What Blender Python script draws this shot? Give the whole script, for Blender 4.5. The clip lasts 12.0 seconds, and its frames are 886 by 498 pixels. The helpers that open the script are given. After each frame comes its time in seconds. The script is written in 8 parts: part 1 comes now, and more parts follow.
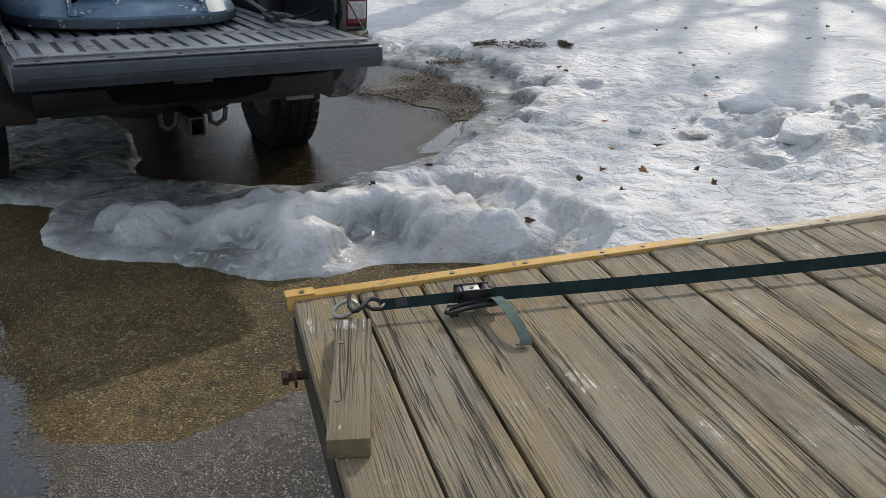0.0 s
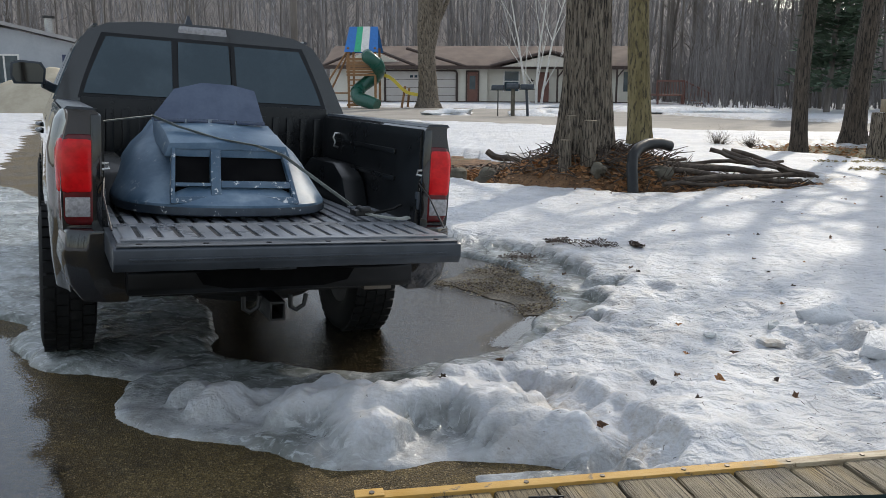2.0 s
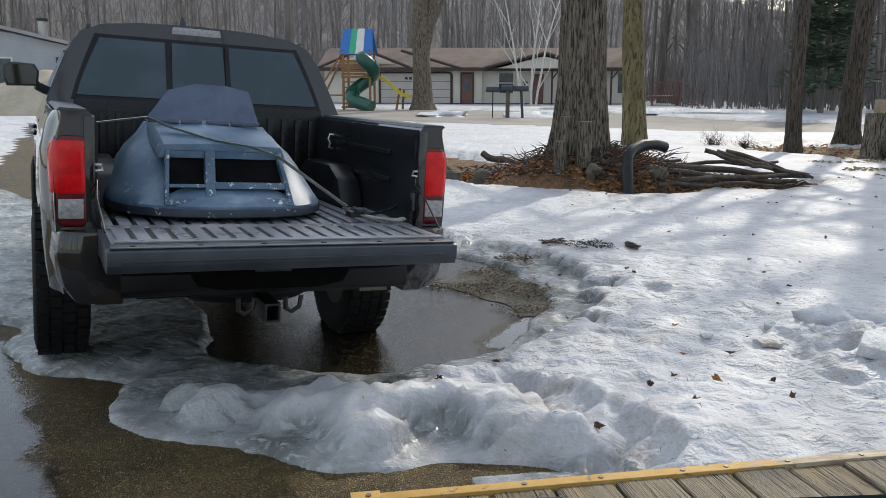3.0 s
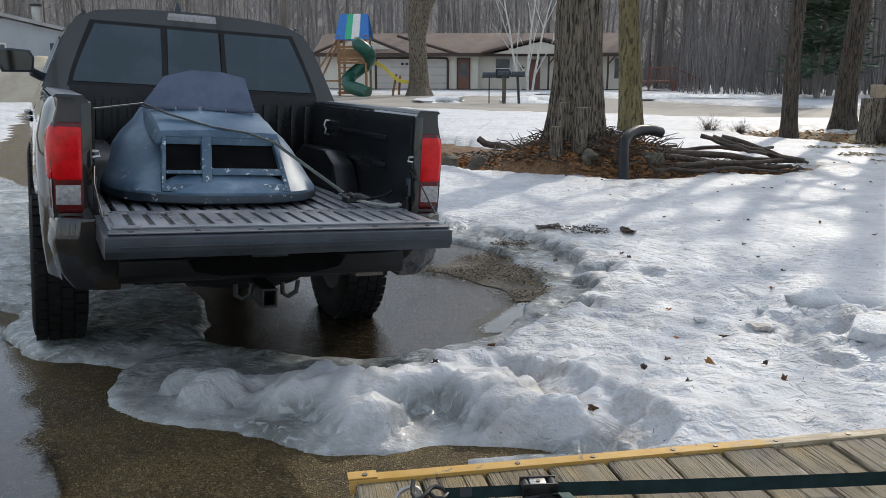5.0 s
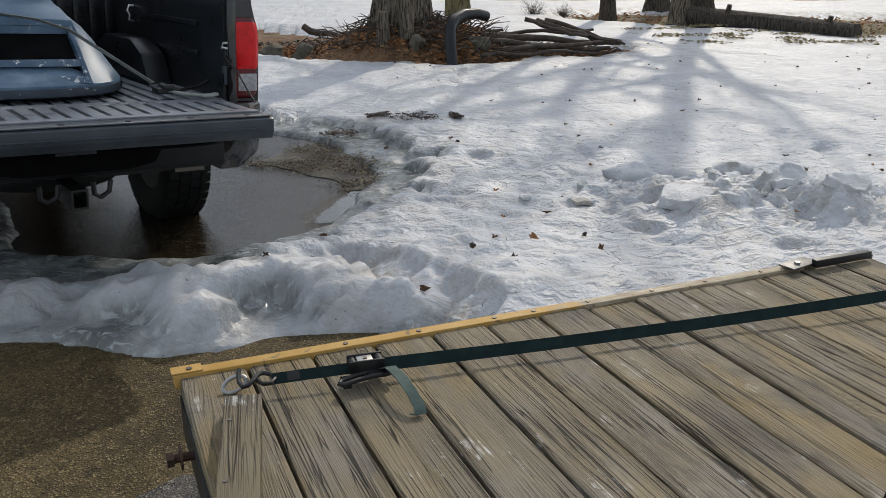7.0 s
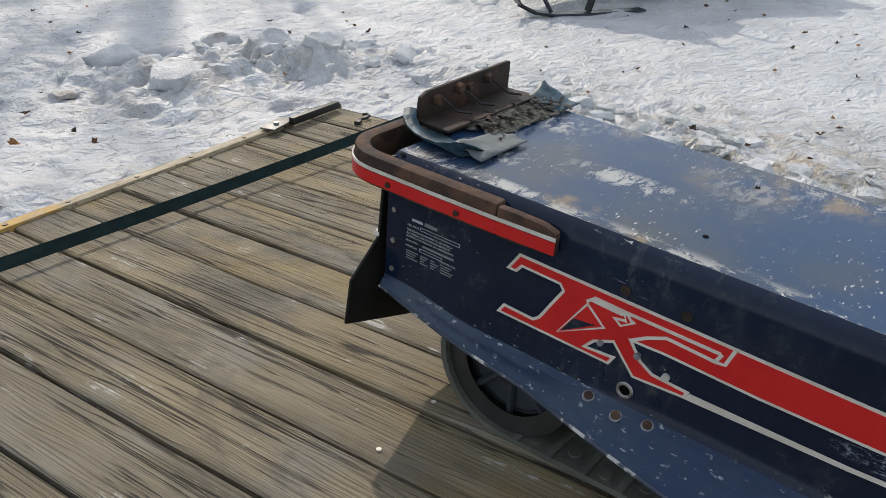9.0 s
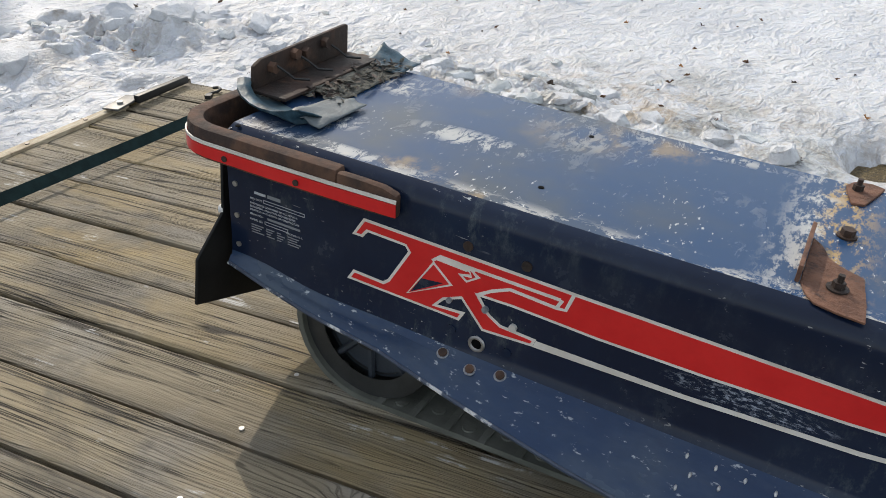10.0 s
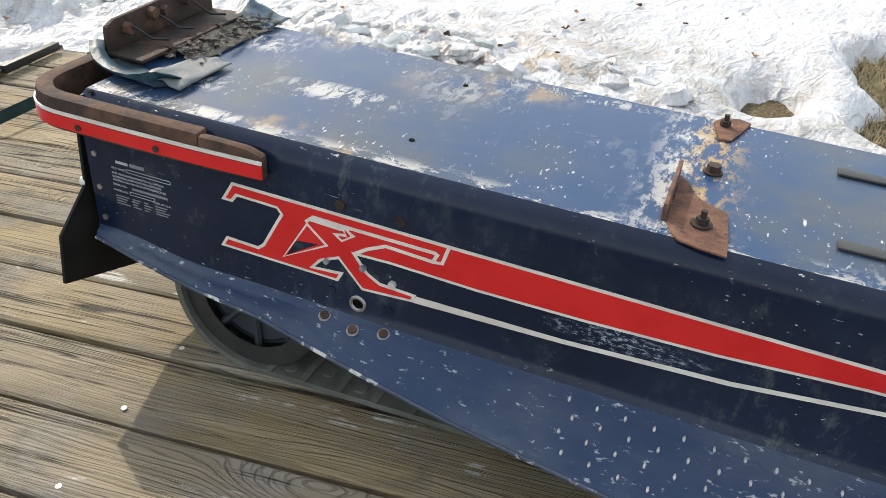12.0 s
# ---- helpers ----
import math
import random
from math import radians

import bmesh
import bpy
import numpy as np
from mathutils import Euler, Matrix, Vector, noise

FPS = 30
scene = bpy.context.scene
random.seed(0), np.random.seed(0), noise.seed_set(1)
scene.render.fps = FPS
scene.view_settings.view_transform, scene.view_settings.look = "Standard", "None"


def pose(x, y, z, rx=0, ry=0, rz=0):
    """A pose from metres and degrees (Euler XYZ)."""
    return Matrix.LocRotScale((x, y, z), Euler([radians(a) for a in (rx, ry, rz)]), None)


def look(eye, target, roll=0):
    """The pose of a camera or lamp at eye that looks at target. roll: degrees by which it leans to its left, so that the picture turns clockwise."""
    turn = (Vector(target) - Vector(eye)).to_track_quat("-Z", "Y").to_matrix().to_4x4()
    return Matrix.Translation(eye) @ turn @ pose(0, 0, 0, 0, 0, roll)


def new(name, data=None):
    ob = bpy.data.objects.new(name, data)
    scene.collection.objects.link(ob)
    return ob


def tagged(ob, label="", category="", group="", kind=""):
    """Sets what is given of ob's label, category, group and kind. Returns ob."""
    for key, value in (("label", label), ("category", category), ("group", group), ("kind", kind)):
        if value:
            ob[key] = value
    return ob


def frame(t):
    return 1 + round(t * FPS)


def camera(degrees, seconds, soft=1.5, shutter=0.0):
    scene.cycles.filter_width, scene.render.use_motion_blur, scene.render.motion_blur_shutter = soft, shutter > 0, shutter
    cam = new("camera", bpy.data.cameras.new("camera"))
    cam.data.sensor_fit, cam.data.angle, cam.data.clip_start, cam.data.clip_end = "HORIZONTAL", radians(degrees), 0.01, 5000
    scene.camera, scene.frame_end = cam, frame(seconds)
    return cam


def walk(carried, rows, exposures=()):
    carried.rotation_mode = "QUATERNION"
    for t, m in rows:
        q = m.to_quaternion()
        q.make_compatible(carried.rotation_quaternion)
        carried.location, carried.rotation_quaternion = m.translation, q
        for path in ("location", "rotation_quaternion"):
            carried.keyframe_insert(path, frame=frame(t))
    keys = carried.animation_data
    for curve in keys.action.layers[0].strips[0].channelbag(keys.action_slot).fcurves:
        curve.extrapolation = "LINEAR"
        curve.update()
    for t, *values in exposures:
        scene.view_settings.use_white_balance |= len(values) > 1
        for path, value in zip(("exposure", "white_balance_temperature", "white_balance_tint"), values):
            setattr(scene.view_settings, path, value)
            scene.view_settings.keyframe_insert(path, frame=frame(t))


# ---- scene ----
cam = camera(56.4, 12.0, soft=0.75)
# seconds, eye, yaw to the left of +y, pitch upwards, lean
ROWS = [
    (0.0, 0.0029, -0.0093, 1.4508, 0.649, -24.382, -1.52),
    (0.5, -0.0197, -0.0022, 1.48, 6.501, -20.172, -0.984),
    (1.0, -0.0269, 0.0015, 1.4896, 6.909, -15.308, 0.068),
    (1.5, -0.0245, -0.0061, 1.4896, 5.839, -12.251, 0.501),
    (2.0, -0.0309, -0.0089, 1.4892, 5.147, -11.485, 0.212),
    (2.5, -0.0295, -0.0067, 1.4836, 4.928, -11.214, 0.071),
    (3.0, -0.0349, 0.0047, 1.482, 4.808, -11.349, 0.093),
    (3.5, -0.031, 0.0056, 1.486, 4.834, -11.865, 0.033),
    (5.5, -0.0242, -0.0288, 1.483, 4.227, -12.71, -0.002),
    (6.0, -0.0078, -0.0255, 1.4787, -0.36, -14.587, 0.015),
    (6.5, 0.0047, -0.0156, 1.4589, -3.746, -17.175, -0.022),
    (7.0, 0.0176, -0.0138, 1.4536, -6.974, -19.734, -0.039),
    (7.5, 0.0619, -0.0219, 1.444, -16.231, -22.901, 0.392),
    (9.5, 0.1512, -0.0828, 1.4431, -45.977, -28.735, 1.088),
    (10.0, 0.173, -0.1004, 1.4397, -49.904, -29.79, 0.967),
    (10.5, 0.1864, -0.1117, 1.4398, -53.114, -30.236, 1.366),
    (11.0, 0.2017, -0.1242, 1.4393, -55.633, -30.572, 1.469),
    (11.5, 0.2085, -0.1298, 1.4349, -56.566, -31.384, 1.164),
    (12.0, 0.2223, -0.1336, 1.4286, -56.41, -32.703, 0.678),
]


def facing(x, y, z, yaw, pitch, lean):
    return pose(x, y, z, 0, 0, yaw) @ pose(0, 0, 0, 90 + pitch) @ pose(0, 0, 0, 0, 0, lean)


walk(cam, [(row[0], facing(*row[1:])) for row in ROWS],
     exposures=[(0.0, 0.40, 6850, 8), (3.5, 0.46, 6700, 8), (5.5, 0.45, 6700, 8), (6.2, 0.34, 6800, 8), (7.5, 0.10, 6850, 9), (9.5, 0.46, 6900, 9), (10.5, 0.74, 6950, 9), (12.0, 1.10, 7150, 9)])

# ---- light ----
SUN_AZ, SUN_EL = 25.0, 36.0  # degrees to the right of +y, and above the horizon
world = bpy.data.worlds.new("sky")
scene.world = world
world.use_nodes = True
wn = world.node_tree
sky = wn.nodes.new("ShaderNodeTexSky")
sky.sky_type, sky.sun_disc = "NISHITA", False
sky.sun_elevation, sky.sun_rotation = radians(SUN_EL), radians(SUN_AZ)
sky.dust_density, sky.air_density, sky.ozone_density = 1.2, 1.0, 1.0
haze = wn.nodes.new("ShaderNodeMix")  # thin high cloud over the blue
haze.data_type = "RGBA"
haze.inputs[0].default_value = 0.46
haze.inputs[7].default_value = (5.2, 5.5, 5.9, 1)
wn.links.new(sky.outputs[0], haze.inputs[6])
wn.links.new(haze.outputs[2], wn.nodes["Background"].inputs[0])
wn.nodes["Background"].inputs[1].default_value = 0.15
sun_data = bpy.data.lights.new("sun", "SUN")
sun_data.energy, sun_data.angle, sun_data.color = 1.76, radians(0.7), (1.0, 0.93, 0.84)
sun = new("sun", sun_data)
sun_dir = Vector((math.sin(radians(SUN_AZ)) * math.cos(radians(SUN_EL)), math.cos(radians(SUN_AZ)) * math.cos(radians(SUN_EL)), math.sin(radians(SUN_EL))))
sun.matrix_world = look(sun_dir * 60, (0, 0, 0))


# ---- materials ----
def ramp(nt, fac, lo, hi, interpolation="EASE"):
    r = nt.nodes.new("ShaderNodeValToRGB")
    r.color_ramp.interpolation = interpolation
    r.color_ramp.elements[0].position, r.color_ramp.elements[1].position = min(lo, hi), max(lo, hi)
    if lo > hi:
        r.color_ramp.elements[0].color, r.color_ramp.elements[1].color = (1, 1, 1, 1), (0, 0, 0, 1)
    nt.links.new(fac, r.inputs[0])
    return r.outputs[0]


def noise_node(nt, vec, scale, detail=5.0, rough=0.6, distortion=0.0):
    n = nt.nodes.new("ShaderNodeTexNoise")
    n.inputs["Scale"].default_value, n.inputs["Detail"].default_value = scale, detail
    n.inputs["Roughness"].default_value, n.inputs["Distortion"].default_value = rough, distortion
    if vec is not None:
        nt.links.new(vec, n.inputs["Vector"])
    return n.outputs["Fac"]


def blend(nt, fac, a, b, mode="MIX"):
    m = nt.nodes.new("ShaderNodeMix")
    m.data_type, m.blend_type = "RGBA", mode
    if hasattr(fac, "is_linked"):
        nt.links.new(fac, m.inputs[0])
    else:
        m.inputs[0].default_value = fac
    for value, socket in ((a, m.inputs[6]), (b, m.inputs[7])):
        if hasattr(value, "is_linked"):
            nt.links.new(value, socket)
        else:
            socket.default_value = (*value[:3], 1)
    return m.outputs[2]


def maths(nt, op, a, b=0.0):
    m = nt.nodes.new("ShaderNodeMath")
    m.operation = op
    for value, socket in ((a, m.inputs[0]), (b, m.inputs[1])):
        if hasattr(value, "is_linked"):
            nt.links.new(value, socket)
        else:
            socket.default_value = value
    return m.outputs[0]


def coords(nt, stretch=(1, 1, 1), jitter=False):
    tc = nt.nodes.new("ShaderNodeTexCoord")
    mp = nt.nodes.new("ShaderNodeMapping")
    mp.inputs["Scale"].default_value = stretch
    nt.links.new(tc.outputs["Object"], mp.inputs["Vector"])
    if jitter:
        oi = nt.nodes.new("ShaderNodeObjectInfo")
        nt.links.new(maths(nt, "MULTIPLY", oi.outputs["Random"], 37.0), mp.inputs["Location"])
    return mp.outputs[0]


def start(name, rough=0.6, metal=0.0, spec=0.5):
    m = bpy.data.materials.new(name)
    m.use_nodes = True
    nt = m.node_tree
    p = nt.nodes["Principled BSDF"]
    p.inputs["Roughness"].default_value, p.inputs["Metallic"].default_value = rough, metal
    p.inputs["Specular IOR Level"].default_value = spec
    return m, nt, p


def relief(nt, p, height, strength, distance):
    b = nt.nodes.new("ShaderNodeBump")
    b.inputs["Strength"].default_value, b.inputs["Distance"].default_value = strength, distance
    nt.links.new(height, b.inputs["Height"])
    nt.links.new(b.outputs[0], p.inputs["Normal"])


def surface(name, c1, c2, scale=6.0, rough=0.6, metal=0.0, bump=0.2, depth=0.004, fine=60.0, spec=0.5, stretch=(1, 1, 1),
            spot=None, spot_scale=20.0, spot_lo=0.6, spot_hi=0.68, spot_rough=None, jitter=False, rough_var=0.12):
    """Two-scale colour variation, optional spots of a third colour, fine relief."""
    m, nt, p = start(name, rough, metal, spec)
    v = coords(nt, stretch, jitter)
    big, small = noise_node(nt, v, scale), noise_node(nt, v, fine, 4.0, 0.7)
    col = blend(nt, ramp(nt, big, 0.35, 0.68), c1, c2)
    col = blend(nt, 0.22, col, blend(nt, small, (0.25, 0.25, 0.25), (1.0, 1.0, 1.0)), "SOFT_LIGHT")
    r = maths(nt, "ADD", maths(nt, "MULTIPLY", maths(nt, "SUBTRACT", big, 0.5), rough_var * 2), rough)
    if spot:
        mask = ramp(nt, noise_node(nt, v, spot_scale, 6.0, 0.65), spot_lo, spot_hi)
        col = blend(nt, mask, col, spot)
        if spot_rough is not None:
            r = maths(nt, "ADD", r, maths(nt, "MULTIPLY", mask, spot_rough - rough))
    nt.links.new(col, p.inputs["Base Color"])
    nt.links.new(r, p.inputs["Roughness"])
    if bump:
        relief(nt, p, maths(nt, "ADD", small, maths(nt, "MULTIPLY", big, 1.5)), bump, depth)
    return m


def wood(name, tones, scale=1.0, along=1, rough=0.72, bump=0.6, yellow=None):
    """Weathered boards: fine dark grain lines along one axis that bend round knots, long checks, tone varied from board to board."""
    m, nt, p = start(name, rough, 0, 0.38)

    def stretched(a, b):
        s = [a, a, a]
        s[along] = b
        return coords(nt, s, True)

    v3 = coords(nt, (1, 1, 1), True)
    fibre = noise_node(nt, stretched(150.0, 3.0), scale, 6.0, 0.7, 0.4)
    sway = noise_node(nt, stretched(7.0, 0.9), 1.0, 3.0, 0.5, 0.3)
    # knots, set in some cells only
    vo = nt.nodes.new("ShaderNodeTexVoronoi")
    vo.inputs["Scale"].default_value = 1.0
    nt.links.new(stretched(6.5, 2.6), vo.inputs["Vector"])
    cell = nt.nodes.new("ShaderNodeSeparateXYZ")
    nt.links.new(vo.outputs["Color"], cell.inputs[0])
    gate = ramp(nt, cell.outputs[0], 0.70, 0.72)
    knot = maths(nt, "MULTIPLY", gate, ramp(nt, vo.outputs["Distance"], 0.42, 0.0))
    across = nt.nodes.new("ShaderNodeSeparateXYZ")
    nt.links.new(v3, across.inputs[0])
    base = across.outputs[0 if along == 1 else 1]
    lines = None
    for pitch, bend, keen, force, where in ((700.0, 38.0, 0.80, 0.66, 2.6), (1250.0, 54.0, 0.68, 0.42, 4.3)):
        phase = maths(nt, "ADD", maths(nt, "MULTIPLY", base, pitch), maths(nt, "ADD", maths(nt, "MULTIPLY", sway, bend * 2.0), maths(nt, "ADD", maths(nt, "MULTIPLY", knot, bend), maths(nt, "MULTIPLY", fibre, 2.6))))
        line = ramp(nt, maths(nt, "SINE", phase), keen, 1.0)
        mask = ramp(nt, noise_node(nt, stretched(where * 4.0, where * 0.8), 1.0, 5.0, 0.65), 0.36, 0.62)
        line = maths(nt, "MULTIPLY", maths(nt, "MULTIPLY", line, mask), force)
        lines = line if lines is None else maths(nt, "MAXIMUM", lines, line)
    # long drying checks
    checks = None
    for a_, b_, wide, force in ((30.0, 0.55, 0.014, 1.0), (62.0, 1.3, 0.020, 0.85)):
        iso = maths(nt, "ABSOLUTE", maths(nt, "SUBTRACT", noise_node(nt, stretched(a_, b_), 1.0, 2.0, 0.5, 0.35), 0.5))
        line = maths(nt, "MULTIPLY", ramp(nt, iso, wide, wide * 0.3), force)
        checks = line if checks is None else maths(nt, "MAXIMUM", checks, line)
    checks = maths(nt, "MULTIPLY", checks, ramp(nt, noise_node(nt, stretched(9.0, 2.0), 1.0, 4.0, 0.6), 0.44, 0.54))
    oi = nt.nodes.new("ShaderNodeObjectInfo")
    other = maths(nt, "FRACT", maths(nt, "MULTIPLY", oi.outputs["Random"], 7.3))
    col = blend(nt, ramp(nt, noise_node(nt, stretched(20.0, 1.2), 1.0, 6.0, 0.65), 0.30, 0.70), tones[0], tones[1])
    col = blend(nt, maths(nt, "MULTIPLY", ramp(nt, noise_node(nt, v3, 5.0, 5.0, 0.62), 0.44, 0.66), 0.75), col, tones[2])
    if yellow:
        warm = maths(nt, "MULTIPLY", ramp(nt, noise_node(nt, stretched(5.0, 1.7), 1.0, 4.0, 0.6), 0.47, 0.60), maths(nt, "ADD", 0.20, maths(nt, "MULTIPLY", other, 0.65)))
        col = blend(nt, warm, col, yellow)
    col = blend(nt, maths(nt, "MULTIPLY", ramp(nt, oi.outputs["Random"], 0.35, 1.0), 0.26), col, (0.13, 0.112, 0.084))
    col = blend(nt, maths(nt, "MULTIPLY", ramp(nt, fibre, 0.50, 0.30), 0.22), col, tones[3])
    # rain-dark stains
    stain = maths(nt, "MULTIPLY", ramp(nt, noise_node(nt, coords(nt, (4.5, 3.0, 3.0), True), 1.0, 6.0, 0.66, 0.6), 0.52, 0.68), 0.55)
    col = blend(nt, stain, col, (0.075, 0.068, 0.060))
    col = blend(nt, lines, col, tones[3])
    col = blend(nt, maths(nt, "MULTIPLY", maths(nt, "MULTIPLY", gate, ramp(nt, vo.outputs["Distance"], 0.085, 0.02)), 0.55), col, (0.10, 0.072, 0.042))
    col = blend(nt, maths(nt, "MULTIPLY", checks, 0.92), col, tones[3])
    # flecks where the grey skin has lifted
    pale = maths(nt, "MULTIPLY", maths(nt, "MULTIPLY", ramp(nt, fibre, 0.50, 0.58), ramp(nt, noise_node(nt, coords(nt, (9.0, 5.0, 5.0), True), 1.0, 6.0, 0.7), 0.585, 0.66)), 0.85)
    col = blend(nt, pale, col, (0.60, 0.59, 0.565))
    nt.links.new(col, p.inputs["Base Color"])
    height = maths(nt, "ADD", maths(nt, "MULTIPLY", fibre, 0.8), maths(nt, "ADD", maths(nt, "MULTIPLY", checks, -2.6), maths(nt, "MULTIPLY", lines, -1.0)))
    relief(nt, p, height, bump, 0.005)
    return m


def plain(name, c, rough=0.5, metal=0.0, spec=0.5):
    return surface(name, c, tuple(min(1, x * 0.82 + 0.004) for x in c), 9.0, rough, metal, 0.08, 0.001, 150.0, spec)


snow_mat, nt, p = start("old_snow", 0.55, 0, 0.4)
v = coords(nt)
col = blend(nt, ramp(nt, noise_node(nt, v, 1.6, 6.0, 0.65), 0.35, 0.7), (0.62, 0.628, 0.645), (0.49, 0.505, 0.535))
col = blend(nt, maths(nt, "MULTIPLY", ramp(nt, noise_node(nt, coords(nt, (0.8, 1.2, 1)), 6.0, 7.0, 0.7), 0.47, 0.66), 0.40), col, (0.46, 0.475, 0.50))
dirt = maths(nt, "MULTIPLY", ramp(nt, noise_node(nt, v, 3.1, 8.0, 0.75), 0.54, 0.74), 0.30)
col = blend(nt, dirt, col, (0.36, 0.30, 0.23))
speck = ramp(nt, noise_node(nt, v, 34.0, 3.0, 0.6), 0.70, 0.74)
col = blend(nt, maths(nt, "MULTIPLY", speck, 0.8), col, (0.10, 0.07, 0.05))
tcs = nt.nodes.new("ShaderNodeAttribute")
tcs.attribute_name = "slush"
drt = nt.nodes.new("ShaderNodeAttribute")
drt.attribute_name = "grime"
col = blend(nt, maths(nt, "MULTIPLY", drt.outputs["Fac"], ramp(nt, noise_node(nt, v, 5.0, 8.0, 0.8), 0.42, 0.62)), col, (0.30, 0.245, 0.18))
ice = blend(nt, ramp(nt, noise_node(nt, v, 4.5, 6.0, 0.6, 1.6), 0.36, 0.66), (0.085, 0.094, 0.084), (0.27, 0.29, 0.285))
vein = ramp(nt, noise_node(nt, coords(nt, (1.0, 2.4, 1)), 6.0, 7.0, 0.66, 2.2), 0.52, 0.64)
ice = blend(nt, maths(nt, "MULTIPLY", vein, 0.75), ice, (0.50, 0.53, 0.54))
col = blend(nt, tcs.outputs["Fac"], col, ice)
nt.links.new(col, p.inputs["Base Color"])
nt.links.new(maths(nt, "MAXIMUM", 0.10, maths(nt, "SUBTRACT", maths(nt, "ADD", 0.14, maths(nt, "MULTIPLY", noise_node(nt, v, 9.0, 6.0, 0.7), 0.75)), maths(nt, "MULTIPLY", tcs.outputs["Fac"], 0.38))), p.inputs["Roughness"])
p.inputs["Subsurface Weight"].default_value = 0.25
p.inputs["Subsurface Radius"].default_value = (0.05, 0.06, 0.08)
p.inputs["Subsurface Scale"].default_value = 0.6
cupping = maths(nt, "ABSOLUTE", maths(nt, "SUBTRACT", noise_node(nt, coords(nt, (0.75, 1.2, 1)), 7.0, 3.0, 0.5, 0.5), 0.5))
cupping = maths(nt, "ADD", maths(nt, "MULTIPLY", cupping, -6.0), maths(nt, "MULTIPLY", maths(nt, "ABSOLUTE", maths(nt, "SUBTRACT", noise_node(nt, v, 21.0, 3.0, 0.6), 0.5)), -1.9))
sleek = nt.nodes.new("ShaderNodeAttribute")
sleek.attribute_name = "sleek"
cupping = maths(nt, "MULTIPLY", cupping, maths(nt, "SUBTRACT", 1.0, sleek.outputs["Fac"]))
relief(nt, p, maths(nt, "ADD", maths(nt, "ADD", cupping, maths(nt, "MULTIPLY", noise_node(nt, coords(nt, (0.85, 1.15, 1)), 5.5, 7.0, 0.60), 2.0)), maths(nt, "MULTIPLY", noise_node(nt, v, 70.0, 3.0, 0.7), 0.16)), 0.78, 0.017)

ice_mat = surface("grainy_ice", (0.60, 0.62, 0.62), (0.76, 0.77, 0.77), 9.0, 0.14, 0, 1.0, 0.010, 130.0, spot=(0.40, 0.36, 0.30), spot_scale=6.0, spot_lo=0.58, spot_hi=0.85, jitter=True)
clear_ice = surface("clear_grey_ice", (0.36, 0.38, 0.37), (0.58, 0.60, 0.60), 7.0, 0.10, 0, 0.5, 0.008, 90.0, spot=(0.30, 0.27, 0.21), spot_scale=5.0, spot_lo=0.55, spot_hi=0.8, jitter=True)


def gravel(name, tones, stone_tone, rough, scale=120.0, bump=0.7, spec=0.5):
    """Asphalt with worn binder and single stones showing through."""
    m, nt, p = start(name, rough, 0, spec)
    v = coords(nt)
    vo = nt.nodes.new("ShaderNodeTexVoronoi")
    vo.inputs["Scale"].default_value = scale
    nt.links.new(v, vo.inputs["Vector"])
    sp = nt.nodes.new("ShaderNodeSeparateXYZ")
    nt.links.new(vo.outputs["Color"], sp.inputs[0])
    big = noise_node(nt, v, 1.3, 6.0, 0.65)
    col = blend(nt, ramp(nt, big, 0.36, 0.66), tones[0], tones[1])
    col = blend(nt, maths(nt, "MULTIPLY", sp.outputs[0], 0.8), col, (0.012, 0.009, 0.005))
    col = blend(nt, maths(nt, "MULTIPLY", ramp(nt, sp.outputs[1], 0.72, 0.97), ramp(nt, noise_node(nt, v, 22.0, 5.0, 0.7), 0.36, 0.60)), col, stone_tone)
    col = blend(nt, maths(nt, "MULTIPLY", ramp(nt, noise_node(nt, v, 34.0, 4.0, 0.7), 0.54, 0.68), 0.55), col, (0.014, 0.010, 0.006))
    dark = ramp(nt, noise_node(nt, v, 7.0, 6.0, 0.7), 0.60, 0.68)
    nt.links.new(blend(nt, maths(nt, "MULTIPLY", dark, 0.6), col, (0.018, 0.013, 0.009)), p.inputs["Base Color"])
    nt.links.new(maths(nt, "MAXIMUM", 0.05, maths(nt, "ADD", rough - 0.22, maths(nt, "MULTIPLY", big, 0.45))), p.inputs["Roughness"])
    relief(nt, p, maths(nt, "ADD", vo.outputs["Distance"], noise_node(nt, v, 30.0, 5.0, 0.7)), bump, 0.006)
    return m


asphalt_mat = gravel("gravelly_asphalt", ((0.072, 0.050, 0.020), (0.175, 0.124, 0.048)), (0.32, 0.245, 0.13), 0.50, 165.0, 0.9, 0.22)
wet_mat = gravel("wet_asphalt", ((0.014, 0.012, 0.009), (0.032, 0.025, 0.015)), (0.14, 0.105, 0.058), 0.10, 170.0, 0.22)
# Grey tones stand for sky reflected in a thin wet film.
film_mat = gravel("wet_asphalt_sky_sheen", ((0.050, 0.044, 0.038), (0.090, 0.080, 0.068)), (0.22, 0.195, 0.165), 0.26, 165.0, 0.8)
track_mat = surface("dusty_track_rubber", (0.085, 0.088, 0.074), (0.14, 0.143, 0.122), 9.0, 0.8, 0, 0.6, 0.003, 70.0)
road_mat = surface("gritty_road", (0.20, 0.18, 0.155), (0.28, 0.255, 0.22), 0.5, 0.7, 0, 0.5, 0.02, 20.0)
earth_mat = surface("dead_grass", (0.12, 0.095, 0.05), (0.20, 0.16, 0.085), 3.0, 0.9, 0, 0.9, 0.02, 60.0, spot=(0.07, 0.055, 0.03), spot_scale=14.0, spot_lo=0.5)
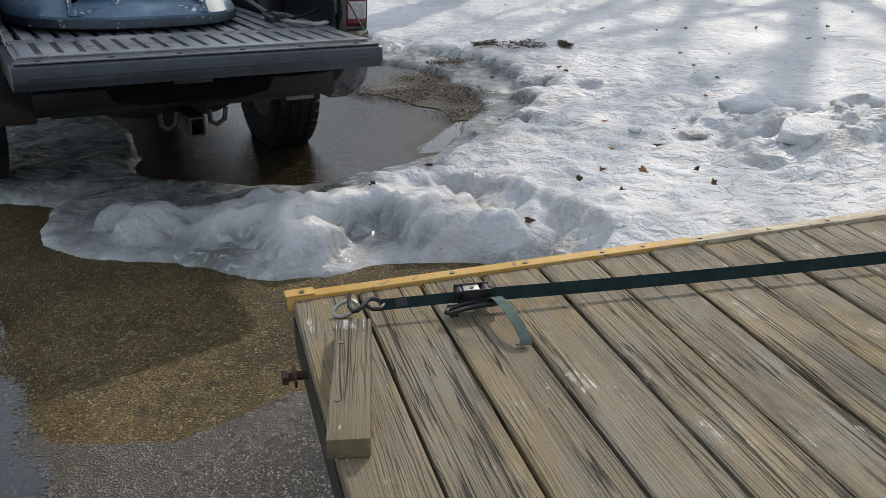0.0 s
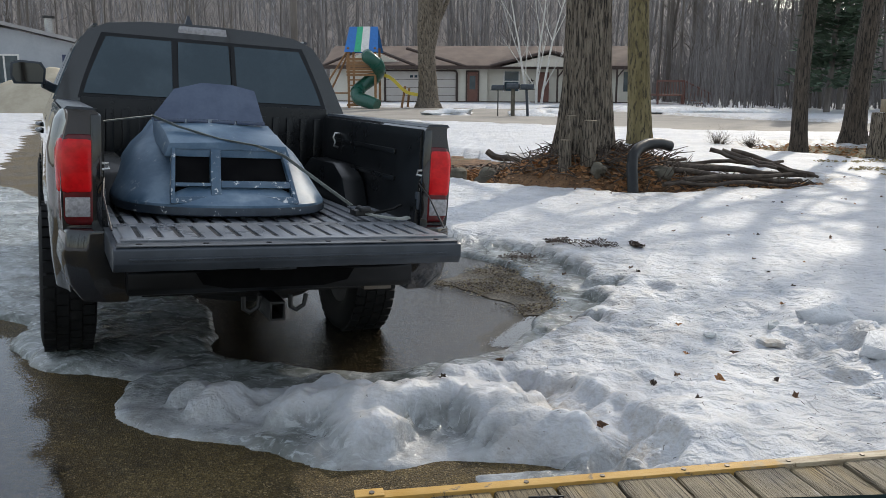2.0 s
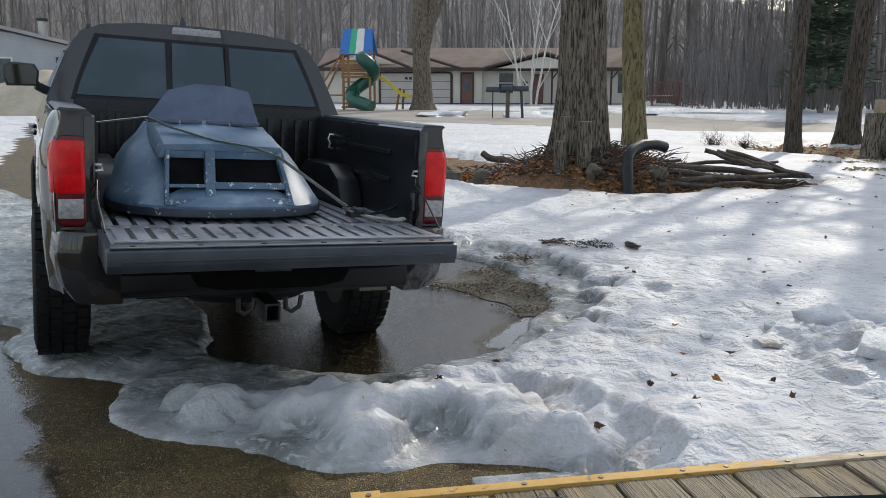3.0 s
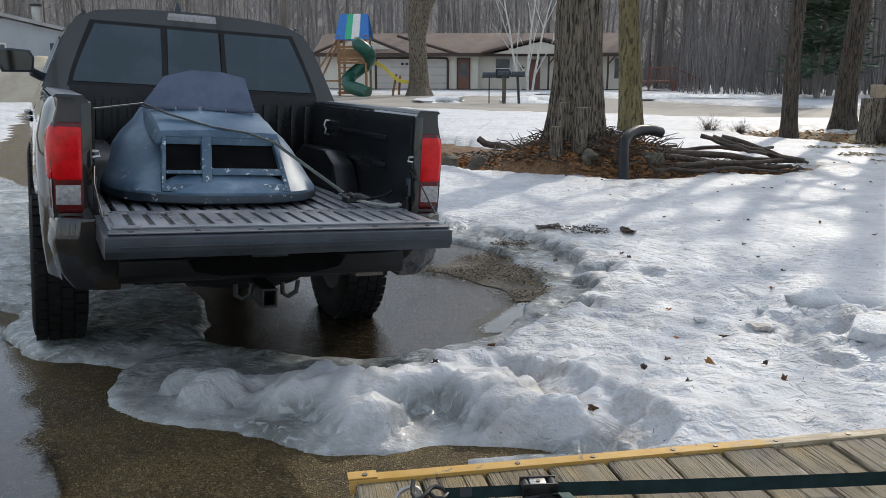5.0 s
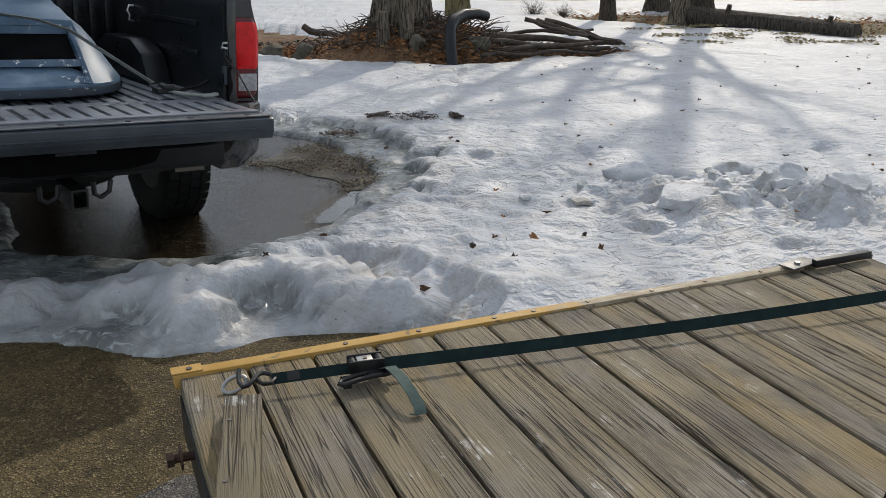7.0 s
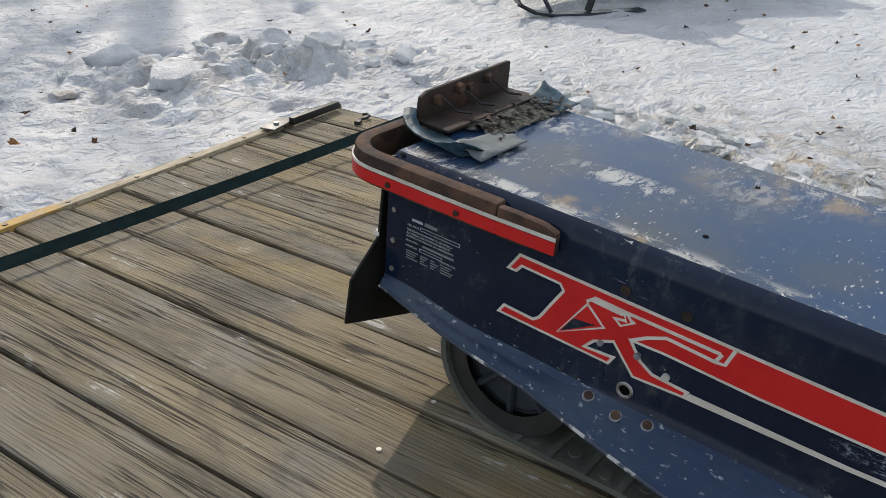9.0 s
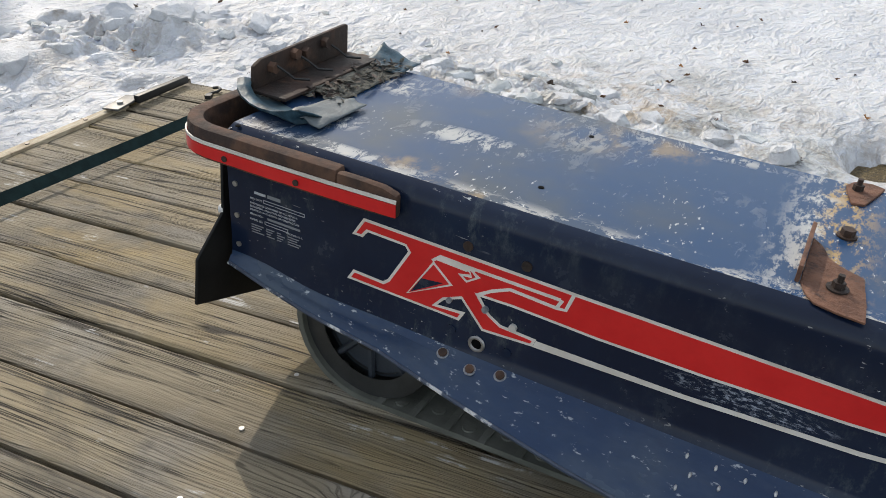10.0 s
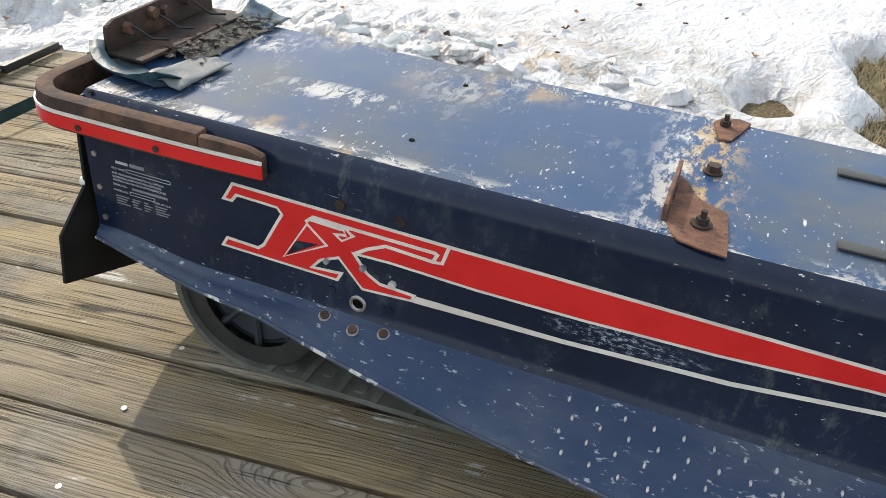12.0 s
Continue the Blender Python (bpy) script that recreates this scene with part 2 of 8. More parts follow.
mud_mat = surface("wet_mud", (0.045, 0.034, 0.020), (0.10, 0.078, 0.045), 9.0, 0.45, 0, 1.0, 0.02, 70.0, spot=(0.20, 0.165, 0.10), spot_scale=40.0, spot_lo=0.54, spot_hi=0.62)
mulch_mat = surface("leaf_mulch", (0.13, 0.070, 0.034), (0.25, 0.135, 0.065), 5.0, 0.9, 0, 1.0, 0.03, 45.0, spot=(0.03, 0.02, 0.012), spot_scale=30.0, spot_lo=0.5)
deck_wood = wood("weathered_deck_wood", ((0.190, 0.156, 0.104), (0.300, 0.250, 0.168), (0.260, 0.236, 0.196), (0.024, 0.018, 0.012)), yellow=(0.33, 0.235, 0.095), bump=0.9)
block_wood = wood("brown_deck_wood", ((0.15, 0.118, 0.066), (0.23, 0.185, 0.105), (0.20, 0.175, 0.13), (0.03, 0.022, 0.014)))
yellow_mat, nt, p = start("worn_yellow_paint", 0.6, 0, 0.4)
v = coords(nt)
along_x = nt.nodes.new("ShaderNodeSeparateXYZ")
nt.links.new(v, along_x.inputs[0])
paint = blend(nt, ramp(nt, noise_node(nt, v, 7.0, 5.0), 0.35, 0.68), (0.48, 0.27, 0.055), (0.56, 0.35, 0.11))
bare = blend(nt, ramp(nt, noise_node(nt, coords(nt, (1, 6, 6)), 12.0, 6.0, 0.7), 0.38, 0.62), (0.48, 0.41, 0.29), (0.30, 0.235, 0.15))
worn = maths(nt, "ADD", maths(nt, "MULTIPLY", maths(nt, "SUBTRACT", along_x.outputs[0], 0.85), 0.9), noise_node(nt, v, 8.0, 7.0, 0.72))
col = blend(nt, ramp(nt, worn, 0.42, 0.66), paint, bare)
col = blend(nt, ramp(nt, noise_node(nt, v, 26.0, 6.0, 0.65), 0.60, 0.66), col, (0.20, 0.145, 0.085))
nt.links.new(col, p.inputs["Base Color"])
relief(nt, p, noise_node(nt, coords(nt, (1, 8, 8)), 30.0, 5.0, 0.7), 0.5, 0.003)
screw_mat = plain("dull_screw", (0.16, 0.14, 0.12), 0.5, 0.7)
pale_screw = plain("pale_worn_screw", (0.62, 0.60, 0.55), 0.45, 0.2)
grey_vinyl = surface("faded_grey_vinyl", (0.06, 0.072, 0.078), (0.12, 0.14, 0.145), 18.0, 0.55, 0, 0.5, 0.003, 90.0)
steel_mat = surface("dull_zinc", (0.42, 0.42, 0.41), (0.30, 0.29, 0.28), 20.0, 0.42, 0.9, 0.2, 0.001)
dark_steel = plain("dark_steel", (0.035, 0.035, 0.035), 0.45, 0.6)
rust_mat = surface("brown_rust", (0.034, 0.020, 0.015), (0.105, 0.055, 0.034), 30.0, 0.85, 0.1, 0.6, 0.003, 110.0, spot=(0.15, 0.115, 0.09), spot_scale=14.0, spot_lo=0.58, spot_hi=0.74)
wheel_rubber = surface("grey_black_rubber", (0.018, 0.019, 0.019), (0.036, 0.037, 0.035), 10.0, 0.5, 0, 0.3, 0.002, 80.0)
light_rust = surface("flaky_orange_rust", (0.11, 0.050, 0.030), (0.20, 0.098, 0.060), 40.0, 0.9, 0, 0.8, 0.004, 140.0, spot=(0.06, 0.033, 0.025), spot_scale=26.0, spot_lo=0.52, spot_hi=0.64)
dark_rust = surface("dark_rust", (0.017, 0.012, 0.010), (0.048, 0.027, 0.019), 18.0, 0.7, 0.2, 0.6, 0.003, 110.0, spot=(0.11, 0.052, 0.028), spot_scale=12.0, spot_lo=0.55, spot_hi=0.7)
rubber_mat = surface("black_rubber", (0.0045, 0.0045, 0.005), (0.011, 0.011, 0.0105), 12.0, 0.6, 0, 0.3, 0.002, 80.0, spec=0.22)
tyre_mat = surface("tyre_rubber", (0.0055, 0.0058, 0.0062), (0.011, 0.011, 0.011), 8.0, 0.75, 0, 0.4, 0.003, 60.0, spec=0.25)
strap_mat = surface("dark_green_webbing", (0.010, 0.020, 0.020), (0.015, 0.030, 0.030), 30.0, 0.9, 0, 0.6, 0.001, 500.0, spec=0.15)
grey_strap = surface("grey_green_webbing", (0.22, 0.235, 0.215), (0.30, 0.31, 0.285), 30.0, 0.7, 0, 0.5, 0.001, 500.0)
truck_paint = surface("black_pearl_paint", (0.007, 0.0075, 0.009), (0.011, 0.0115, 0.013), 2.0, 0.06, 0, 0.0, 0.001, 60.0, spec=0.5, spot=(0.015, 0.0145, 0.014), spot_scale=4.0, spot_lo=0.64, spot_hi=0.95, spot_rough=0.2, rough_var=0.03)
truck_paint.node_tree.nodes["Principled BSDF"].inputs["Coat Weight"].default_value = 0.5
bumper_mat = surface("black_bumper_plastic", (0.006, 0.007, 0.0085), (0.011, 0.012, 0.014), 6.0, 0.36, 0, 0.3, 0.001, 260.0, spec=0.25)
trim_mat = surface("black_plastic", (0.030, 0.037, 0.047), (0.048, 0.057, 0.070), 6.0, 0.33, 0, 0.3, 0.001, 260.0, spec=0.35)
# Worn green tail; light on its outer face is in the pale colour.
lit_tail_strap = surface("worn_lit_green_webbing", (0.075, 0.105, 0.092), (0.115, 0.15, 0.135), 30.0, 0.9, 0, 0.6, 0.001, 500.0, spec=0.15)
liner_mat = surface("grey_bed_liner", (0.15, 0.160, 0.178), (0.215, 0.228, 0.25), 5.0, 0.30, 0, 0.4, 0.001, 220.0, spot=(0.11, 0.105, 0.095), spot_scale=6.0, spot_lo=0.6, spot_hi=0.8)
# Near-black strips stand for the shade between the liner ribs.
groove_shade_mat = plain("groove_shade", (0.012, 0.012, 0.013), 0.6)
# Bluish base colour stands for sky reflected in the panes.
glass_mat = surface("tinted_glass_sky_tone", (0.024, 0.044, 0.058), (0.042, 0.068, 0.086), 2.2, 0.02, 0, 0.0, 0.001, 60.0, spec=0.45, rough_var=0.01)
red_lens = surface("red_lens", (0.66, 0.008, 0.012), (0.50, 0.005, 0.008), 30.0, 0.10, 0, 0.15, 0.002, 90.0, spec=0.35)
clear_lens = surface("clear_lens", (0.34, 0.33, 0.34), (0.22, 0.21, 0.22), 60.0, 0.15, 0, 0.3, 0.002, 90.0, spec=0.7)
white_mat = plain("white_paint", (0.72, 0.71, 0.68), 0.45)
silver_mat = plain("silver_metal", (0.55, 0.55, 0.54), 0.3, 0.9)
chipped_blue = surface("chipped_blue_fibreglass", (0.035, 0.075, 0.125), (0.06, 0.11, 0.165), 6.0, 0.4, 0, 0.2, 0.002, 60.0, spot=(0.60, 0.62, 0.62), spot_scale=26.0, spot_lo=0.56, spot_hi=0.63, spot_rough=0.7)
blue_hood = surface("scuffed_blue_fibreglass", (0.065, 0.118, 0.185), (0.145, 0.215, 0.29), 5.0, 0.45, 0, 0.1, 0.002, 60.0, spec=0.35, spot=(0.34, 0.38, 0.40), spot_scale=15.0, spot_lo=0.62, spot_hi=0.72, spot_rough=0.6)
shield_mat = surface("smoky_blue_plastic", (0.045, 0.064, 0.112), (0.07, 0.095, 0.15), 6.0, 0.12, 0, 0.1, 0.001, 60.0)
# Near-black sheets of this stand for shade inside holes and openings.
hollow_shade_mat = plain("hollow_shade", (0.004, 0.004, 0.0045), 0.9, 0.0, 0.05)
bark_mat = surface("furrowed_bark", (0.17, 0.135, 0.10), (0.30, 0.25, 0.19), 30.0, 0.92, 0, 1.0, 0.05, 90.0, stretch=(1, 1, 0.10), spot=(0.035, 0.028, 0.021), spot_scale=48.0, spot_lo=0.48, spot_hi=0.58)
dark_bark = surface("dark_grey_bark", (0.072, 0.056, 0.043), (0.135, 0.108, 0.083), 22.0, 0.92, 0, 1.0, 0.05, 70.0, stretch=(1, 1, 0.12), spot=(0.022, 0.018, 0.014), spot_scale=36.0, spot_lo=0.48, spot_hi=0.6)
moss_bark = surface("mossy_bark", (0.13, 0.105, 0.045), (0.20, 0.165, 0.08), 8.0, 0.92, 0, 1.0, 0.04, 40.0, stretch=(1, 1, 0.25), spot=(0.05, 0.04, 0.022), spot_scale=18.0, spot_lo=0.5, spot_hi=0.62)
# Distance haze is put into these greys, most in hazy_bark.
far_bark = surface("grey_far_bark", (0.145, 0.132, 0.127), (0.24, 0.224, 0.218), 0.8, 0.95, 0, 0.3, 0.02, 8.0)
hazy_bark = surface("hazed_grey_bark", (0.25, 0.24, 0.248), (0.36, 0.35, 0.358), 0.8, 0.95, 0, 0.2, 0.02, 8.0)
far_bark_warm = surface("brown_far_bark", (0.10, 0.086, 0.075), (0.175, 0.154, 0.138), 1.5, 0.95, 0, 0.3, 0.02, 8.0, stretch=(1, 1, 0.3))
birch_mat = surface("birch_bark", (0.62, 0.60, 0.56), (0.50, 0.48, 0.44), 6.0, 0.8, 0, 0.2, 0.01, 20.0, spot=(0.06, 0.05, 0.05), spot_scale=9.0, spot_lo=0.62)
cut_wood = surface("cut_wood", (0.24, 0.19, 0.13), (0.33, 0.26, 0.18), 12.0, 0.85, 0, 0.4, 0.003, 60.0)
grey_wood = surface("grey_dead_wood", (0.050, 0.038, 0.030), (0.105, 0.082, 0.064), 9.0, 0.9, 0, 0.8, 0.01, 60.0, stretch=(1, 1, 1))
stone_mat = surface("field_stone", (0.075, 0.068, 0.050), (0.13, 0.115, 0.088), 6.0, 0.85, 0, 0.6, 0.01, 60.0)
leaf_mat = surface("brown_leaf", (0.28, 0.13, 0.052), (0.42, 0.22, 0.095), 40.0, 0.8, 0, 0.4, 0.003, 120.0, jitter=True)
mid_leaf = surface("crumpled_brown_leaf", (0.085, 0.045, 0.026), (0.17, 0.088, 0.045), 40.0, 0.8, 0, 0.4, 0.003, 120.0, jitter=True)
dark_leaf = surface("dark_wet_leaf", (0.04, 0.026, 0.02), (0.075, 0.05, 0.035), 40.0, 0.7, 0, 0.4, 0.003, 120.0, jitter=True)
siding_mat = surface("cream_siding", (0.62, 0.58, 0.50), (0.56, 0.52, 0.45), 0.8, 0.8, 0, 0.1, 0.01, 6.0)
garage_mat = surface("beige_garage_door", (0.50, 0.46, 0.42), (0.45, 0.41, 0.38), 0.8, 0.7, 0, 0.1, 0.01, 6.0)
grey_siding = surface("blue_grey_siding", (0.38, 0.40, 0.43), (0.33, 0.35, 0.38), 0.8, 0.8, 0, 0.1, 0.01, 6.0)
roof_mat = surface("brown_shingle", (0.105, 0.075, 0.06), (0.15, 0.11, 0.09), 1.2, 0.9, 0, 0.4, 0.02, 12.0)
brown_trim = plain("dark_brown_trim", (0.055, 0.035, 0.028), 0.7)
red_door_mat = plain("red_brown_door", (0.17, 0.075, 0.055), 0.6)
play_wood = surface("orange_cedar", (0.22, 0.115, 0.05), (0.30, 0.16, 0.075), 6.0, 0.8, 0, 0.3, 0.005, 40.0)
green_plastic = plain("dark_green_plastic", (0.012, 0.085, 0.06), 0.3)
yellow_plastic = plain("yellow_plastic", (0.62, 0.47, 0.04), 0.4)
tarp_blue = plain("blue_tarp", (0.03, 0.17, 0.50), 0.6)
tarp_green = plain("green_tarp", (0.04, 0.42, 0.22), 0.6)
hydrant_mat = plain("faded_red_paint", (0.42, 0.05, 0.035), 0.6)
needle_mat = surface("pine_needles", (0.040, 0.070, 0.042), (0.085, 0.125, 0.078), 2.0, 0.9, 0, 0.2, 0.01, 9.0)
sand_mat = surface("tan_sand", (0.36, 0.31, 0.23), (0.44, 0.39, 0.30), 1.2, 0.95, 0, 0.8, 0.05, 9.0)
pipe_mat = surface("black_drain_pipe", (0.010, 0.011, 0.012), (0.018, 0.019, 0.020), 5.0, 0.38, 0, 0.2, 0.002, 60.0, spec=0.3)
vinyl_mat = surface("torn_teal_vinyl", (0.010, 0.030, 0.045), (0.055, 0.11, 0.145), 26.0, 0.4, 0, 0.5, 0.003, 90.0, spec=0.25, spot=(0.26, 0.28, 0.27), spot_scale=16.0, spot_lo=0.66, spot_hi=0.78)
cloth_mat = surface("rotten_backing_cloth", (0.085, 0.082, 0.068), (0.17, 0.165, 0.14), 40.0, 0.95, 0, 1.0, 0.006, 150.0, spot=(0.05, 0.045, 0.04), spot_scale=60.0, spot_lo=0.5)
sled_red = surface("red_decal", (0.54, 0.010, 0.013), (0.62, 0.017, 0.018), 12.0, 0.32, 0, 0.05, 0.001, 90.0)
sled_white = surface("aged_white_decal", (0.70, 0.665, 0.61), (0.56, 0.51, 0.45), 16.0, 0.4, 0, 0.05, 0.001, 90.0)
print_mat = plain("pale_print", (0.46, 0.48, 0.51), 0.5)
dim_print = plain("dim_print", (0.20, 0.215, 0.235), 0.5)

water_mat = bpy.data.materials.new("melt_water")
water_mat.use_nodes = True
nt = water_mat.node_tree
nt.nodes.remove(nt.nodes["Principled BSDF"])
fres, mixs = nt.nodes.new("ShaderNodeFresnel"), nt.nodes.new("ShaderNodeMixShader")
fres.inputs[0].default_value = 1.9
tr, gl = nt.nodes.new("ShaderNodeBsdfTransparent"), nt.nodes.new("ShaderNodeBsdfGlossy")
tr.inputs[0].default_value = (0.95, 0.93, 0.90, 1)
gl.inputs["Roughness"].default_value = 0.07
v = coords(nt)
# stones break the surface where the film is thin
film_depth = maths(nt, "ADD", maths(nt, "MULTIPLY", noise_node(nt, v, 95.0, 3.0, 0.6), 0.55), maths(nt, "MULTIPLY", noise_node(nt, v, 3.0, 5.0, 0.6), 0.45))
shore = nt.nodes.new("ShaderNodeAttribute")
shore.attribute_name = "shore"
covered = ramp(nt, maths(nt, "ADD", film_depth, maths(nt, "MULTIPLY", shore.outputs["Fac"], 0.42)), 0.62, 0.72)
ripple = nt.nodes.new("ShaderNodeBump")
ripple.inputs["Strength"].default_value, ripple.inputs["Distance"].default_value = 0.03, 0.002
nt.links.new(film_depth, ripple.inputs["Height"])
nt.links.new(ripple.outputs[0], gl.inputs["Normal"])
for a, b in ((maths(nt, "MULTIPLY", fres.outputs[0], covered), mixs.inputs[0]), (tr.outputs[0], mixs.inputs[1]), (gl.outputs[0], mixs.inputs[2]), (mixs.outputs[0], nt.nodes["Material Output"].inputs[0])):
    nt.links.new(a, b)

# Shaded copy of the navy paint; the running boards get a lit one.
sled_paint, nt, p = start("navy_sled_paint", 0.3, 0, 0.26)
v = coords(nt)
vs = coords(nt, (0.45, 1, 1))
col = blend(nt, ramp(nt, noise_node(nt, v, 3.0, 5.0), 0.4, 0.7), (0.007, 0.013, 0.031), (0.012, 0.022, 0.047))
haze = ramp(nt, noise_node(nt, v, 8.0, 7.0, 0.7), 0.52, 0.80)
col = blend(nt, maths(nt, "MULTIPLY", haze, 0.22), col, (0.12, 0.14, 0.15))
cloud = maths(nt, "MULTIPLY", ramp(nt, noise_node(nt, coords(nt, (1, 1, 0.5)), 30.0, 8.0, 0.75), 0.50, 0.72), ramp(nt, noise_node(nt, v, 2.6, 3.0), 0.45, 0.60))
col = blend(nt, maths(nt, "MULTIPLY", cloud, 0.42), col, (0.16, 0.19, 0.18))
tilt_ = coords(nt, (14.0, 1, 210.0))
tilt_.node.inputs["Rotation"].default_value = (0, 0.5, 0)
scr = maths(nt, "MULTIPLY", ramp(nt, noise_node(nt, tilt_, 1.0, 2.0, 0.5), 0.70, 0.73), ramp(nt, noise_node(nt, v, 6.0, 3.0), 0.50, 0.62))
col = blend(nt, maths(nt, "MULTIPLY", scr, 0.6), col, (0.45, 0.46, 0.47))
sepx = nt.nodes.new("ShaderNodeSeparateXYZ")
nt.links.new(v, sepx.inputs[0])
# a rubbed patch between the two stripes
rub = maths(nt, "ADD", maths(nt, "POWER", maths(nt, "DIVIDE", maths(nt, "SUBTRACT", sepx.outputs[0], 0.50), 0.11), 2.0), maths(nt, "POWER", maths(nt, "DIVIDE", maths(nt, "SUBTRACT", sepx.outputs[2], 0.266), 0.018), 2.0))
rub = maths(nt, "MULTIPLY", ramp(nt, rub, 1.0, 0.2), ramp(nt, noise_node(nt, coords(nt, (1.0, 1, 2.6)), 70.0, 8.0, 0.8), 0.50, 0.60))
col = blend(nt, maths(nt, "MULTIPLY", rub, 0.62), col, (0.46, 0.52, 0.62))
chips = maths(nt, "MULTIPLY", ramp(nt, noise_node(nt, vs, 190.0, 4.0, 0.6), 0.655, 0.69), ramp(nt, noise_node(nt, v, 5.0, 3.0), 0.46, 0.64))
col = blend(nt, chips, col, (0.62, 0.62, 0.60))
nt.links.new(col, p.inputs["Base Color"])
nt.links.new(maths(nt, "ADD", 0.16, maths(nt, "MULTIPLY", haze, 0.4)), p.inputs["Roughness"])
relief(nt, p, noise_node(nt, v, 40.0), 0.06, 0.002)

# the worn upper face of the tunnel: oxidised, chipped to bare metal, rust-stained
top_paint, nt, p = start("worn_navy_top_sky_tone", 0.3, 0, 0.27)
v = coords(nt)
vs = coords(nt, (1, 0.42, 1))
# Large grey areas stand for sky reflected in the glossy top.
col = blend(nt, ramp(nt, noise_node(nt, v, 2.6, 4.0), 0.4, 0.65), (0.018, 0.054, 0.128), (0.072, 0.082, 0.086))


def rubbed(a, y, ra, ry):
    """An oval patch of wear with a soft rim."""
    x_, y_ = sep.outputs[0], sep.outputs[1]
    d = maths(nt, "ADD", maths(nt, "POWER", maths(nt, "DIVIDE", maths(nt, "SUBTRACT", x_, a), ra), 2.0), maths(nt, "POWER", maths(nt, "DIVIDE", maths(nt, "SUBTRACT", y_, y), ry), 2.0))
    return ramp(nt, d, 1.0, 0.1)


sep = nt.nodes.new("ShaderNodeSeparateXYZ")
nt.links.new(v, sep.inputs[0])
places = maths(nt, "MULTIPLY", ramp(nt, noise_node(nt, v, 4.2, 3.0), 0.50, 0.66), 0.55)
for place in ((0.045, 0.175, 0.12, 0.035), (-0.145, 0.120, 0.05, 0.045), (-0.10, 0.035, 0.16, 0.018), (-0.14, 0.30, 0.05, 0.05), (0.32, 0.345, 0.16, 0.02)):
    places = maths(nt, "MAXIMUM", places, rubbed(*place))
chalk = maths(nt, "MULTIPLY", ramp(nt, noise_node(nt, vs, 48.0, 9.0, 0.80, 0.6), 0.508, 0.555), places)
col = blend(nt, maths(nt, "MULTIPLY", chalk, 0.85), col, (0.50, 0.50, 0.48))
rusty = maths(nt, "MULTIPLY", ramp(nt, noise_node(nt, v, 3.4, 3.0, 0.5, 0.4), 0.52, 0.66), 0.5)
for place in ((0.26, 0.315, 0.10, 0.05), (0.12, 0.022, 0.09, 0.022), (0.02, 0.05, 0.06, 0.03)):
    rusty = maths(nt, "MAXIMUM", rusty, rubbed(*place))
stain = maths(nt, "MULTIPLY", ramp(nt, noise_node(nt, vs, 17.0, 7.0, 0.7), 0.44, 0.62), rusty)
col = blend(nt, maths(nt, "MULTIPLY", stain, 0.70), col, (0.31, 0.22, 0.11))
band = maths(nt, "MULTIPLY", ramp(nt, sep.outputs[0], 0.445, 0.510), ramp(nt, maths(nt, "SUBTRACT", 1.0, sep.outputs[0]), 0.405, 0.465))
bandmask = maths(nt, "MULTIPLY", band, ramp(nt, noise_node(nt, vs, 60.0, 9.0, 0.80), 0.485, 0.56))
rimline = maths(nt, "MULTIPLY", ramp(nt, sep.outputs[1], 0.052, 0.020), ramp(nt, noise_node(nt, coords(nt, (0.5, 1, 1)), 34.0, 7.0, 0.75), 0.50, 0.57))
col = blend(nt, maths(nt, "MULTIPLY", rimline, 0.75), col, (0.52, 0.50, 0.45))
col = blend(nt, bandmask, col, blend(nt, ramp(nt, maths(nt, "ADD", sep.outputs[0], maths(nt, "MULTIPLY", noise_node(nt, v, 30.0, 6.0, 0.7), 0.10)), 0.548, 0.578), (0.46, 0.45, 0.42), (0.38, 0.25, 0.10)))
chips = maths(nt, "MULTIPLY", ramp(nt, noise_node(nt, vs, 165.0, 5.0, 0.65), 0.632, 0.652), ramp(nt, noise_node(nt, v, 6.0, 5.0, 0.7), 0.45, 0.60))
col = blend(nt, maths(nt, "MULTIPLY", chips, 0.85), col, (0.60, 0.60, 0.58))
nt.links.new(col, p.inputs["Base Color"])
nt.links.new(maths(nt, "ADD", 0.26, maths(nt, "MULTIPLY", chalk, 0.4)), p.inputs["Roughness"])
relief(nt, p, maths(nt, "ADD", noise_node(nt, v, 30.0), chalk), 0.12, 0.002)


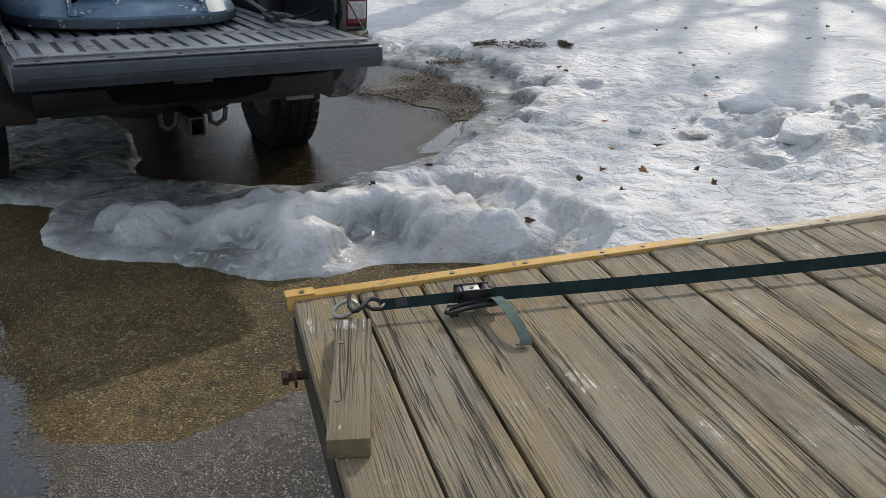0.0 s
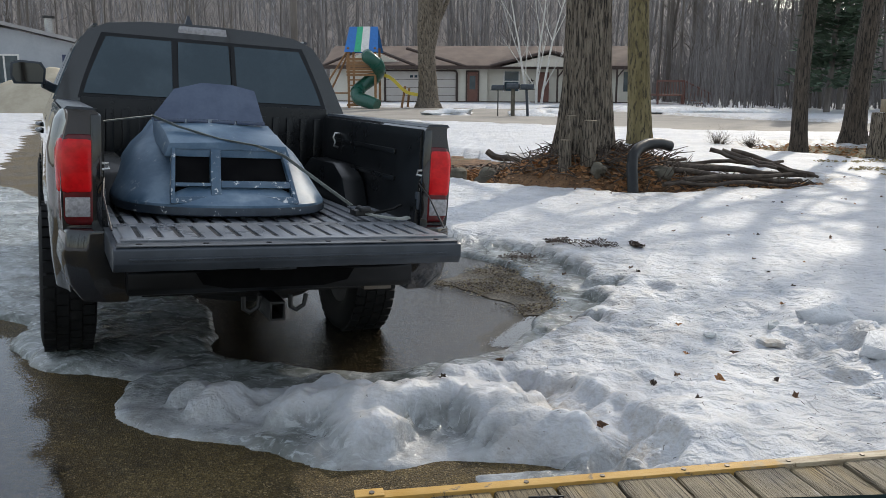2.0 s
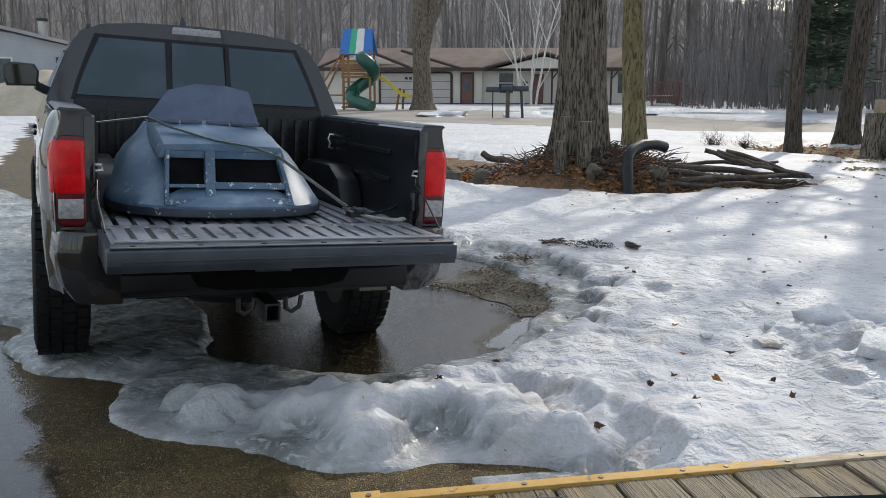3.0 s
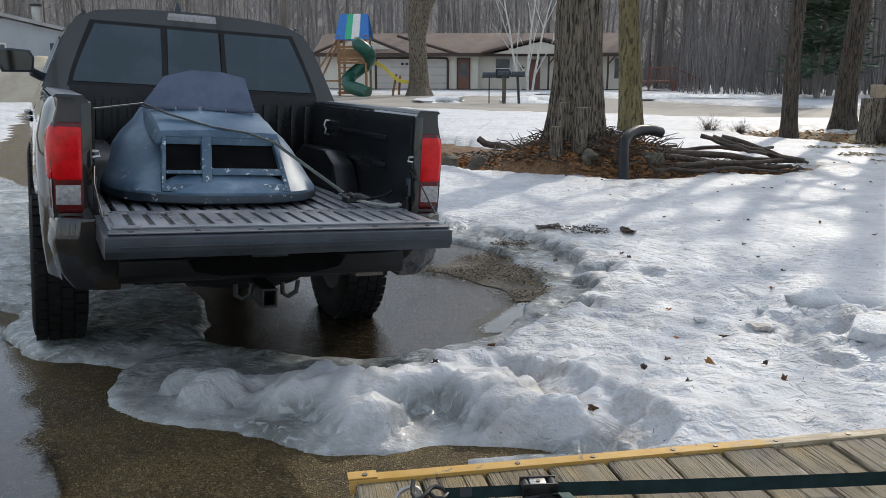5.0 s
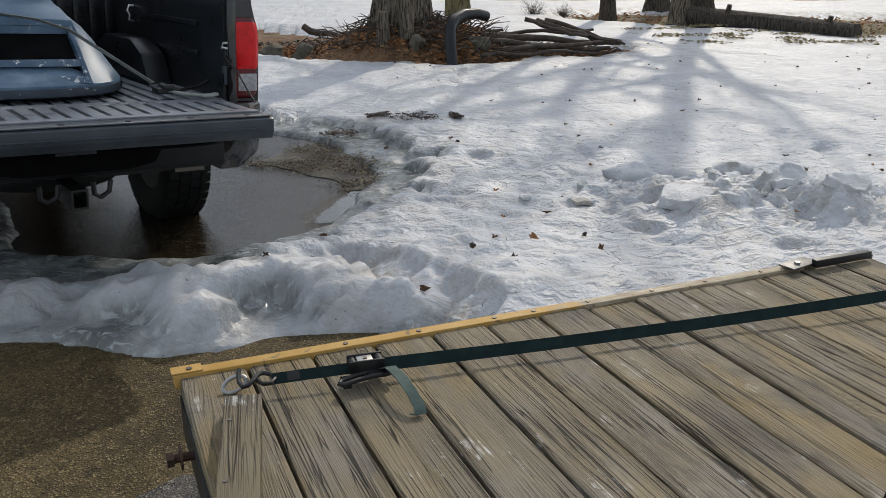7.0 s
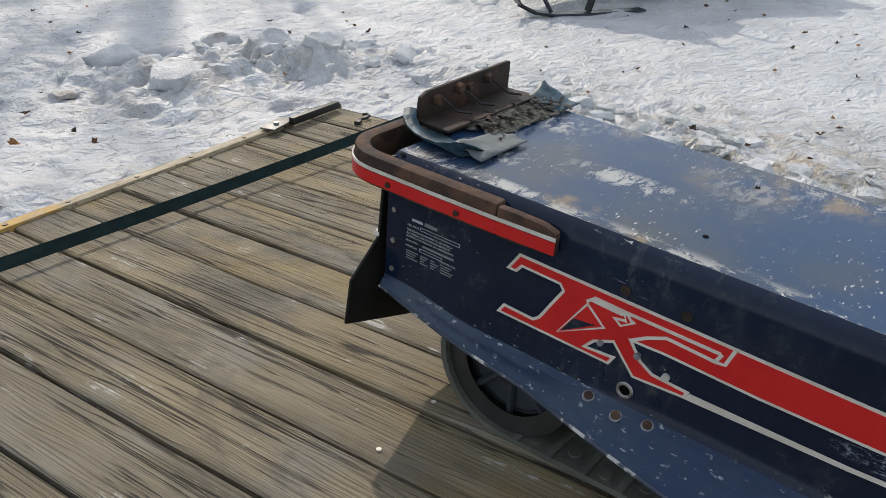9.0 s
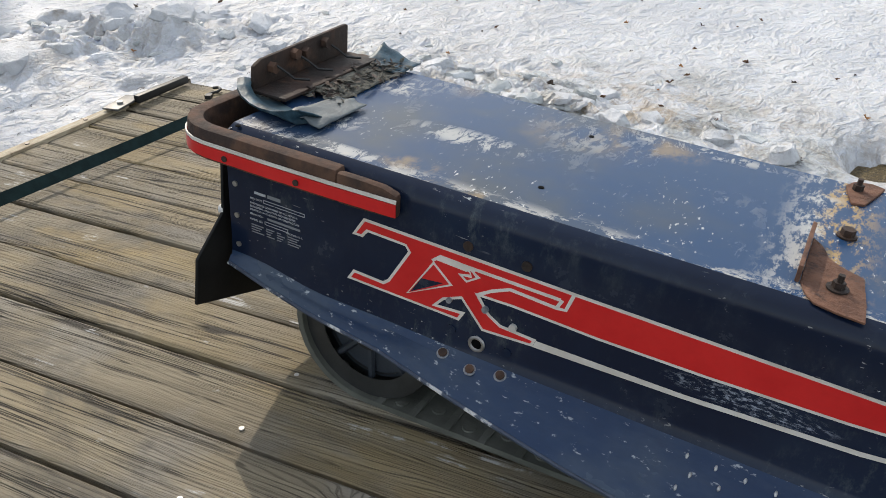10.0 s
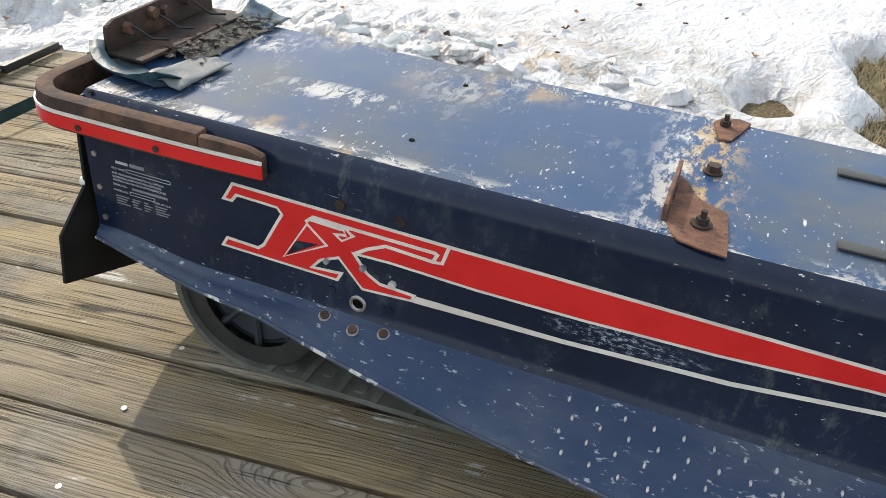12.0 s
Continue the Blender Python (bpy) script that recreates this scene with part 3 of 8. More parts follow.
# ---- building helpers ----
class Build:
    """A heap of vertices and faces for one mesh."""

    def __init__(self):
        self.v, self.f = [], []

    def add(self, verts, faces):
        n = len(self.v)
        self.v.extend(tuple(float(c) for c in x) for x in verts)
        self.f.extend(tuple(n + i for i in face) for face in faces)
        return self

    def box(self, x0, x1, y0, y1, z0, z1):
        return self.add([(x, y, z) for z in (z0, z1) for y in (y0, y1) for x in (x0, x1)],
                        [(0, 2, 3, 1), (4, 5, 7, 6), (0, 1, 5, 4), (2, 6, 7, 3), (0, 4, 6, 2), (1, 3, 7, 5)])

    def prism(self, outline, lo, hi, axis="z"):
        """A flat outline pushed from lo to hi along an axis; outline in the other two axes, in their order."""
        def at(p, h):
            return {"z": (p[0], p[1], h), "y": (p[0], h, p[1]), "x": (h, p[0], p[1])}[axis]
        n = len(outline)
        sides = [(i, (i + 1) % n, n + (i + 1) % n, n + i) for i in range(n)]
        return self.add([at(p, lo) for p in outline] + [at(p, hi) for p in outline], [tuple(range(n))[::-1], tuple(range(n, 2 * n))] + sides)

    def loft(self, rings, cap=True, closed=True):
        n = len(rings[0])
        faces = []
        for r in range(len(rings) - 1):
            for i in range(n if closed else n - 1):
                j = (i + 1) % n
                faces.append((r * n + i, r * n + j, (r + 1) * n + j, (r + 1) * n + i))
        if cap:
            faces += [tuple(range(n))[::-1], tuple(range((len(rings) - 1) * n, len(rings) * n))]
        return self.add([p for ring in rings for p in ring], faces)

    def tube(self, path, radius, sides=8, cap=True, flat=1.0, wobble=0.0):
        path = [Vector(q) for q in path]
        radii = radius if hasattr(radius, "__len__") else [radius] * len(path)
        ref, rings = None, []
        for i, q in enumerate(path):
            d = (path[min(i + 1, len(path) - 1)] - path[max(i - 1, 0)]).normalized()
            if ref is None:
                ref = Vector((0, 0, 1)) if abs(d.z) < 0.9 else Vector((1, 0, 0))
            a = (ref - d * ref.dot(d)).normalized()
            ref, b = a, d.cross(a)
            ring = []
            for k in range(sides):
                w = 2 * math.pi * k / sides
                r = radii[i] * (1 + (wobble * noise.noise((q.x * 3 + k * 1.7, q.y * 3, q.z * 1.3)) if wobble else 0))
                ring.append(q + a * math.cos(w) * r * flat + b * math.sin(w) * r)
            rings.append(ring)
        return self.loft(rings, cap)

    def ribbon(self, path, side, thick=0.002):
        """A strap: a thin band along a path, side gives half its width as a vector."""
        s, rings = Vector(side), []
        path = [Vector(q) for q in path]
        for i, q in enumerate(path):
            d = (path[min(i + 1, len(path) - 1)] - path[max(i - 1, 0)]).normalized()
            up = d.cross(s).normalized() * thick
            rings.append([q - s - up, q + s - up, q + s + up, q - s + up])
        return self.loft(rings)

    def disc(self, centre, axis, radius, depth, sides=24):
        c, d = Vector(centre), Vector(axis).normalized()
        return self.tube([c - d * depth / 2, c + d * depth / 2], radius, sides)

    def blob(self, centre, size, rough=0.25, seed=0, rings=7, sides=10):
        c, verts, faces = Vector(centre), [], []
        for i in range(rings + 1):
            th = math.pi * i / rings
            for k in range(sides):
                ph = 2 * math.pi * k / sides
                d = Vector((math.sin(th) * math.cos(ph), math.sin(th) * math.sin(ph), math.cos(th)))
                r = 1 + rough * noise.noise(d * 1.6 + Vector((seed * 3.1, seed * 1.7, seed)))
                verts.append(c + Vector((d.x * size[0], d.y * size[1], d.z * size[2])) * r)
        for i in range(rings):
            for k in range(sides):
                j = (k + 1) % sides
                faces.append((i * sides + k, (i + 1) * sides + k, (i + 1) * sides + j, i * sides + j))
        return self.add(verts, faces)

    def shift(self, m):
        self.v = [tuple(m @ Vector(q)) for q in self.v]
        return self

    def mesh(self, name, material, smooth=40.0, bevel=0.0, segments=2):
        me = bpy.data.meshes.new(name)
        me.from_pydata(self.v, [], self.f)
        if bevel:
            bm = bmesh.new()
            bm.from_mesh(me)
            bmesh.ops.recalc_face_normals(bm, faces=bm.faces)
            edges = [e for e in bm.edges if len(e.link_faces) == 2 and e.calc_face_angle(0) > radians(30)]
            bmesh.ops.bevel(bm, geom=edges, offset=bevel, segments=segments, profile=0.6, affect="EDGES", clamp_overlap=True)
            bm.to_mesh(me)
            bm.free()
        else:
            bm = bmesh.new()
            bm.from_mesh(me)
            bmesh.ops.recalc_face_normals(bm, faces=bm.faces)
            bm.to_mesh(me)
            bm.free()
        me.materials.append(material)
        if smooth:
            me.polygons.foreach_set("use_smooth", [True] * len(me.polygons))
            me.set_sharp_from_angle(angle=radians(smooth))
        return me


def part(name, build, material, parent, label="", smooth=40.0, bevel=0.0, segments=2):
    ob = new(name, build.mesh(name, material, smooth, bevel, segments))
    ob.parent = parent
    return tagged(ob, label)


def thing(name, label, category, m=None, group="", kind=""):
    ob = new(name)
    ob.empty_display_size = 0.1
    ob.matrix_world = m if m is not None else Matrix()
    return tagged(ob, label, category, group, kind)


def single(name, build, material, label, category, m=None, group="", kind="", smooth=40.0, bevel=0.0):
    ob = new(name, build.mesh(name, material, smooth, bevel))
    if m is not None:
        ob.matrix_world = m
    return tagged(ob, label, category, group, kind)


def ease(x):
    x = np.clip(x, 0, 1)
    return x * x * (3 - 2 * x)


def fractal(x, y, scale, octaves=4, seed=0.0):
    return noise.fractal((x * scale + seed, y * scale - seed, seed * 0.7), 1.0, 2.0, octaves)


def poly_distance(px, py, poly):
    """Signed distance to a polygon, negative inside; numpy arrays."""
    best = np.full(px.shape, 1e9)
    inside = np.zeros(px.shape, bool)
    for (ax, ay), (bx, by) in zip(poly, poly[1:] + poly[:1]):
        dx, dy = bx - ax, by - ay
        h = np.clip(((px - ax) * dx + (py - ay) * dy) / (dx * dx + dy * dy), 0, 1)
        best = np.minimum(best, np.hypot(px - ax - h * dx, py - ay - h * dy))
        if dy:
            inside ^= ((ay > py) != (by > py)) & (px < dx * (py - ay) / dy + ax)
    return np.where(inside, -best, best)


sled_black = surface("black_gloss_cowl", (0.008, 0.008, 0.009), (0.014, 0.014, 0.015), 3.0, 0.12, 0, 0.0, 0.001, 60.0, spec=0.6)
# Leaf litter greyed so that distance haze sits in its colour.
litter_mat = surface("hazed_forest_floor", (0.17, 0.150, 0.135), (0.23, 0.205, 0.19), 0.12, 0.95, 0, 0.5, 0.2, 3.0)
straw_mat = surface("straw_grass", (0.24, 0.19, 0.10), (0.34, 0.28, 0.16), 12.0, 0.9, 0, 0.2, 0.002, 60.0)
# Lighter, bluer copy of the side paint: light from above is painted in.
lit_board_paint = surface("scuffed_lit_board_paint", (0.012, 0.032, 0.080), (0.045, 0.066, 0.100), 9.0, 0.26, 0, 0.25, 0.002, 80.0, spec=0.32, spot=(0.32, 0.35, 0.38), spot_scale=105.0, spot_lo=0.605, spot_hi=0.68, stretch=(0.5, 1, 1))
ring_worn = surface("dull_bare_metal", (0.16, 0.17, 0.19), (0.30, 0.31, 0.32), 200.0, 0.4, 0.2, 0.3, 0.001, 300.0)
bright_worn = surface("bright_worn_metal", (0.62, 0.62, 0.60), (0.40, 0.41, 0.42), 90.0, 0.4, 0.2, 0.2, 0.001, 200.0)
worn_edge_mat = surface("worn_bare_edge", (0.03, 0.042, 0.07), (0.055, 0.072, 0.105), 24.0, 0.4, 0.0, 0.3, 0.002, 120.0, spot=(0.58, 0.58, 0.56), spot_scale=26.0, spot_lo=0.54, spot_hi=0.60)


# ---- ground, driveway, road, snow ----
DECK = 0.57
single("ground", Build().add([(-400, -60, -0.03), (400, -60, -0.03), (400, 500, -0.03), (-400, 500, -0.03)], [(0, 1, 2, 3)]), earth_mat, "matted dead brown grass and soil under melting snow", "ground", kind="structure", smooth=0)
TRUCK = pose(-1.159, 3.533, 0.025, -0.1, 3.65, 30.92)
fwd, rgt = Vector((-0.5136, 0.858, 0)), Vector((0.858, 0.5136, 0))
mid = Vector((-1.148, 3.576, 0))
drive = [mid + fwd * a + rgt * b for a, b in ((-14, -5.2), (-14, 6.0), (-1.2, 3.2), (3, 2.3), (33, 2.2), (33, -4.6), (6, -4.4))]
single("driveway", Build().prism([(q.x, q.y) for q in drive], -0.06, 0.0), asphalt_mat, "wet brown gravelly asphalt driveway with meltwater", "driveway", kind="structure", smooth=0)
ROAD = [(-90, 47), (-30, 37.0), (-4.5, 30.8), (5.2, 26.0), (14, 24.6), (60, 21), (60, 26), (16, 30), (9, 35), (5, 43), (-1, 46.5), (-6.5, 47), (-30, 50), (-90, 60)]
single("road", Build().prism(ROAD, -0.08, 0.012), road_mat, "tan gritty asphalt road edged with old snow", "road", kind="structure", smooth=0)

BARE = [
    [(-9, -9), (-9, 5.2), (-4.2, 5.0), (-3.1, 4.55), (-2.55, 3.95), (-2.0, 3.72), (-1.79, 3.32), (-1.21, 3.2), (-0.69, 2.98), (-0.25, 2.95), (-0.12, 2.55), (0.1, 2.1), (1.7, 2.25), (2.1, 0.6), (2.5, -1.5), (2.5, -9)],
    [(-2.17, 5.25), (-1.82, 4.58), (-1.61, 4.19), (-1.33, 4.07), (-1.05, 4.06), (-0.66, 4.05), (-0.37, 4.2), (-0.11, 4.52), (0.09, 4.81), (0.3, 5.48), (0.2, 6.03), (-0.2, 6.57), (-0.6, 6.95), (-1.3, 8.0), (-3.2, 10.5), (-4.6, 10.2), (-3.0, 6.8)],
    [(3.62, 0.14), (3.80, 0.20), (4.02, 0.12), (4.2, 0.30), (4.4, 0.34), (4.7, 0.42), (4.9, 0.1), (4.75, -0.6), (4.4, -1.5), (3.7, -1.4), (3.2, -1.2), (3.3, -0.4)],
    ROAD,
    [(-1.2, 12.6), (-0.42, 11.6), (0.65, 11.05), (1.4, 10.6), (2.1, 10.9), (2.75, 11.7), (3.25, 11.5), (4.15, 11.95), (4.6, 12.8), (3.2, 13.6), (2.2, 14.4), (0.2, 15.4), (-1.6, 17.4), (-2.1, 15.0)],
    [(5.0, 18.0), (6.2, 17.2), (7.0, 16.0), (8.2, 15.2), (9.0, 14.2), (11.0, 13.2), (16.0, 12.6), (24.0, 12.0), (24, 17.0), (14, 17.6), (10, 19.6), (7, 21.2), (5.2, 20.2)],
    [(-4.2, 9.6), (-5.6, 9.4), (-8.2, 12), (-20, 33), (-20, 40), (-13, 36), (-4.2, 14)],
]


# grey ice bare of snow: the shelf by the truck, the fringe along the asphalt, the melted rim of the hollow
ICE = [(-9, 5.4), (-3.2, 4.0), (-2.2, 3.2), (-1.2, 2.8), (-0.5, 2.6), (0.35, 2.5), (0.33, 2.93), (0.06, 2.93), (-0.03, 3.02), (-0.15, 2.98), (-0.18, 3.09), (-0.27, 3.19), (-0.36, 3.14), (-0.40, 3.04), (-0.46, 2.95),
       (-0.60, 2.95), (-0.78, 3.00), (-0.95, 3.09), (-1.14, 3.24), (-1.32, 3.28), (-1.5, 3.38), (-1.66, 3.60), (-1.46, 3.63), (-1.26, 3.52), (-1.19, 3.68), (-0.94, 3.66), (-0.7, 3.60), (-0.62, 3.80), (-0.32, 3.90),
       (-0.1, 4.26), (0.16, 4.62), (0.42, 5.2), (0.55, 5.7), (0.42, 6.3), (0.1, 6.9), (-0.6, 7.6), (-1.5, 8.3), (-3, 10.6), (-6, 12), (-9, 12)]
FOOTPRINTS = ((0.40, 5.57), (0.50, 4.74), (0.64, 4.60), (1.44, 5.03), (0.96, 5.68), (1.71, 5.58), (1.03, 5.25), (3.54, 5.6), (0.40, 4.90), (1.54, 3.85))


def snow_axis(lo, hi, near_lo, near_hi, fine, grow):
    out = list(np.arange(near_lo, near_hi, fine))
    step, x = fine, near_hi
    while x < hi:
        out.append(x)
        step *= grow
        x += step
    step, x = fine, near_lo
    while x > lo:
        step *= grow
        x -= step
        out.insert(0, x)
    return np.array(out)


def snow_field():
    xs = snow_axis(-70, 75, -2.6, 3.4, 0.021, 1.05)
    ys = snow_axis(-45, 75, 2.4, 6.0, 0.021, 1.03)
    gx, gy = np.meshgrid(xs, ys)
    shape = gx.shape
    px, py = gx.ravel(), gy.ravel()
    near = np.hypot(px - 0.5, py - 3) < 22
    wob = np.array([0.16 * fractal(x, y, 1.1, 5, 3.0) for x, y in zip(px, py)])
    edge = np.full(px.shape, 1e9)
    each = [poly_distance(px, py, q) for q in BARE]
    for d in each:
        edge = np.minimum(edge, d)
    edge = edge + wob
    # dark undercut hollows where the ice has melted away from the asphalt
    for cx, cy, rx, ry in ((-0.05, 3.0, 0.26, 0.05), (0.30, 2.72, 0.12, 0.04), (3.73, 0.55, 0.19, 0.10)):
        edge = np.minimum(edge, (np.hypot((px - cx) / rx, (py - cy) / ry) - 1) * 0.07 + 0.25 * wob)
    # lumps, small ripples and wind-smoothed undulation
    big = np.array([fractal(x, y, 0.55, 3, 9.0) for x, y in zip(px, py)])
    med = np.array([fractal(x, y, 2.3, 4, 1.0) if n else 0 for x, y, n in zip(px, py, near)])
    small = np.array([fractal(x, y, 8.0, 3, 5.0) if n else 0 for x, y, n in zip(px, py, near)])
    cups = np.array([1 - 2.2 * abs(noise.noise((x * 3.1 + 0.3 * y, y * 4.0, 2.0))) if n else 0 for x, y, n in zip(px, py, near)])
    cups2 = np.array([1 - 2.2 * abs(noise.noise((x * 8.5, y * 10.0, 7.0))) if n else 0 for x, y, n in zip(px, py, near)])
    rim = np.exp(-((px + 0.3) / 1.3) ** 2 - ((py - 3.45) / 0.42) ** 2)
    thick = 0.10 + 0.025 * big + 0.012 * med + 0.006 * small
    close = np.clip(1.3 - np.hypot(px - 0.3, py - 3.6) / 5.0, 0.35, 1)
    thick += close * (0.026 * cups + 0.012 * cups2)
    streak = np.array([fractal(1.3 * x + 0.9 * y, 3.6 * y - 2.6 * x, 1.6, 4, 2.5) if n else 0 for x, y, n in zip(px, py, near)])
    lump = np.array([2.4 * abs(noise.noise((x * 2.0 + 1.4 * y, y * 4.4 - 1.3 * x, 11.0))) + 1.0 * abs(noise.noise((x * 7.5, y * 9.0, 4.0))) - 0.6 if n else 0 for x, y, n in zip(px, py, near)])
    thick += rim * (0.022 + 0.040 * np.clip(med + 0.22, 0, 1) + 0.036 * lump + 0.05 * streak)
    bite = np.exp(-((px - 0.02) / 0.16) ** 2 - ((py - 3.02) / 0.10) ** 2) + 0.8 * np.exp(-((px - 0.42) / 0.20) ** 2 - ((py - 2.72) / 0.10) ** 2)
    thick -= 0.12 * bite
    thick += 0.08 * np.exp(-((px - 0.55) / 0.7) ** 2 - ((py - 3.1) / 0.5) ** 2)
    # a shovelled bank by the deck's far corner
    thick += 0.15 * np.exp(-((px - 2.35) / 0.75) ** 2 - ((py - 4.15 + 0.25 * (px - 2.35)) / 0.34) ** 2) * (0.55 + 0.9 * med + 0.45 * cups2)
    thick += 0.12 * np.exp(-((px - 3.1) / 0.5) ** 2 - ((py - 2.0) / 0.9) ** 2) * (0.6 + 0.8 * med + 0.4 * cups2)
    # a trodden trench and footprints
    ax, ay, bx, by = 0.0, 3.76, 0.52, 2.95
    h = np.clip(((px - ax) * (bx - ax) + (py - ay) * (by - ay)) / ((bx - ax) ** 2 + (by - ay) ** 2), 0, 1)
    off = np.hypot(px - ax - h * (bx - ax), py - ay - h * (by - ay))
    thick -= (0.085 + 0.04 * small + 0.05 * np.clip(med + 0.15, 0, 0.6)) * np.exp(-((off + 0.05 * med + 0.015 * cups2) / 0.115) ** 6)
    rnd = random.Random(4)
    prints = [(x, y, rnd.uniform(0, 3.1), rnd.uniform(0.8, 1.2), 0.045) for x, y in FOOTPRINTS]
    prints += [(rnd.uniform(-0.6, 6), rnd.uniform(3.2, 14), rnd.uniform(0, 3.1), rnd.uniform(0.8, 1.4), rnd.uniform(0.012, 0.035)) for _ in range(110)]
    for cx, cy, a, size, deep in prints:
        u = ((px - cx) * math.cos(a) + (py - cy) * math.sin(a)) / (0.14 * size)
        w = (-(px - cx) * math.sin(a) + (py - cy) * math.cos(a)) / (0.075 * size)
        thick -= deep * np.exp(-(u * u + w * w) ** 2)
    # the snow cap ends in a steep rounded wall; beyond it lies the thin ice sheet
    fine = np.array([fractal(x, y, 4.5, 3, 7.0) if n else 0 for x, y, n in zip(px, py, near)])
    bare_ice = poly_distance(px, py, ICE)
    cap = np.clip((bare_ice + 0.05 * fine + 0.17 * streak - 0.05) / 0.20, 0, 1)
    dome = np.sqrt(cap * (2 - cap))
    steps_ = np.floor((med * 1.3 + big + 0.7 * fine) * 4.0) / 4.0
    sheet = 0.034 + 0.035 * np.exp(-((px + 2.40) / 0.35) ** 2 - ((py - 4.10) / 0.35) ** 2) + 0.012 * med + 0.016 * steps_ + 0.004 * cups2
    thick = np.where(dome < 1, sheet * (1 - dome) + np.maximum(thick, sheet) * dome, thick)
    icy = 1 - dome
    lip = np.clip(edge / np.where(icy > 0.3, 0.075, 0.14), 0, 1)
    z = -0.03 + (thick + 0.03) * np.sqrt(lip * (2 - lip))
    z = np.where(edge <= 0, -0.05, z)
    sleek = np.clip(np.maximum(0.95 * icy, 0.8 * np.exp(-((px + 0.3) / 1.5) ** 2 - ((py - 3.35) / 0.60) ** 2)), 0, 0.95)
    grime = np.clip(0.9 * np.exp(-np.maximum(edge, 0) / 0.4) * np.where((px > -0.25) & (py > 4.2), 1.0, 0.25) + 0.5 * np.exp(-(off / 0.13) ** 2) * (h > 0) * (h < 1) + 0.45 * np.exp(-(((px - 2.2) / 1.0) ** 2 + ((py - 4.0) / 0.5) ** 2)) + 0.95 * np.exp(-(((px - 3.3) / 0.7) ** 2 + ((py - 1.4) / 1.1) ** 2)) + 0.28 * np.exp(-((px - 0.15) / 0.6) ** 2 - ((py - 3.45) / 0.35) ** 2) * np.clip(0.4 + 2 * fine, 0, 1) + 0.10, 0, 1)
    front = np.clip((3.75 - py) / 0.4, 0, 1)
    wet = np.clip(ease(icy * 1.6) * np.clip(0.95 - 0.45 * front + 0.5 * med, 0, 1), 0, 1)
    wet = np.maximum(wet, np.clip(0.75 * np.exp(-((px - 3.25) / 0.7) ** 2 - ((py - 1.5) / 1.2) ** 2) * (0.35 + 2.0 * fine + 0.8 * med), 0, 0.5))
    idx = np.arange(px.size).reshape(shape)
    quads = np.stack([idx[:-1, :-1], idx[:-1, 1:], idx[1:, 1:], idx[1:, :-1]], -1).reshape(-1, 4)
    quads = quads[(edge[quads] > 0).any(1)]
    used = np.unique(quads)
    remap = np.full(px.size, -1)
    remap[used] = np.arange(used.size)
    me = bpy.data.meshes.new("snow_field")
    me.from_pydata(np.stack([px, py, z], 1)[used].tolist(), [], remap[quads].tolist())
    for key, values in (("slush", wet), ("grime", grime), ("sleek", sleek)):
        me.attributes.new(key, "FLOAT", "POINT").data.foreach_set("value", values[used].astype(np.float32))
    me.polygons.foreach_set("use_smooth", [True] * len(me.polygons))
    me.materials.append(snow_mat)
    return tagged(new("snow_field", me), "old granular white snow with dirty icy melting edges", "snow", kind="structure")


snow = snow_field()


def wobbly(outline, amp, seed=0.0, step=0.08):
    """An outline cut into short steps with an uneven edge."""
    out = []
    for (ax, ay), (bx, by) in zip(outline, outline[1:] + outline[:1]):
        n = max(1, int(math.hypot(bx - ax, by - ay) / step))
        for i in range(n):
            x, y = ax + (bx - ax) * i / n, ay + (by - ay) * i / n
            out.append((x + amp * fractal(x, y, 2.0, 3, seed), y + amp * fractal(x, y, 2.0, 3, seed + 9)))
    return out


def water_sheet(outline, z, label, step, fade):
    """A shallow sheet of water that thins out towards its shore."""
    px, py = [g.ravel() for g in np.meshgrid(np.arange(min(q[0] for q in outline) - step, max(q[0] for q in outline) + 2 * step, step), np.arange(min(q[1] for q in outline) - step, max(q[1] for q in outline) + 2 * step, step))]
    wide = int(round((px.max() - px.min()) / step)) + 1
    inside = -poly_distance(px, py, outline) + np.array([0.05 * fractal(x, y, 3.0, 4, 6.0) for x, y in zip(px, py)])
    idx = np.arange(px.size).reshape(-1, wide)
    quads = np.stack([idx[:-1, :-1], idx[:-1, 1:], idx[1:, 1:], idx[1:, :-1]], -1).reshape(-1, 4)
    quads = quads[(inside[quads] > -0.02).any(1)]
    used = np.unique(quads)
    remap = np.full(px.size, -1)
    remap[used] = np.arange(used.size)
    me = bpy.data.meshes.new("puddle")
    me.from_pydata(np.stack([px, py, np.full(px.shape, z)], 1)[used].tolist(), [], remap[quads].tolist())
    me.attributes.new("shore", "FLOAT", "POINT").data.foreach_set("value", np.clip(inside / fade, 0, 1)[used].astype(np.float32))
    me.materials.append(water_mat)
    return tagged(new("puddle", me), label, "puddle", kind="structure")


puddle_outline = [(-2.8, 5.9), (-2.3, 5.0), (-1.85, 4.1), (-1.1, 3.9), (-0.6, 3.9), (0.0, 4.35), (0.45, 5.1), (0.5, 5.9), (-0.2, 6.9), (-1.4, 7.4), (-2.2, 7.2)]
single("wet_patch", Build().prism(wobbly(puddle_outline, 0.1), 0.001, 0.004), wet_mat, "soaked dark asphalt in the melted hollow", "asphalt", kind="structure", smooth=0)
water_sheet([(-0.20, 4.38), (0.05, 4.55), (0.25, 4.95), (0.33, 5.35), (0.08, 5.30), (-0.05, 5.0), (-0.22, 4.7)], 0.0065, "shallow clear meltwater puddle on dark asphalt", 0.03, 0.10)
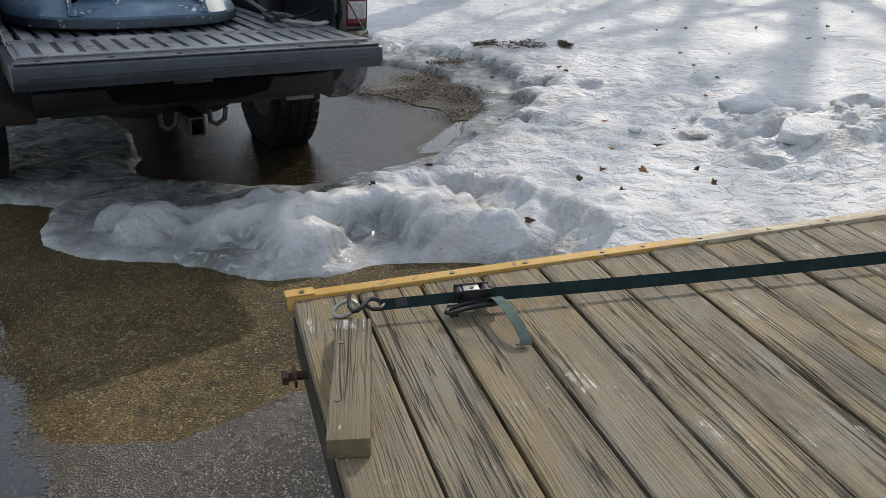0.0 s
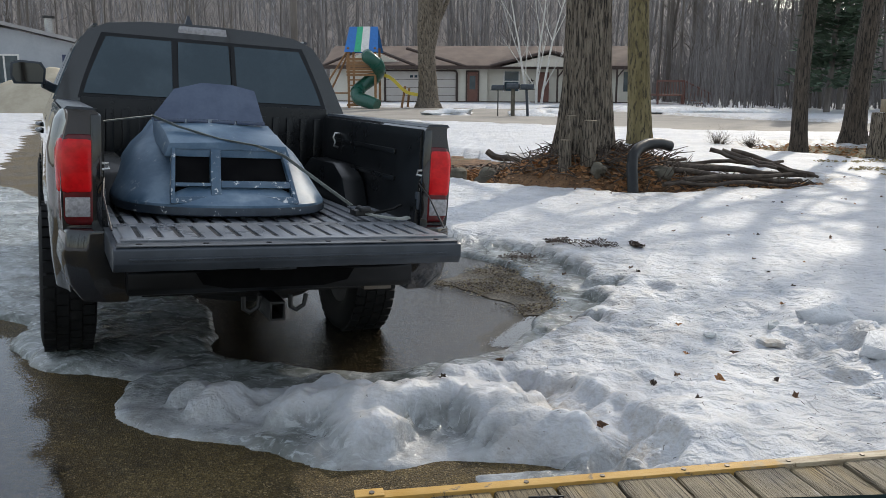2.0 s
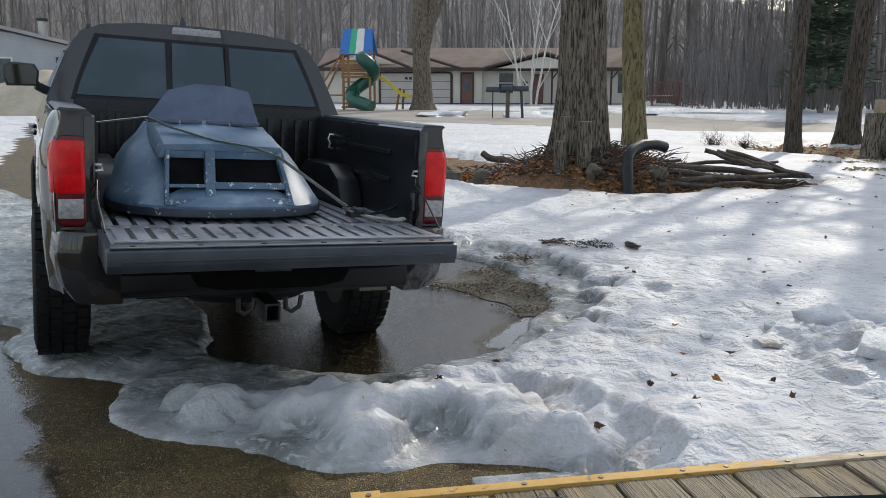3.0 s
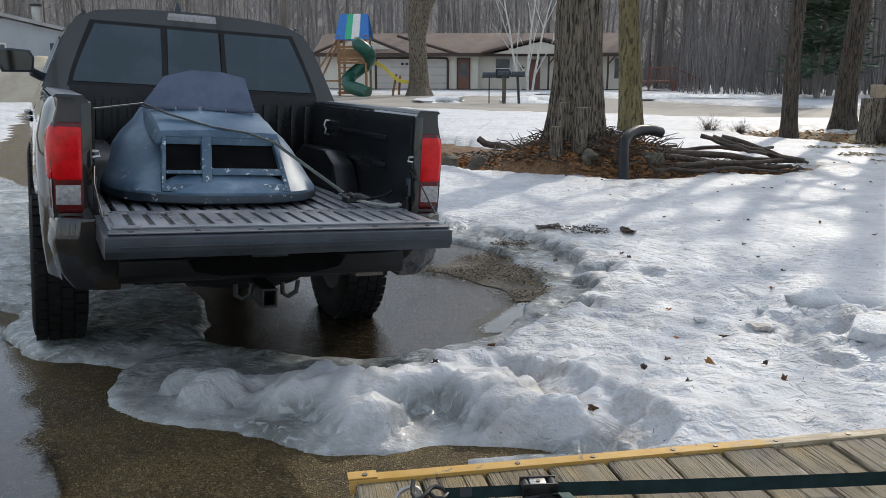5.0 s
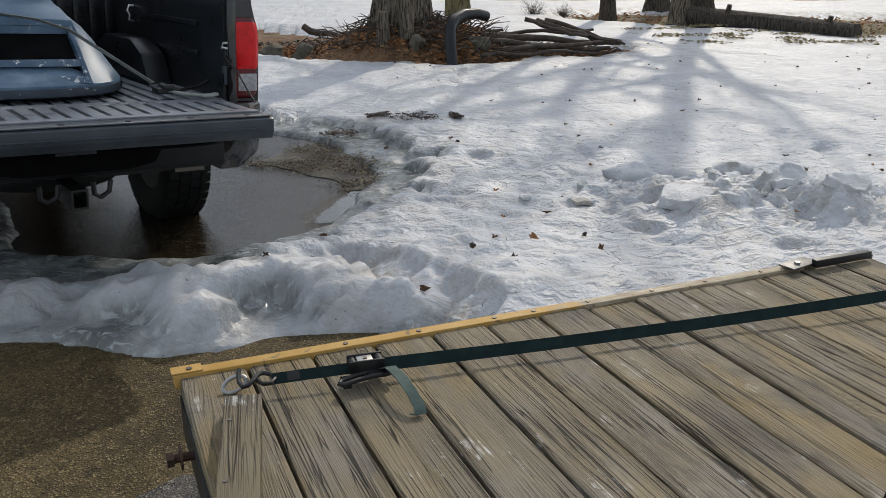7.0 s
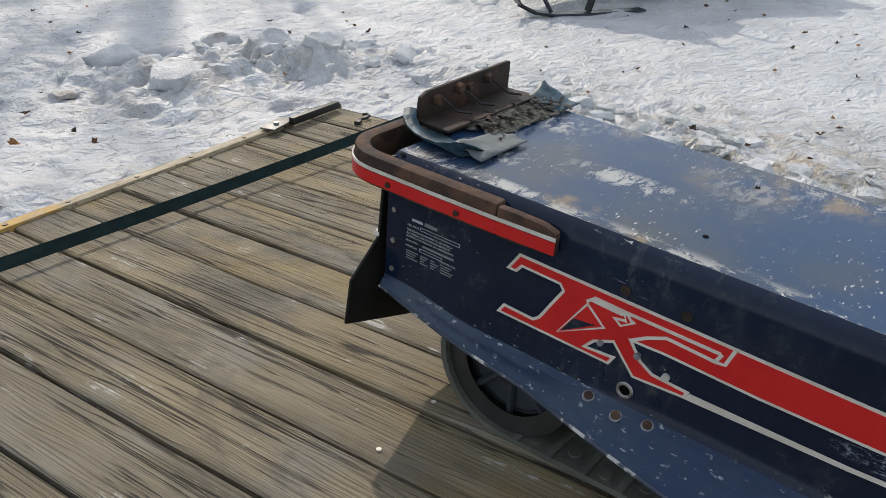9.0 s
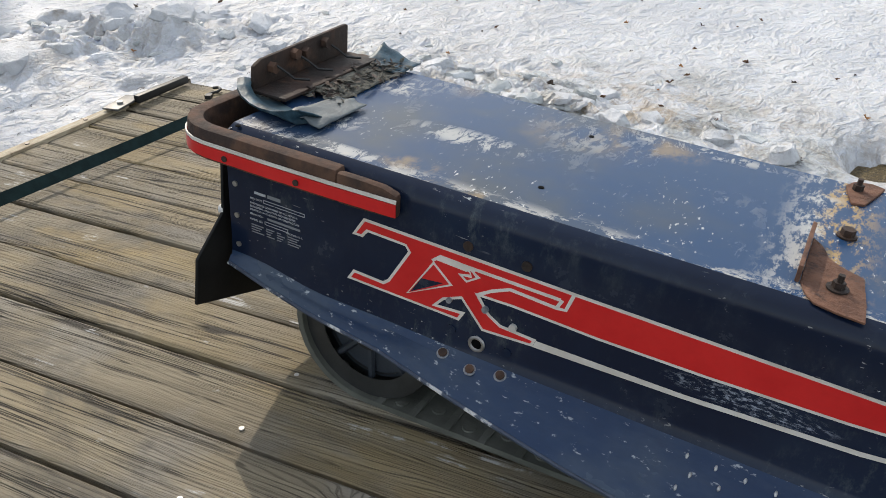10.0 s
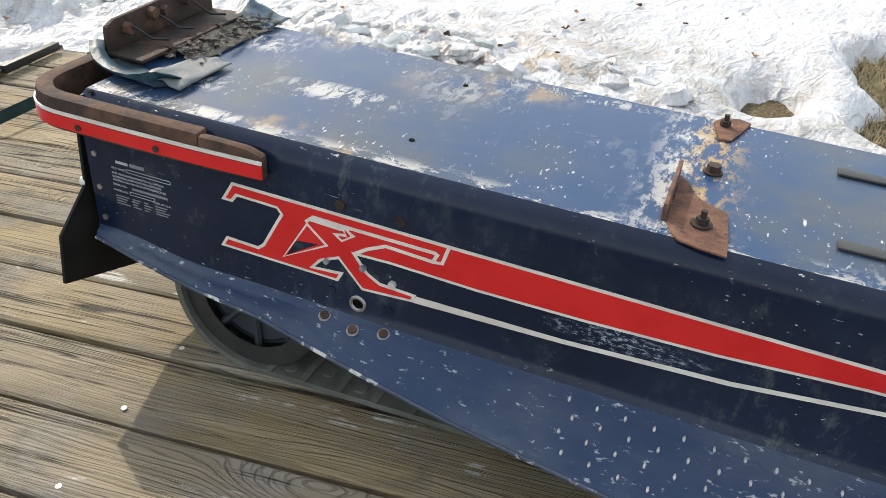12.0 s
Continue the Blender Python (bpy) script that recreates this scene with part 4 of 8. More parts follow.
MUD = [(-0.70, 5.95), (-0.5, 6.25), (-0.2, 6.55), (0.08, 6.25), (0.22, 5.75), (0.20, 5.25), (0.02, 5.2), (-0.12, 5.45), (-0.36, 5.75)]
single("mud_margin", Build().prism(wobbly(MUD, 0.10, 2.0, 0.04), 0.002, 0.0095), mud_mat, "wet brown grass and mud at the hollow's rim", "mud", kind="structure", smooth=0)
single("damp_patch", Build().prism(wobbly([(-0.36, 2.19), (-0.53, 2.15), (-0.61, 2.04), (-0.75, 1.92), (-0.95, 1.89), (-1.16, 1.92), (-1.36, 2.05), (-1.6, 1.6), (-0.9, 0.6), (-0.2, 0.8)], 0.05, 6.0, 0.05), 0.0005, 0.0015), film_mat, "damp asphalt beside the trailer, sky sheen painted grey", "asphalt", kind="structure", smooth=0)
water_sheet([(-4.2, 4.9), (-2.9, 4.45), (-2.6, 4.05), (-2.25, 3.65), (-2.0, 3.2), (-1.64, 2.78), (-1.34, 2.26), (-1.19, 2.06), (-1.00, 1.78), (-0.92, 1.2), (-2.4, 0.7), (-3.3, 1.15), (-4.1, 0.8), (-4.7, 1.5), (-4.4, 2.6), (-4.9, 3.8)], 0.004, "shallow meltwater puddle reflecting pale sky", 0.05, 0.22)

# ---- the trailer deck ----
deck_m = pose(-0.3617, 1.6019, 0.0417, 0.207, 0.781, 16.635)  # x along the yellow edge, y negative towards the camera's side
trailer = thing("flatbed_trailer", "low wooden-decked trailer with a worn yellow edge strip", "trailer", deck_m)
PITCH, LONG, COUNT = 0.1445, 3.1, 14
rnd = random.Random(11)
plank_meshes = []
for k in range(4):
    b = Build()
    xs = [0, PITCH - 0.008]
    rings = []
    for i in range(9):
        y = -0.012 - (LONG - 0.012) * i / 8
        w = [0.002 * noise.noise((i * 0.9, k * 3.0, s)) for s in (0.0, 5.0)]
        rings.append([(xs[0] + w[0], y, DECK - 0.038), (xs[1] + w[1], y, DECK - 0.038), (xs[1] + w[1], y, DECK - 0.004), (xs[1] + w[1] - 0.005, y, DECK), (xs[0] + w[0] + 0.005, y, DECK), (xs[0] + w[0], y, DECK - 0.004)])
    b.loft(rings)
    plank_meshes.append(b.mesh("plank", deck_wood, 25.0))
for i in range(COUNT):
    ob = new("plank", plank_meshes[i % 4])
    ob.parent = trailer
    ob.location = (0.004 + i * PITCH, rnd.uniform(-0.004, 0.004), rnd.uniform(-0.003, 0.002))
WIDE = COUNT * PITCH
part("edge_strip", Build().box(-0.008, WIDE - 0.27, -0.022, 0.010, DECK - 0.024, DECK + 0.008), yellow_mat, trailer, "wooden strip with yellow paint worn away to cream", bevel=0.003)
part("corner_block", Build().box(-0.012, 0.052, -0.020, 0.013, DECK + 0.0084, DECK + 0.0125), yellow_mat, trailer, bevel=0.002)
part("edge_strip", Build().box(WIDE - 0.262, WIDE + 0.01, -0.020, 0.010, DECK - 0.05, DECK + 0.007), deck_wood, trailer, "bare grey wooden strip", bevel=0.003)
for s in (0.025, 0.37, 0.55, 0.75, 0.86, 1.02, 1.22, 1.40, 1.60, 1.72):
    part("bolt", Build().disc((s, -0.008, DECK + (0.0135 if s < 0.05 else 0.0085)), (0, 0, 1), 0.006, 0.004, 10), screw_mat, trailer)
for k in range(1, COUNT):
    part("screw", Build().disc((0.024 + k * PITCH + rnd.uniform(-0.004, 0.004), -1.15 + rnd.uniform(-0.006, 0.006), DECK + 0.0005), (0, 0, 1), 0.0042, 0.002, 10), pale_screw, trailer)
part("side_rail", Build().box(0.0, 0.05, -LONG, -0.02, DECK - 0.13, DECK - 0.04), dark_steel, trailer)
part("side_rail", Build().box(WIDE - 0.05, WIDE, -LONG, -0.02, DECK - 0.13, DECK - 0.04), dark_steel, trailer)
part("end_rail", Build().box(0.05, WIDE - 0.05, -0.08, -0.02, DECK - 0.13, DECK - 0.04), dark_steel, trailer)
part("end_rail", Build().box(0.05, WIDE - 0.05, -LONG, -LONG + 0.06, DECK - 0.13, DECK - 0.04), dark_steel, trailer)
part("axle", Build().tube([(0.35, -1.9, 0.225), (WIDE - 0.35, -1.9, 0.225)], 0.03, 10), dark_steel, trailer)
for x in (0.36, WIDE - 0.36):
    part("spring", Build().box(x - 0.025, x + 0.025, -2.2, -1.6, 0.225, DECK - 0.12), dark_steel, trailer)
    wheel = part("wheel", Build().disc((x, -1.9, 0.225), (1, 0, 0), 0.13, 0.10, 20), steel_mat, trailer)
    part("tyre", Build().loft([[(x + dx, -1.9 + r * math.cos(a), 0.225 + r * math.sin(a)) for a in np.linspace(0, 2 * math.pi, 25)[:-1]] for dx, r in ((-0.05, 0.13), (-0.06, 0.20), (-0.045, 0.255), (0.045, 0.255), (0.06, 0.20), (0.05, 0.13))], cap=False), tyre_mat, wheel)
part("bolt", Build().tube([(0.02, -0.225, DECK - 0.06), (-0.04, -0.225, DECK - 0.06)], 0.009, 8).disc((-0.044, -0.225, DECK - 0.06), (1, 0, 0), 0.016, 0.012, 6).disc((-0.024, -0.225, DECK - 0.06), (1, 0, 0), 0.024, 0.004, 12), rust_mat, trailer, "rusty protruding bolt")
# hinge plate near the far corner
dull_plate = surface("dull_grey_zinc", (0.11, 0.11, 0.11), (0.18, 0.18, 0.175), 30.0, 0.5, 0.5, 0.2, 0.001, spot=(0.10, 0.07, 0.05), spot_scale=18.0, spot_lo=0.55, spot_hi=0.66)
plate = part("latch_plate", Build().prism([(WIDE - 0.34, -0.05), (WIDE - 0.26, -0.035), (WIDE - 0.22, -0.015), (WIDE - 0.235, 0.02), (WIDE - 0.35, 0.0)], DECK + 0.013, DECK + 0.019), dull_plate, trailer, "bent zinc latch plate", bevel=0.001)
part("bolt", Build().disc((WIDE - 0.30, -0.02, DECK + 0.022), (0, 0, 1), 0.009, 0.008, 6), steel_mat, plate)
part("arm", Build().box(WIDE - 0.25, WIDE - 0.03, -0.045, -0.025, DECK + 0.008, DECK + 0.03), dark_steel, trailer, "dark steel strip", bevel=0.002)

# the loose block of timber
block_m = deck_m @ pose(0.102, -0.205, DECK + 0.001, 0, 0, -12.3)
single("timber_block", Build().box(-0.034, 0.036, -0.388, 0.0, 0.0, 0.037), block_wood, "short weathered brown timber block lying on the deck", "timber", block_m, bevel=0.003)
for y in (-0.09, -0.28):
    single("screw", Build().disc((-0.02, y, 0.037), (0, 0, 1), 0.005, 0.003, 8), screw_mat, "small dull screw head in the timber block", "screw", block_m)

# ---- the tie-down strap with cam buckle ----
strap_thing = thing("ratchet_strap", "dark green tie-down strap with steel buckle and hook", "strap", deck_m)
s0, s1 = Vector((0.172, -0.150, DECK + 0.030)), Vector((2.02, -0.350, DECK + 0.045))
buckle = s0 + (s1 - s0) * 0.100
dirn = (s1 - s0).normalized()
across = Vector((0, 0, 1)).cross(dirn).normalized()
tiltup = (across * 0.55 + Vector((0, 0, 1)) * 0.83).normalized()
part("webbing", Build().ribbon([s0, s0 + dirn * 0.09, buckle], tiltup * 0.0115, 0.0012), strap_mat, strap_thing)
part("webbing", Build().ribbon([buckle + (s1 - buckle) * t - Vector((0, 0, 0.044 * t * (1 - t))) for t in np.linspace(0.02, 1, 14)], tiltup * 0.0140, 0.0012), strap_mat, strap_thing)
part("webbing", Build().ribbon([s1, Vector((2.035, -0.352, DECK + 0.030)), Vector((2.040, -0.353, DECK + 0.0)), Vector((2.038, -0.353, DECK - 0.08))], tiltup * 0.0140, 0.0012), strap_mat, strap_thing)
part("stitching", Build().ribbon([s0 + dirn * 0.03 + Vector((0, 0, 0.002)), s0 + dirn * 0.055 + Vector((0, 0, 0.002))], tiltup * 0.009, 0.0006), dark_steel, strap_thing)
hook = [s0 + dirn * a + across * c + Vector((0, 0, h)) for a, c, h in ((-0.030, 0.002, 0.0), (-0.020, -0.015, 0.0), (-0.004, -0.017, 0.0), (0.006, 0.0, 0.0), (-0.002, 0.016, 0.003), (-0.017, 0.021, 0.006), (-0.028, 0.013, 0.007), (-0.038, -0.006, 0.007), (-0.050, -0.019, 0.003), (-0.060, -0.017, 0.0), (-0.066, -0.003, 0.004), (-0.066, 0.012, 0.011), (-0.063, 0.027, 0.018))]
part("hook", Build().tube(hook, 0.0048, 8), dark_steel, strap_thing, "black steel S-hook")
bm_ = Matrix.Translation(buckle) @ Matrix((dirn, across, dirn.cross(across))).transposed().to_4x4()
part("buckle_frame", Build().box(-0.03, 0.045, -0.018, -0.014, -0.006, 0.022).box(-0.03, 0.045, 0.014, 0.018, -0.006, 0.022).box(-0.005, 0.02, -0.014, 0.014, 0.006, 0.014).shift(bm_), dark_steel, strap_thing, "dark steel buckle frame", bevel=0.002)
for a, r in ((-0.02, 0.009), (0.036, 0.010)):
    part("buckle_bolt", Build().disc((a, 0, 0.010), (0, 1, 0), r, 0.036, 12).shift(bm_), dark_steel, strap_thing)
slot = [(-0.052, -0.040), (-0.020, -0.024), (0.020, -0.016), (0.048, -0.014), (0.060, -0.021), (0.058, -0.030), (0.045, -0.035), (0.010, -0.036), (-0.020, -0.044), (-0.050, -0.056), (-0.058, -0.050)]
part("lever", Build().tube([(a, c, -0.006) for a, c in slot + slot[:1]], 0.0055, 7).box(0.005, 0.045, -0.032, -0.018, -0.010, -0.002).box(-0.050, -0.032, -0.050, -0.012, -0.020, -0.010).shift(bm_), dark_steel, strap_thing, "dark steel thumb lever with an oval slot", bevel=0.001)
part("cam", Build().box(-0.012, 0.022, -0.016, 0.016, 0.014, 0.019).shift(bm_), steel_mat, strap_thing, "grey steel cam plate", bevel=0.003)
part("rivet", Build().disc((0.006, 0, 0.0195), (0, 0, 1), 0.0045, 0.003, 10).shift(bm_), screw_mat, strap_thing)
tail = [buckle + dirn * a + across * c + Vector((0, 0, h)) for a, c, h in ((0.034, 0.058, -0.022), (0.036, 0.034, -0.014), (0.040, 0.0, -0.012), (0.050, -0.04, 0.012), (0.060, -0.09, 0.014), (0.070, -0.14, 0.002), (0.076, -0.170, -0.012), (0.076, -0.180, -0.024), (0.068, -0.168, -0.0275))]
part("webbing_tail", Build().ribbon(tail, dirn * 0.0115, 0.0012), lit_tail_strap, strap_thing, "loose curled strap end")
loop = [(0.146 + 0.024 * math.cos(a), -0.168 + 0.012 * math.sin(a), DECK + 0.015 + 0.012 * math.sin(a + 0.6)) for a in np.linspace(0, 2 * math.pi, 17)[:-1]]
loop = [(x - 0.045, y + 0.052, z) for x, y, z in loop]
part("anchor_ring", Build().tube(loop + loop[:1], 0.0045, 8), steel_mat, strap_thing, "pale worn steel anchor loop")

# a loose steel hook near the deck's far end
single("steel_hook", Build().tube([(-0.030, 0.010, 0.0045), (-0.016, 0.016, 0.0045), (0.0, 0.008, 0.0045), (0.008, -0.006, 0.006), (0.022, -0.012, 0.010), (0.034, -0.002, 0.012), (0.030, 0.014, 0.010)], 0.0045, 8).box(-0.046, -0.024, -0.002, 0.016, 0.0, 0.011), dark_steel, "small black steel hook lying on the deck", "hook", deck_m @ pose(1.956, -0.172, DECK + 0.001, 0, 0, 20), smooth=50)

# ---- the old snowmobile chassis ----
sled_m = deck_m @ pose(0.858, -1.30, DECK, 0, 0, -95.0)  # x forward along the tunnel, y away from the near side
sled = thing("snowmobile_chassis", "stripped navy vintage snowmobile tunnel with red and white decal", "snowmobile", sled_m)
W, TOP, A0, A1 = 0.385, 0.405, -0.252, 1.75


def flange(a):
    return float(np.interp(a, [-0.25, -0.10, 0.02, 0.12, 0.33, 0.53, 1.75], [0.007, 0.009, 0.013, 0.034, 0.076, 0.104, 0.20]))


def lip_z(a):
    return float(np.interp(a, [-0.25, -0.18, -0.10, 0.03, 0.2, 1.75], [0.190, 0.172, 0.155, 0.144, 0.138, 0.132]))


def bend_z(a):
    return 0.181 + 0.018 * float(ease((-0.08 - a) / 0.14))


side_rings, top_rings, board_rings, edge_line = [], [], [], []
for a in np.linspace(A0, A1, 60):
    o, lz, bz = flange(a), lip_z(a), bend_z(a)
    bend = min(0.030, o * 0.5)
    prof = [(-o, lz - 0.008), (-o - 0.004, lz), (-o * 0.92, min(bz, lz + 0.009)), (-o * 0.6 - bend * 0.2, min(bz, lz + 0.009 + (bz - lz - 0.009) * 0.42)), (-bend, bz - 0.10 * bend), (-bend * 0.55, bz + 0.002), (-bend * 0.25, bz + 0.007), (-bend * 0.08, bz + 0.016), (0.0, bz + 0.028), (0.0, 0.30), (0.0, TOP - 0.026), (0.003, TOP - 0.012), (0.010, TOP - 0.004), (0.020, TOP)]
    # The two copies meet inside the bend, where the shading turns.
    upper, lower = prof[6:], prof[:7]
    side_rings.append([(a, y, z) for y, z in upper] + [(a, y + 0.003, z - 0.003) for y, z in upper[::-1]])
    board_rings.append([(a, y, z) for y, z in lower] + [(a, y + 0.003, z - 0.003) for y, z in lower[::-1]])
    edge_line.append((a, -o - 0.0045, lz - 0.001))
    top_rings.append([(a, 0.0201, TOP), (a, W - 0.0201, TOP), (a, W - 0.0201, TOP - 0.003), (a, 0.0201, TOP - 0.003)])
part("side_panel", Build().loft(side_rings), sled_paint, sled, "scratched navy paint side, darkened for shade")
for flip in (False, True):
    part("running_board", Build().loft([[(x, W - y if flip else y, z) for x, y, z in r] for r in board_rings]), lit_board_paint, sled, "scuffed navy running board with sky light painted in")
    part("board_edge", Build().tube([(x, W - y if flip else y, z) for x, y, z in edge_line], 0.0028, 6), worn_edge_mat, sled, "edge worn to bare metal")
part("side_panel", Build().loft([[(x, W - y, z) for x, y, z in r] for r in side_rings]), sled_paint, sled)
part("top_panel", Build().loft(top_rings), top_paint, sled, "navy top with reflected sky painted in, chalky, chipped and rust-stained")
part("rear_plate", Build().box(A0 + 0.002, A0 + 0.005, 0.004, W - 0.004, 0.20, TOP - 0.004), sled_paint, sled)
part("front_bulkhead", Build().box(A1 - 0.004, A1, 0.004, W - 0.004, 0.05, TOP - 0.004), sled_paint, sled)

# bumper: a rusty channel round the tail with a red and white band
arc = [(0.040, -0.006), (-0.050, -0.010), (-0.160, -0.012), (-0.270, -0.012)]
arc += [(-0.270 - 0.062 * math.sin(w), 0.05 - 0.062 * math.cos(w)) for w in np.linspace(0.3, math.pi / 2, 7)]
arc += [(x, W - y) for x, y in arc[:3:-1]] + [(-0.22, W + 0.004)]


def around(outline, inner, outer, z0, z1):
    """A band of given thickness that follows an open outline in plan."""
    rings = []
    for i, q in enumerate(outline):
        q0, q1 = Vector(outline[max(i - 1, 0)]), Vector(outline[min(i + 1, len(outline) - 1)])
        n = Vector((-(q1 - q0).y, (q1 - q0).x)).normalized()
        if n.dot(Vector((-0.15, W / 2)) - Vector(q)) > 0:
            n = -n
        a, c = Vector(q) + n * inner, Vector(q) + n * outer
        rings.append([(a.x, a.y, z0), (c.x, c.y, z0), (c.x, c.y, z1), (a.x, a.y, z1)])
    return Build().loft(rings)


bumper = part("rear_bumper", around(arc[1:], -0.014, 0.010, 0.356, 0.4035), rust_mat, sled, "rust-brown channel bumper", bevel=0.009)
tip = around([arc[0], (0.018, -0.0065), (-0.02, -0.009), arc[1]], -0.003, 0.0115, 0.357, 0.401)
tip.v = [(x, y, z - (0.009 if z > 0.38 else -0.002) * max(0.0, min(1.0, (x + 0.005) / 0.045)) ** 2) for x, y, z in tip.v]
part("bumper_end", tip, rust_mat, bumper, bevel=0.006)
part("red_band", around(arc, 0.0118, 0.0135, 0.3625, 0.3805), sled_red, bumper, "red stripe", smooth=30)
part("white_band", around(arc, 0.0118, 0.0138, 0.3818, 0.3866), sled_white, bumper, "aged white stripe", smooth=30)
for a in (-0.232, -0.110):
    part("rivet", Build().disc((a, -0.0265, 0.370), (0, 1, 0), 0.0045, 0.002, 10), dark_rust, bumper)

# black rubber snow flap
flap_edge = [(0.010, 0.352), (0.004, 0.262), (-0.056, 0.208), (-0.066, 0.134), (0.09, 0.080)]
flap_edge += [(W - y, z) for y, z in flap_edge[::-1]]
part("snow_flap", Build().prism(flap_edge, -0.274, -0.269, "x"), rubber_mat, sled, "black rubber mud flap", bevel=0.001)
part("flap_button", Build().disc((-0.276, 0.008, 0.264), (1, 0.4, 0), 0.0065, 0.007, 12), white_mat, sled)
for z in (0.321, 0.270, 0.221):
    part("rivet", Build().disc((-0.238, -0.001, z), (0, 1, 0), 0.0042, 0.003, 10), steel_mat, sled)

# drive track round the rear idler wheels
R, ca, cz = 0.121, -0.022, 0.122
loop = [(ca - R * math.sin(w), cz + R * math.cos(w)) for w in np.linspace(0, math.pi, 15)]
loop += [(1.45, 0.001)] + [(1.45 + 0.10 * math.sin(w), 0.101 - 0.10 * math.cos(w)) for w in np.linspace(0.3, math.pi, 8)]
rings = []
n = len(loop)
for i, q in enumerate(loop):
    d = (Vector(loop[(i + 1) % n]) - Vector(loop[i - 1])).normalized()
    nin = Vector((d.y, -d.x))
    if nin.dot(Vector((0.6, 0.11)) - Vector(q)) < 0:
        nin = -nin
    qi = Vector(q) + nin * 0.010
    rings.append([(q[0], 0.020, q[1]), (q[0], W - 0.020, q[1]), (qi.x, W - 0.020, qi.y), (qi.x, 0.020, qi.y)])
track = part("drive_track", Build().loft(rings + rings[:1], cap=False), track_mat, sled, "worn dusty rubber drive track")
for i in range(26):
    a = 0.0 + i * 0.058
    part("track_bar", Build().box(a, a + 0.012, 0.016, W - 0.016, 0.011, 0.015), track_mat, track, bevel=0.002)
    part("track_stud", Build().disc((a + 0.034, 0.040 + 0.012 * (i % 2), 0.0125), (0, 0, 1), 0.011, 0.004, 14), track_mat, track)
for y in (0.046, 0.1925, 0.339):
    idler = part("idler_wheel", Build().loft([[(ca + r * math.cos(w), y + dy, cz + r * math.sin(w)) for w in np.linspace(0, 2 * math.pi, 33)[:-1]] for dy, r in ((-0.014, 0.080), (-0.016, 0.111), (0.016, 0.111), (0.014, 0.080), (0.004, 0.076), (-0.004, 0.076))] , cap=False), wheel_rubber, sled, "black rubber idler wheel")
    part("hub", Build().disc((ca, y, cz), (0, 1, 0), 0.028, 0.03, 16), dark_steel, idler)
    part("disc_plate", Build().disc((ca, y + 0.004, cz), (0, 1, 0), 0.083, 0.006, 28), trim_mat, idler)
    for k in range(8):
        w = k * math.pi / 4
        part("spoke", Build().tube([(ca + 0.026 * math.cos(w), y - 0.004, cz + 0.026 * math.sin(w)), (ca + 0.084 * math.cos(w), y - 0.004, cz + 0.084 * math.sin(w))], 0.006, 6), trim_mat, idler)

# decal on the near side
DZ = -0.0012


def decal(name, outline, depth, material, label=""):
    return part(name, Build().prism(outline, -depth, -depth + 0.0006, "y"), material, sled, label, smooth=0)


def grown(outline, w):
    """An outline offset outwards by w, for the white border of a decal."""
    n, out = len(outline), []
    area = sum(outline[i][0] * outline[(i + 1) % n][1] - outline[(i + 1) % n][0] * outline[i][1] for i in range(n))
    sgn = 1 if area > 0 else -1
    for i in range(n):
        p0, p1, p2 = (Vector(outline[(i + k) % n]) for k in (-1, 0, 1))
        d0, d1 = (p1 - p0).normalized(), (p2 - p1).normalized()
        n0, n1 = Vector((d0.y, -d0.x)) * sgn, Vector((d1.y, -d1.x)) * sgn
        m = (n0 + n1)
        out.append(tuple(p1 + m * (w / max(0.35, 1 + n0.dot(n1)))))
    return out


def stroke(points, w):
    """A band of width w along an open line, as an outline."""
    left, right = [], []
    for i, q in enumerate(points):
        d = (Vector(points[min(i + 1, len(points) - 1)]) - Vector(points[max(i - 1, 0)])).normalized()
        m = Vector((-d.y, d.x)) * w / 2
        left.append(tuple(Vector(q) + m))
        right.append(tuple(Vector(q) - m))
    return left + right[::-1]


# the emblem and the long stripe: one red shape with a white border and white inner lines
BAR_END = A1 - 0.02
EMBLEM = [(-0.018, 0.336), (0.30, 0.3315), (0.75, 0.3275), (BAR_END, 0.338), (BAR_END, 0.327), (0.75, 0.2965), (0.60, 0.2855), (0.45, 0.280), (0.32, 0.2785), (0.205, 0.2815), (0.160, 0.2800),
          (0.176, 0.2590), (0.193, 0.2490), (0.243, 0.2467), (0.239, 0.2345), (0.168, 0.2295), (0.1345, 0.2665), (0.110, 0.2555), (0.100, 0.2440), (0.142, 0.2480), (0.134, 0.2320),
          (-0.043, 0.2335), (-0.033, 0.2505), (0.015, 0.2490), (0.023, 0.2555), (0.052, 0.3090), (0.047, 0.3155), (-0.011, 0.3170), (-0.019, 0.3065), (-0.036, 0.3065)]
decal("decal_border", EMBLEM, 0.0012, sled_white)
decal("decal_emblem", grown(EMBLEM, -0.0042), 0.0019, sled_red, "red emblem running into a long tapering stripe")
LINES = ([(0.089, 0.3090), (0.100, 0.3190), (0.145, 0.3175), (0.266, 0.3165)], [(0.158, 0.2830), (0.176, 0.2950), (0.200, 0.3065), (0.262, 0.3035), (0.274, 0.3045), (0.281, 0.3290)], [(0.262, 0.3035), (0.268, 0.3165)])
for line in LINES:
    decal("decal_line", stroke(line, 0.0045), 0.0025, sled_white)
decal("decal_wedge", [(0.091, 0.3120), (0.102, 0.3185), (0.146, 0.3165), (0.139, 0.3100)], 0.0023, sled_white)
decal("decal_arrow", [(0.139, 0.3130), (0.145, 0.3080), (0.127, 0.3035), (0.140, 0.2945), (0.159, 0.3080), (0.150, 0.3130), (0.151, 0.3180)], 0.0026, sled_white)
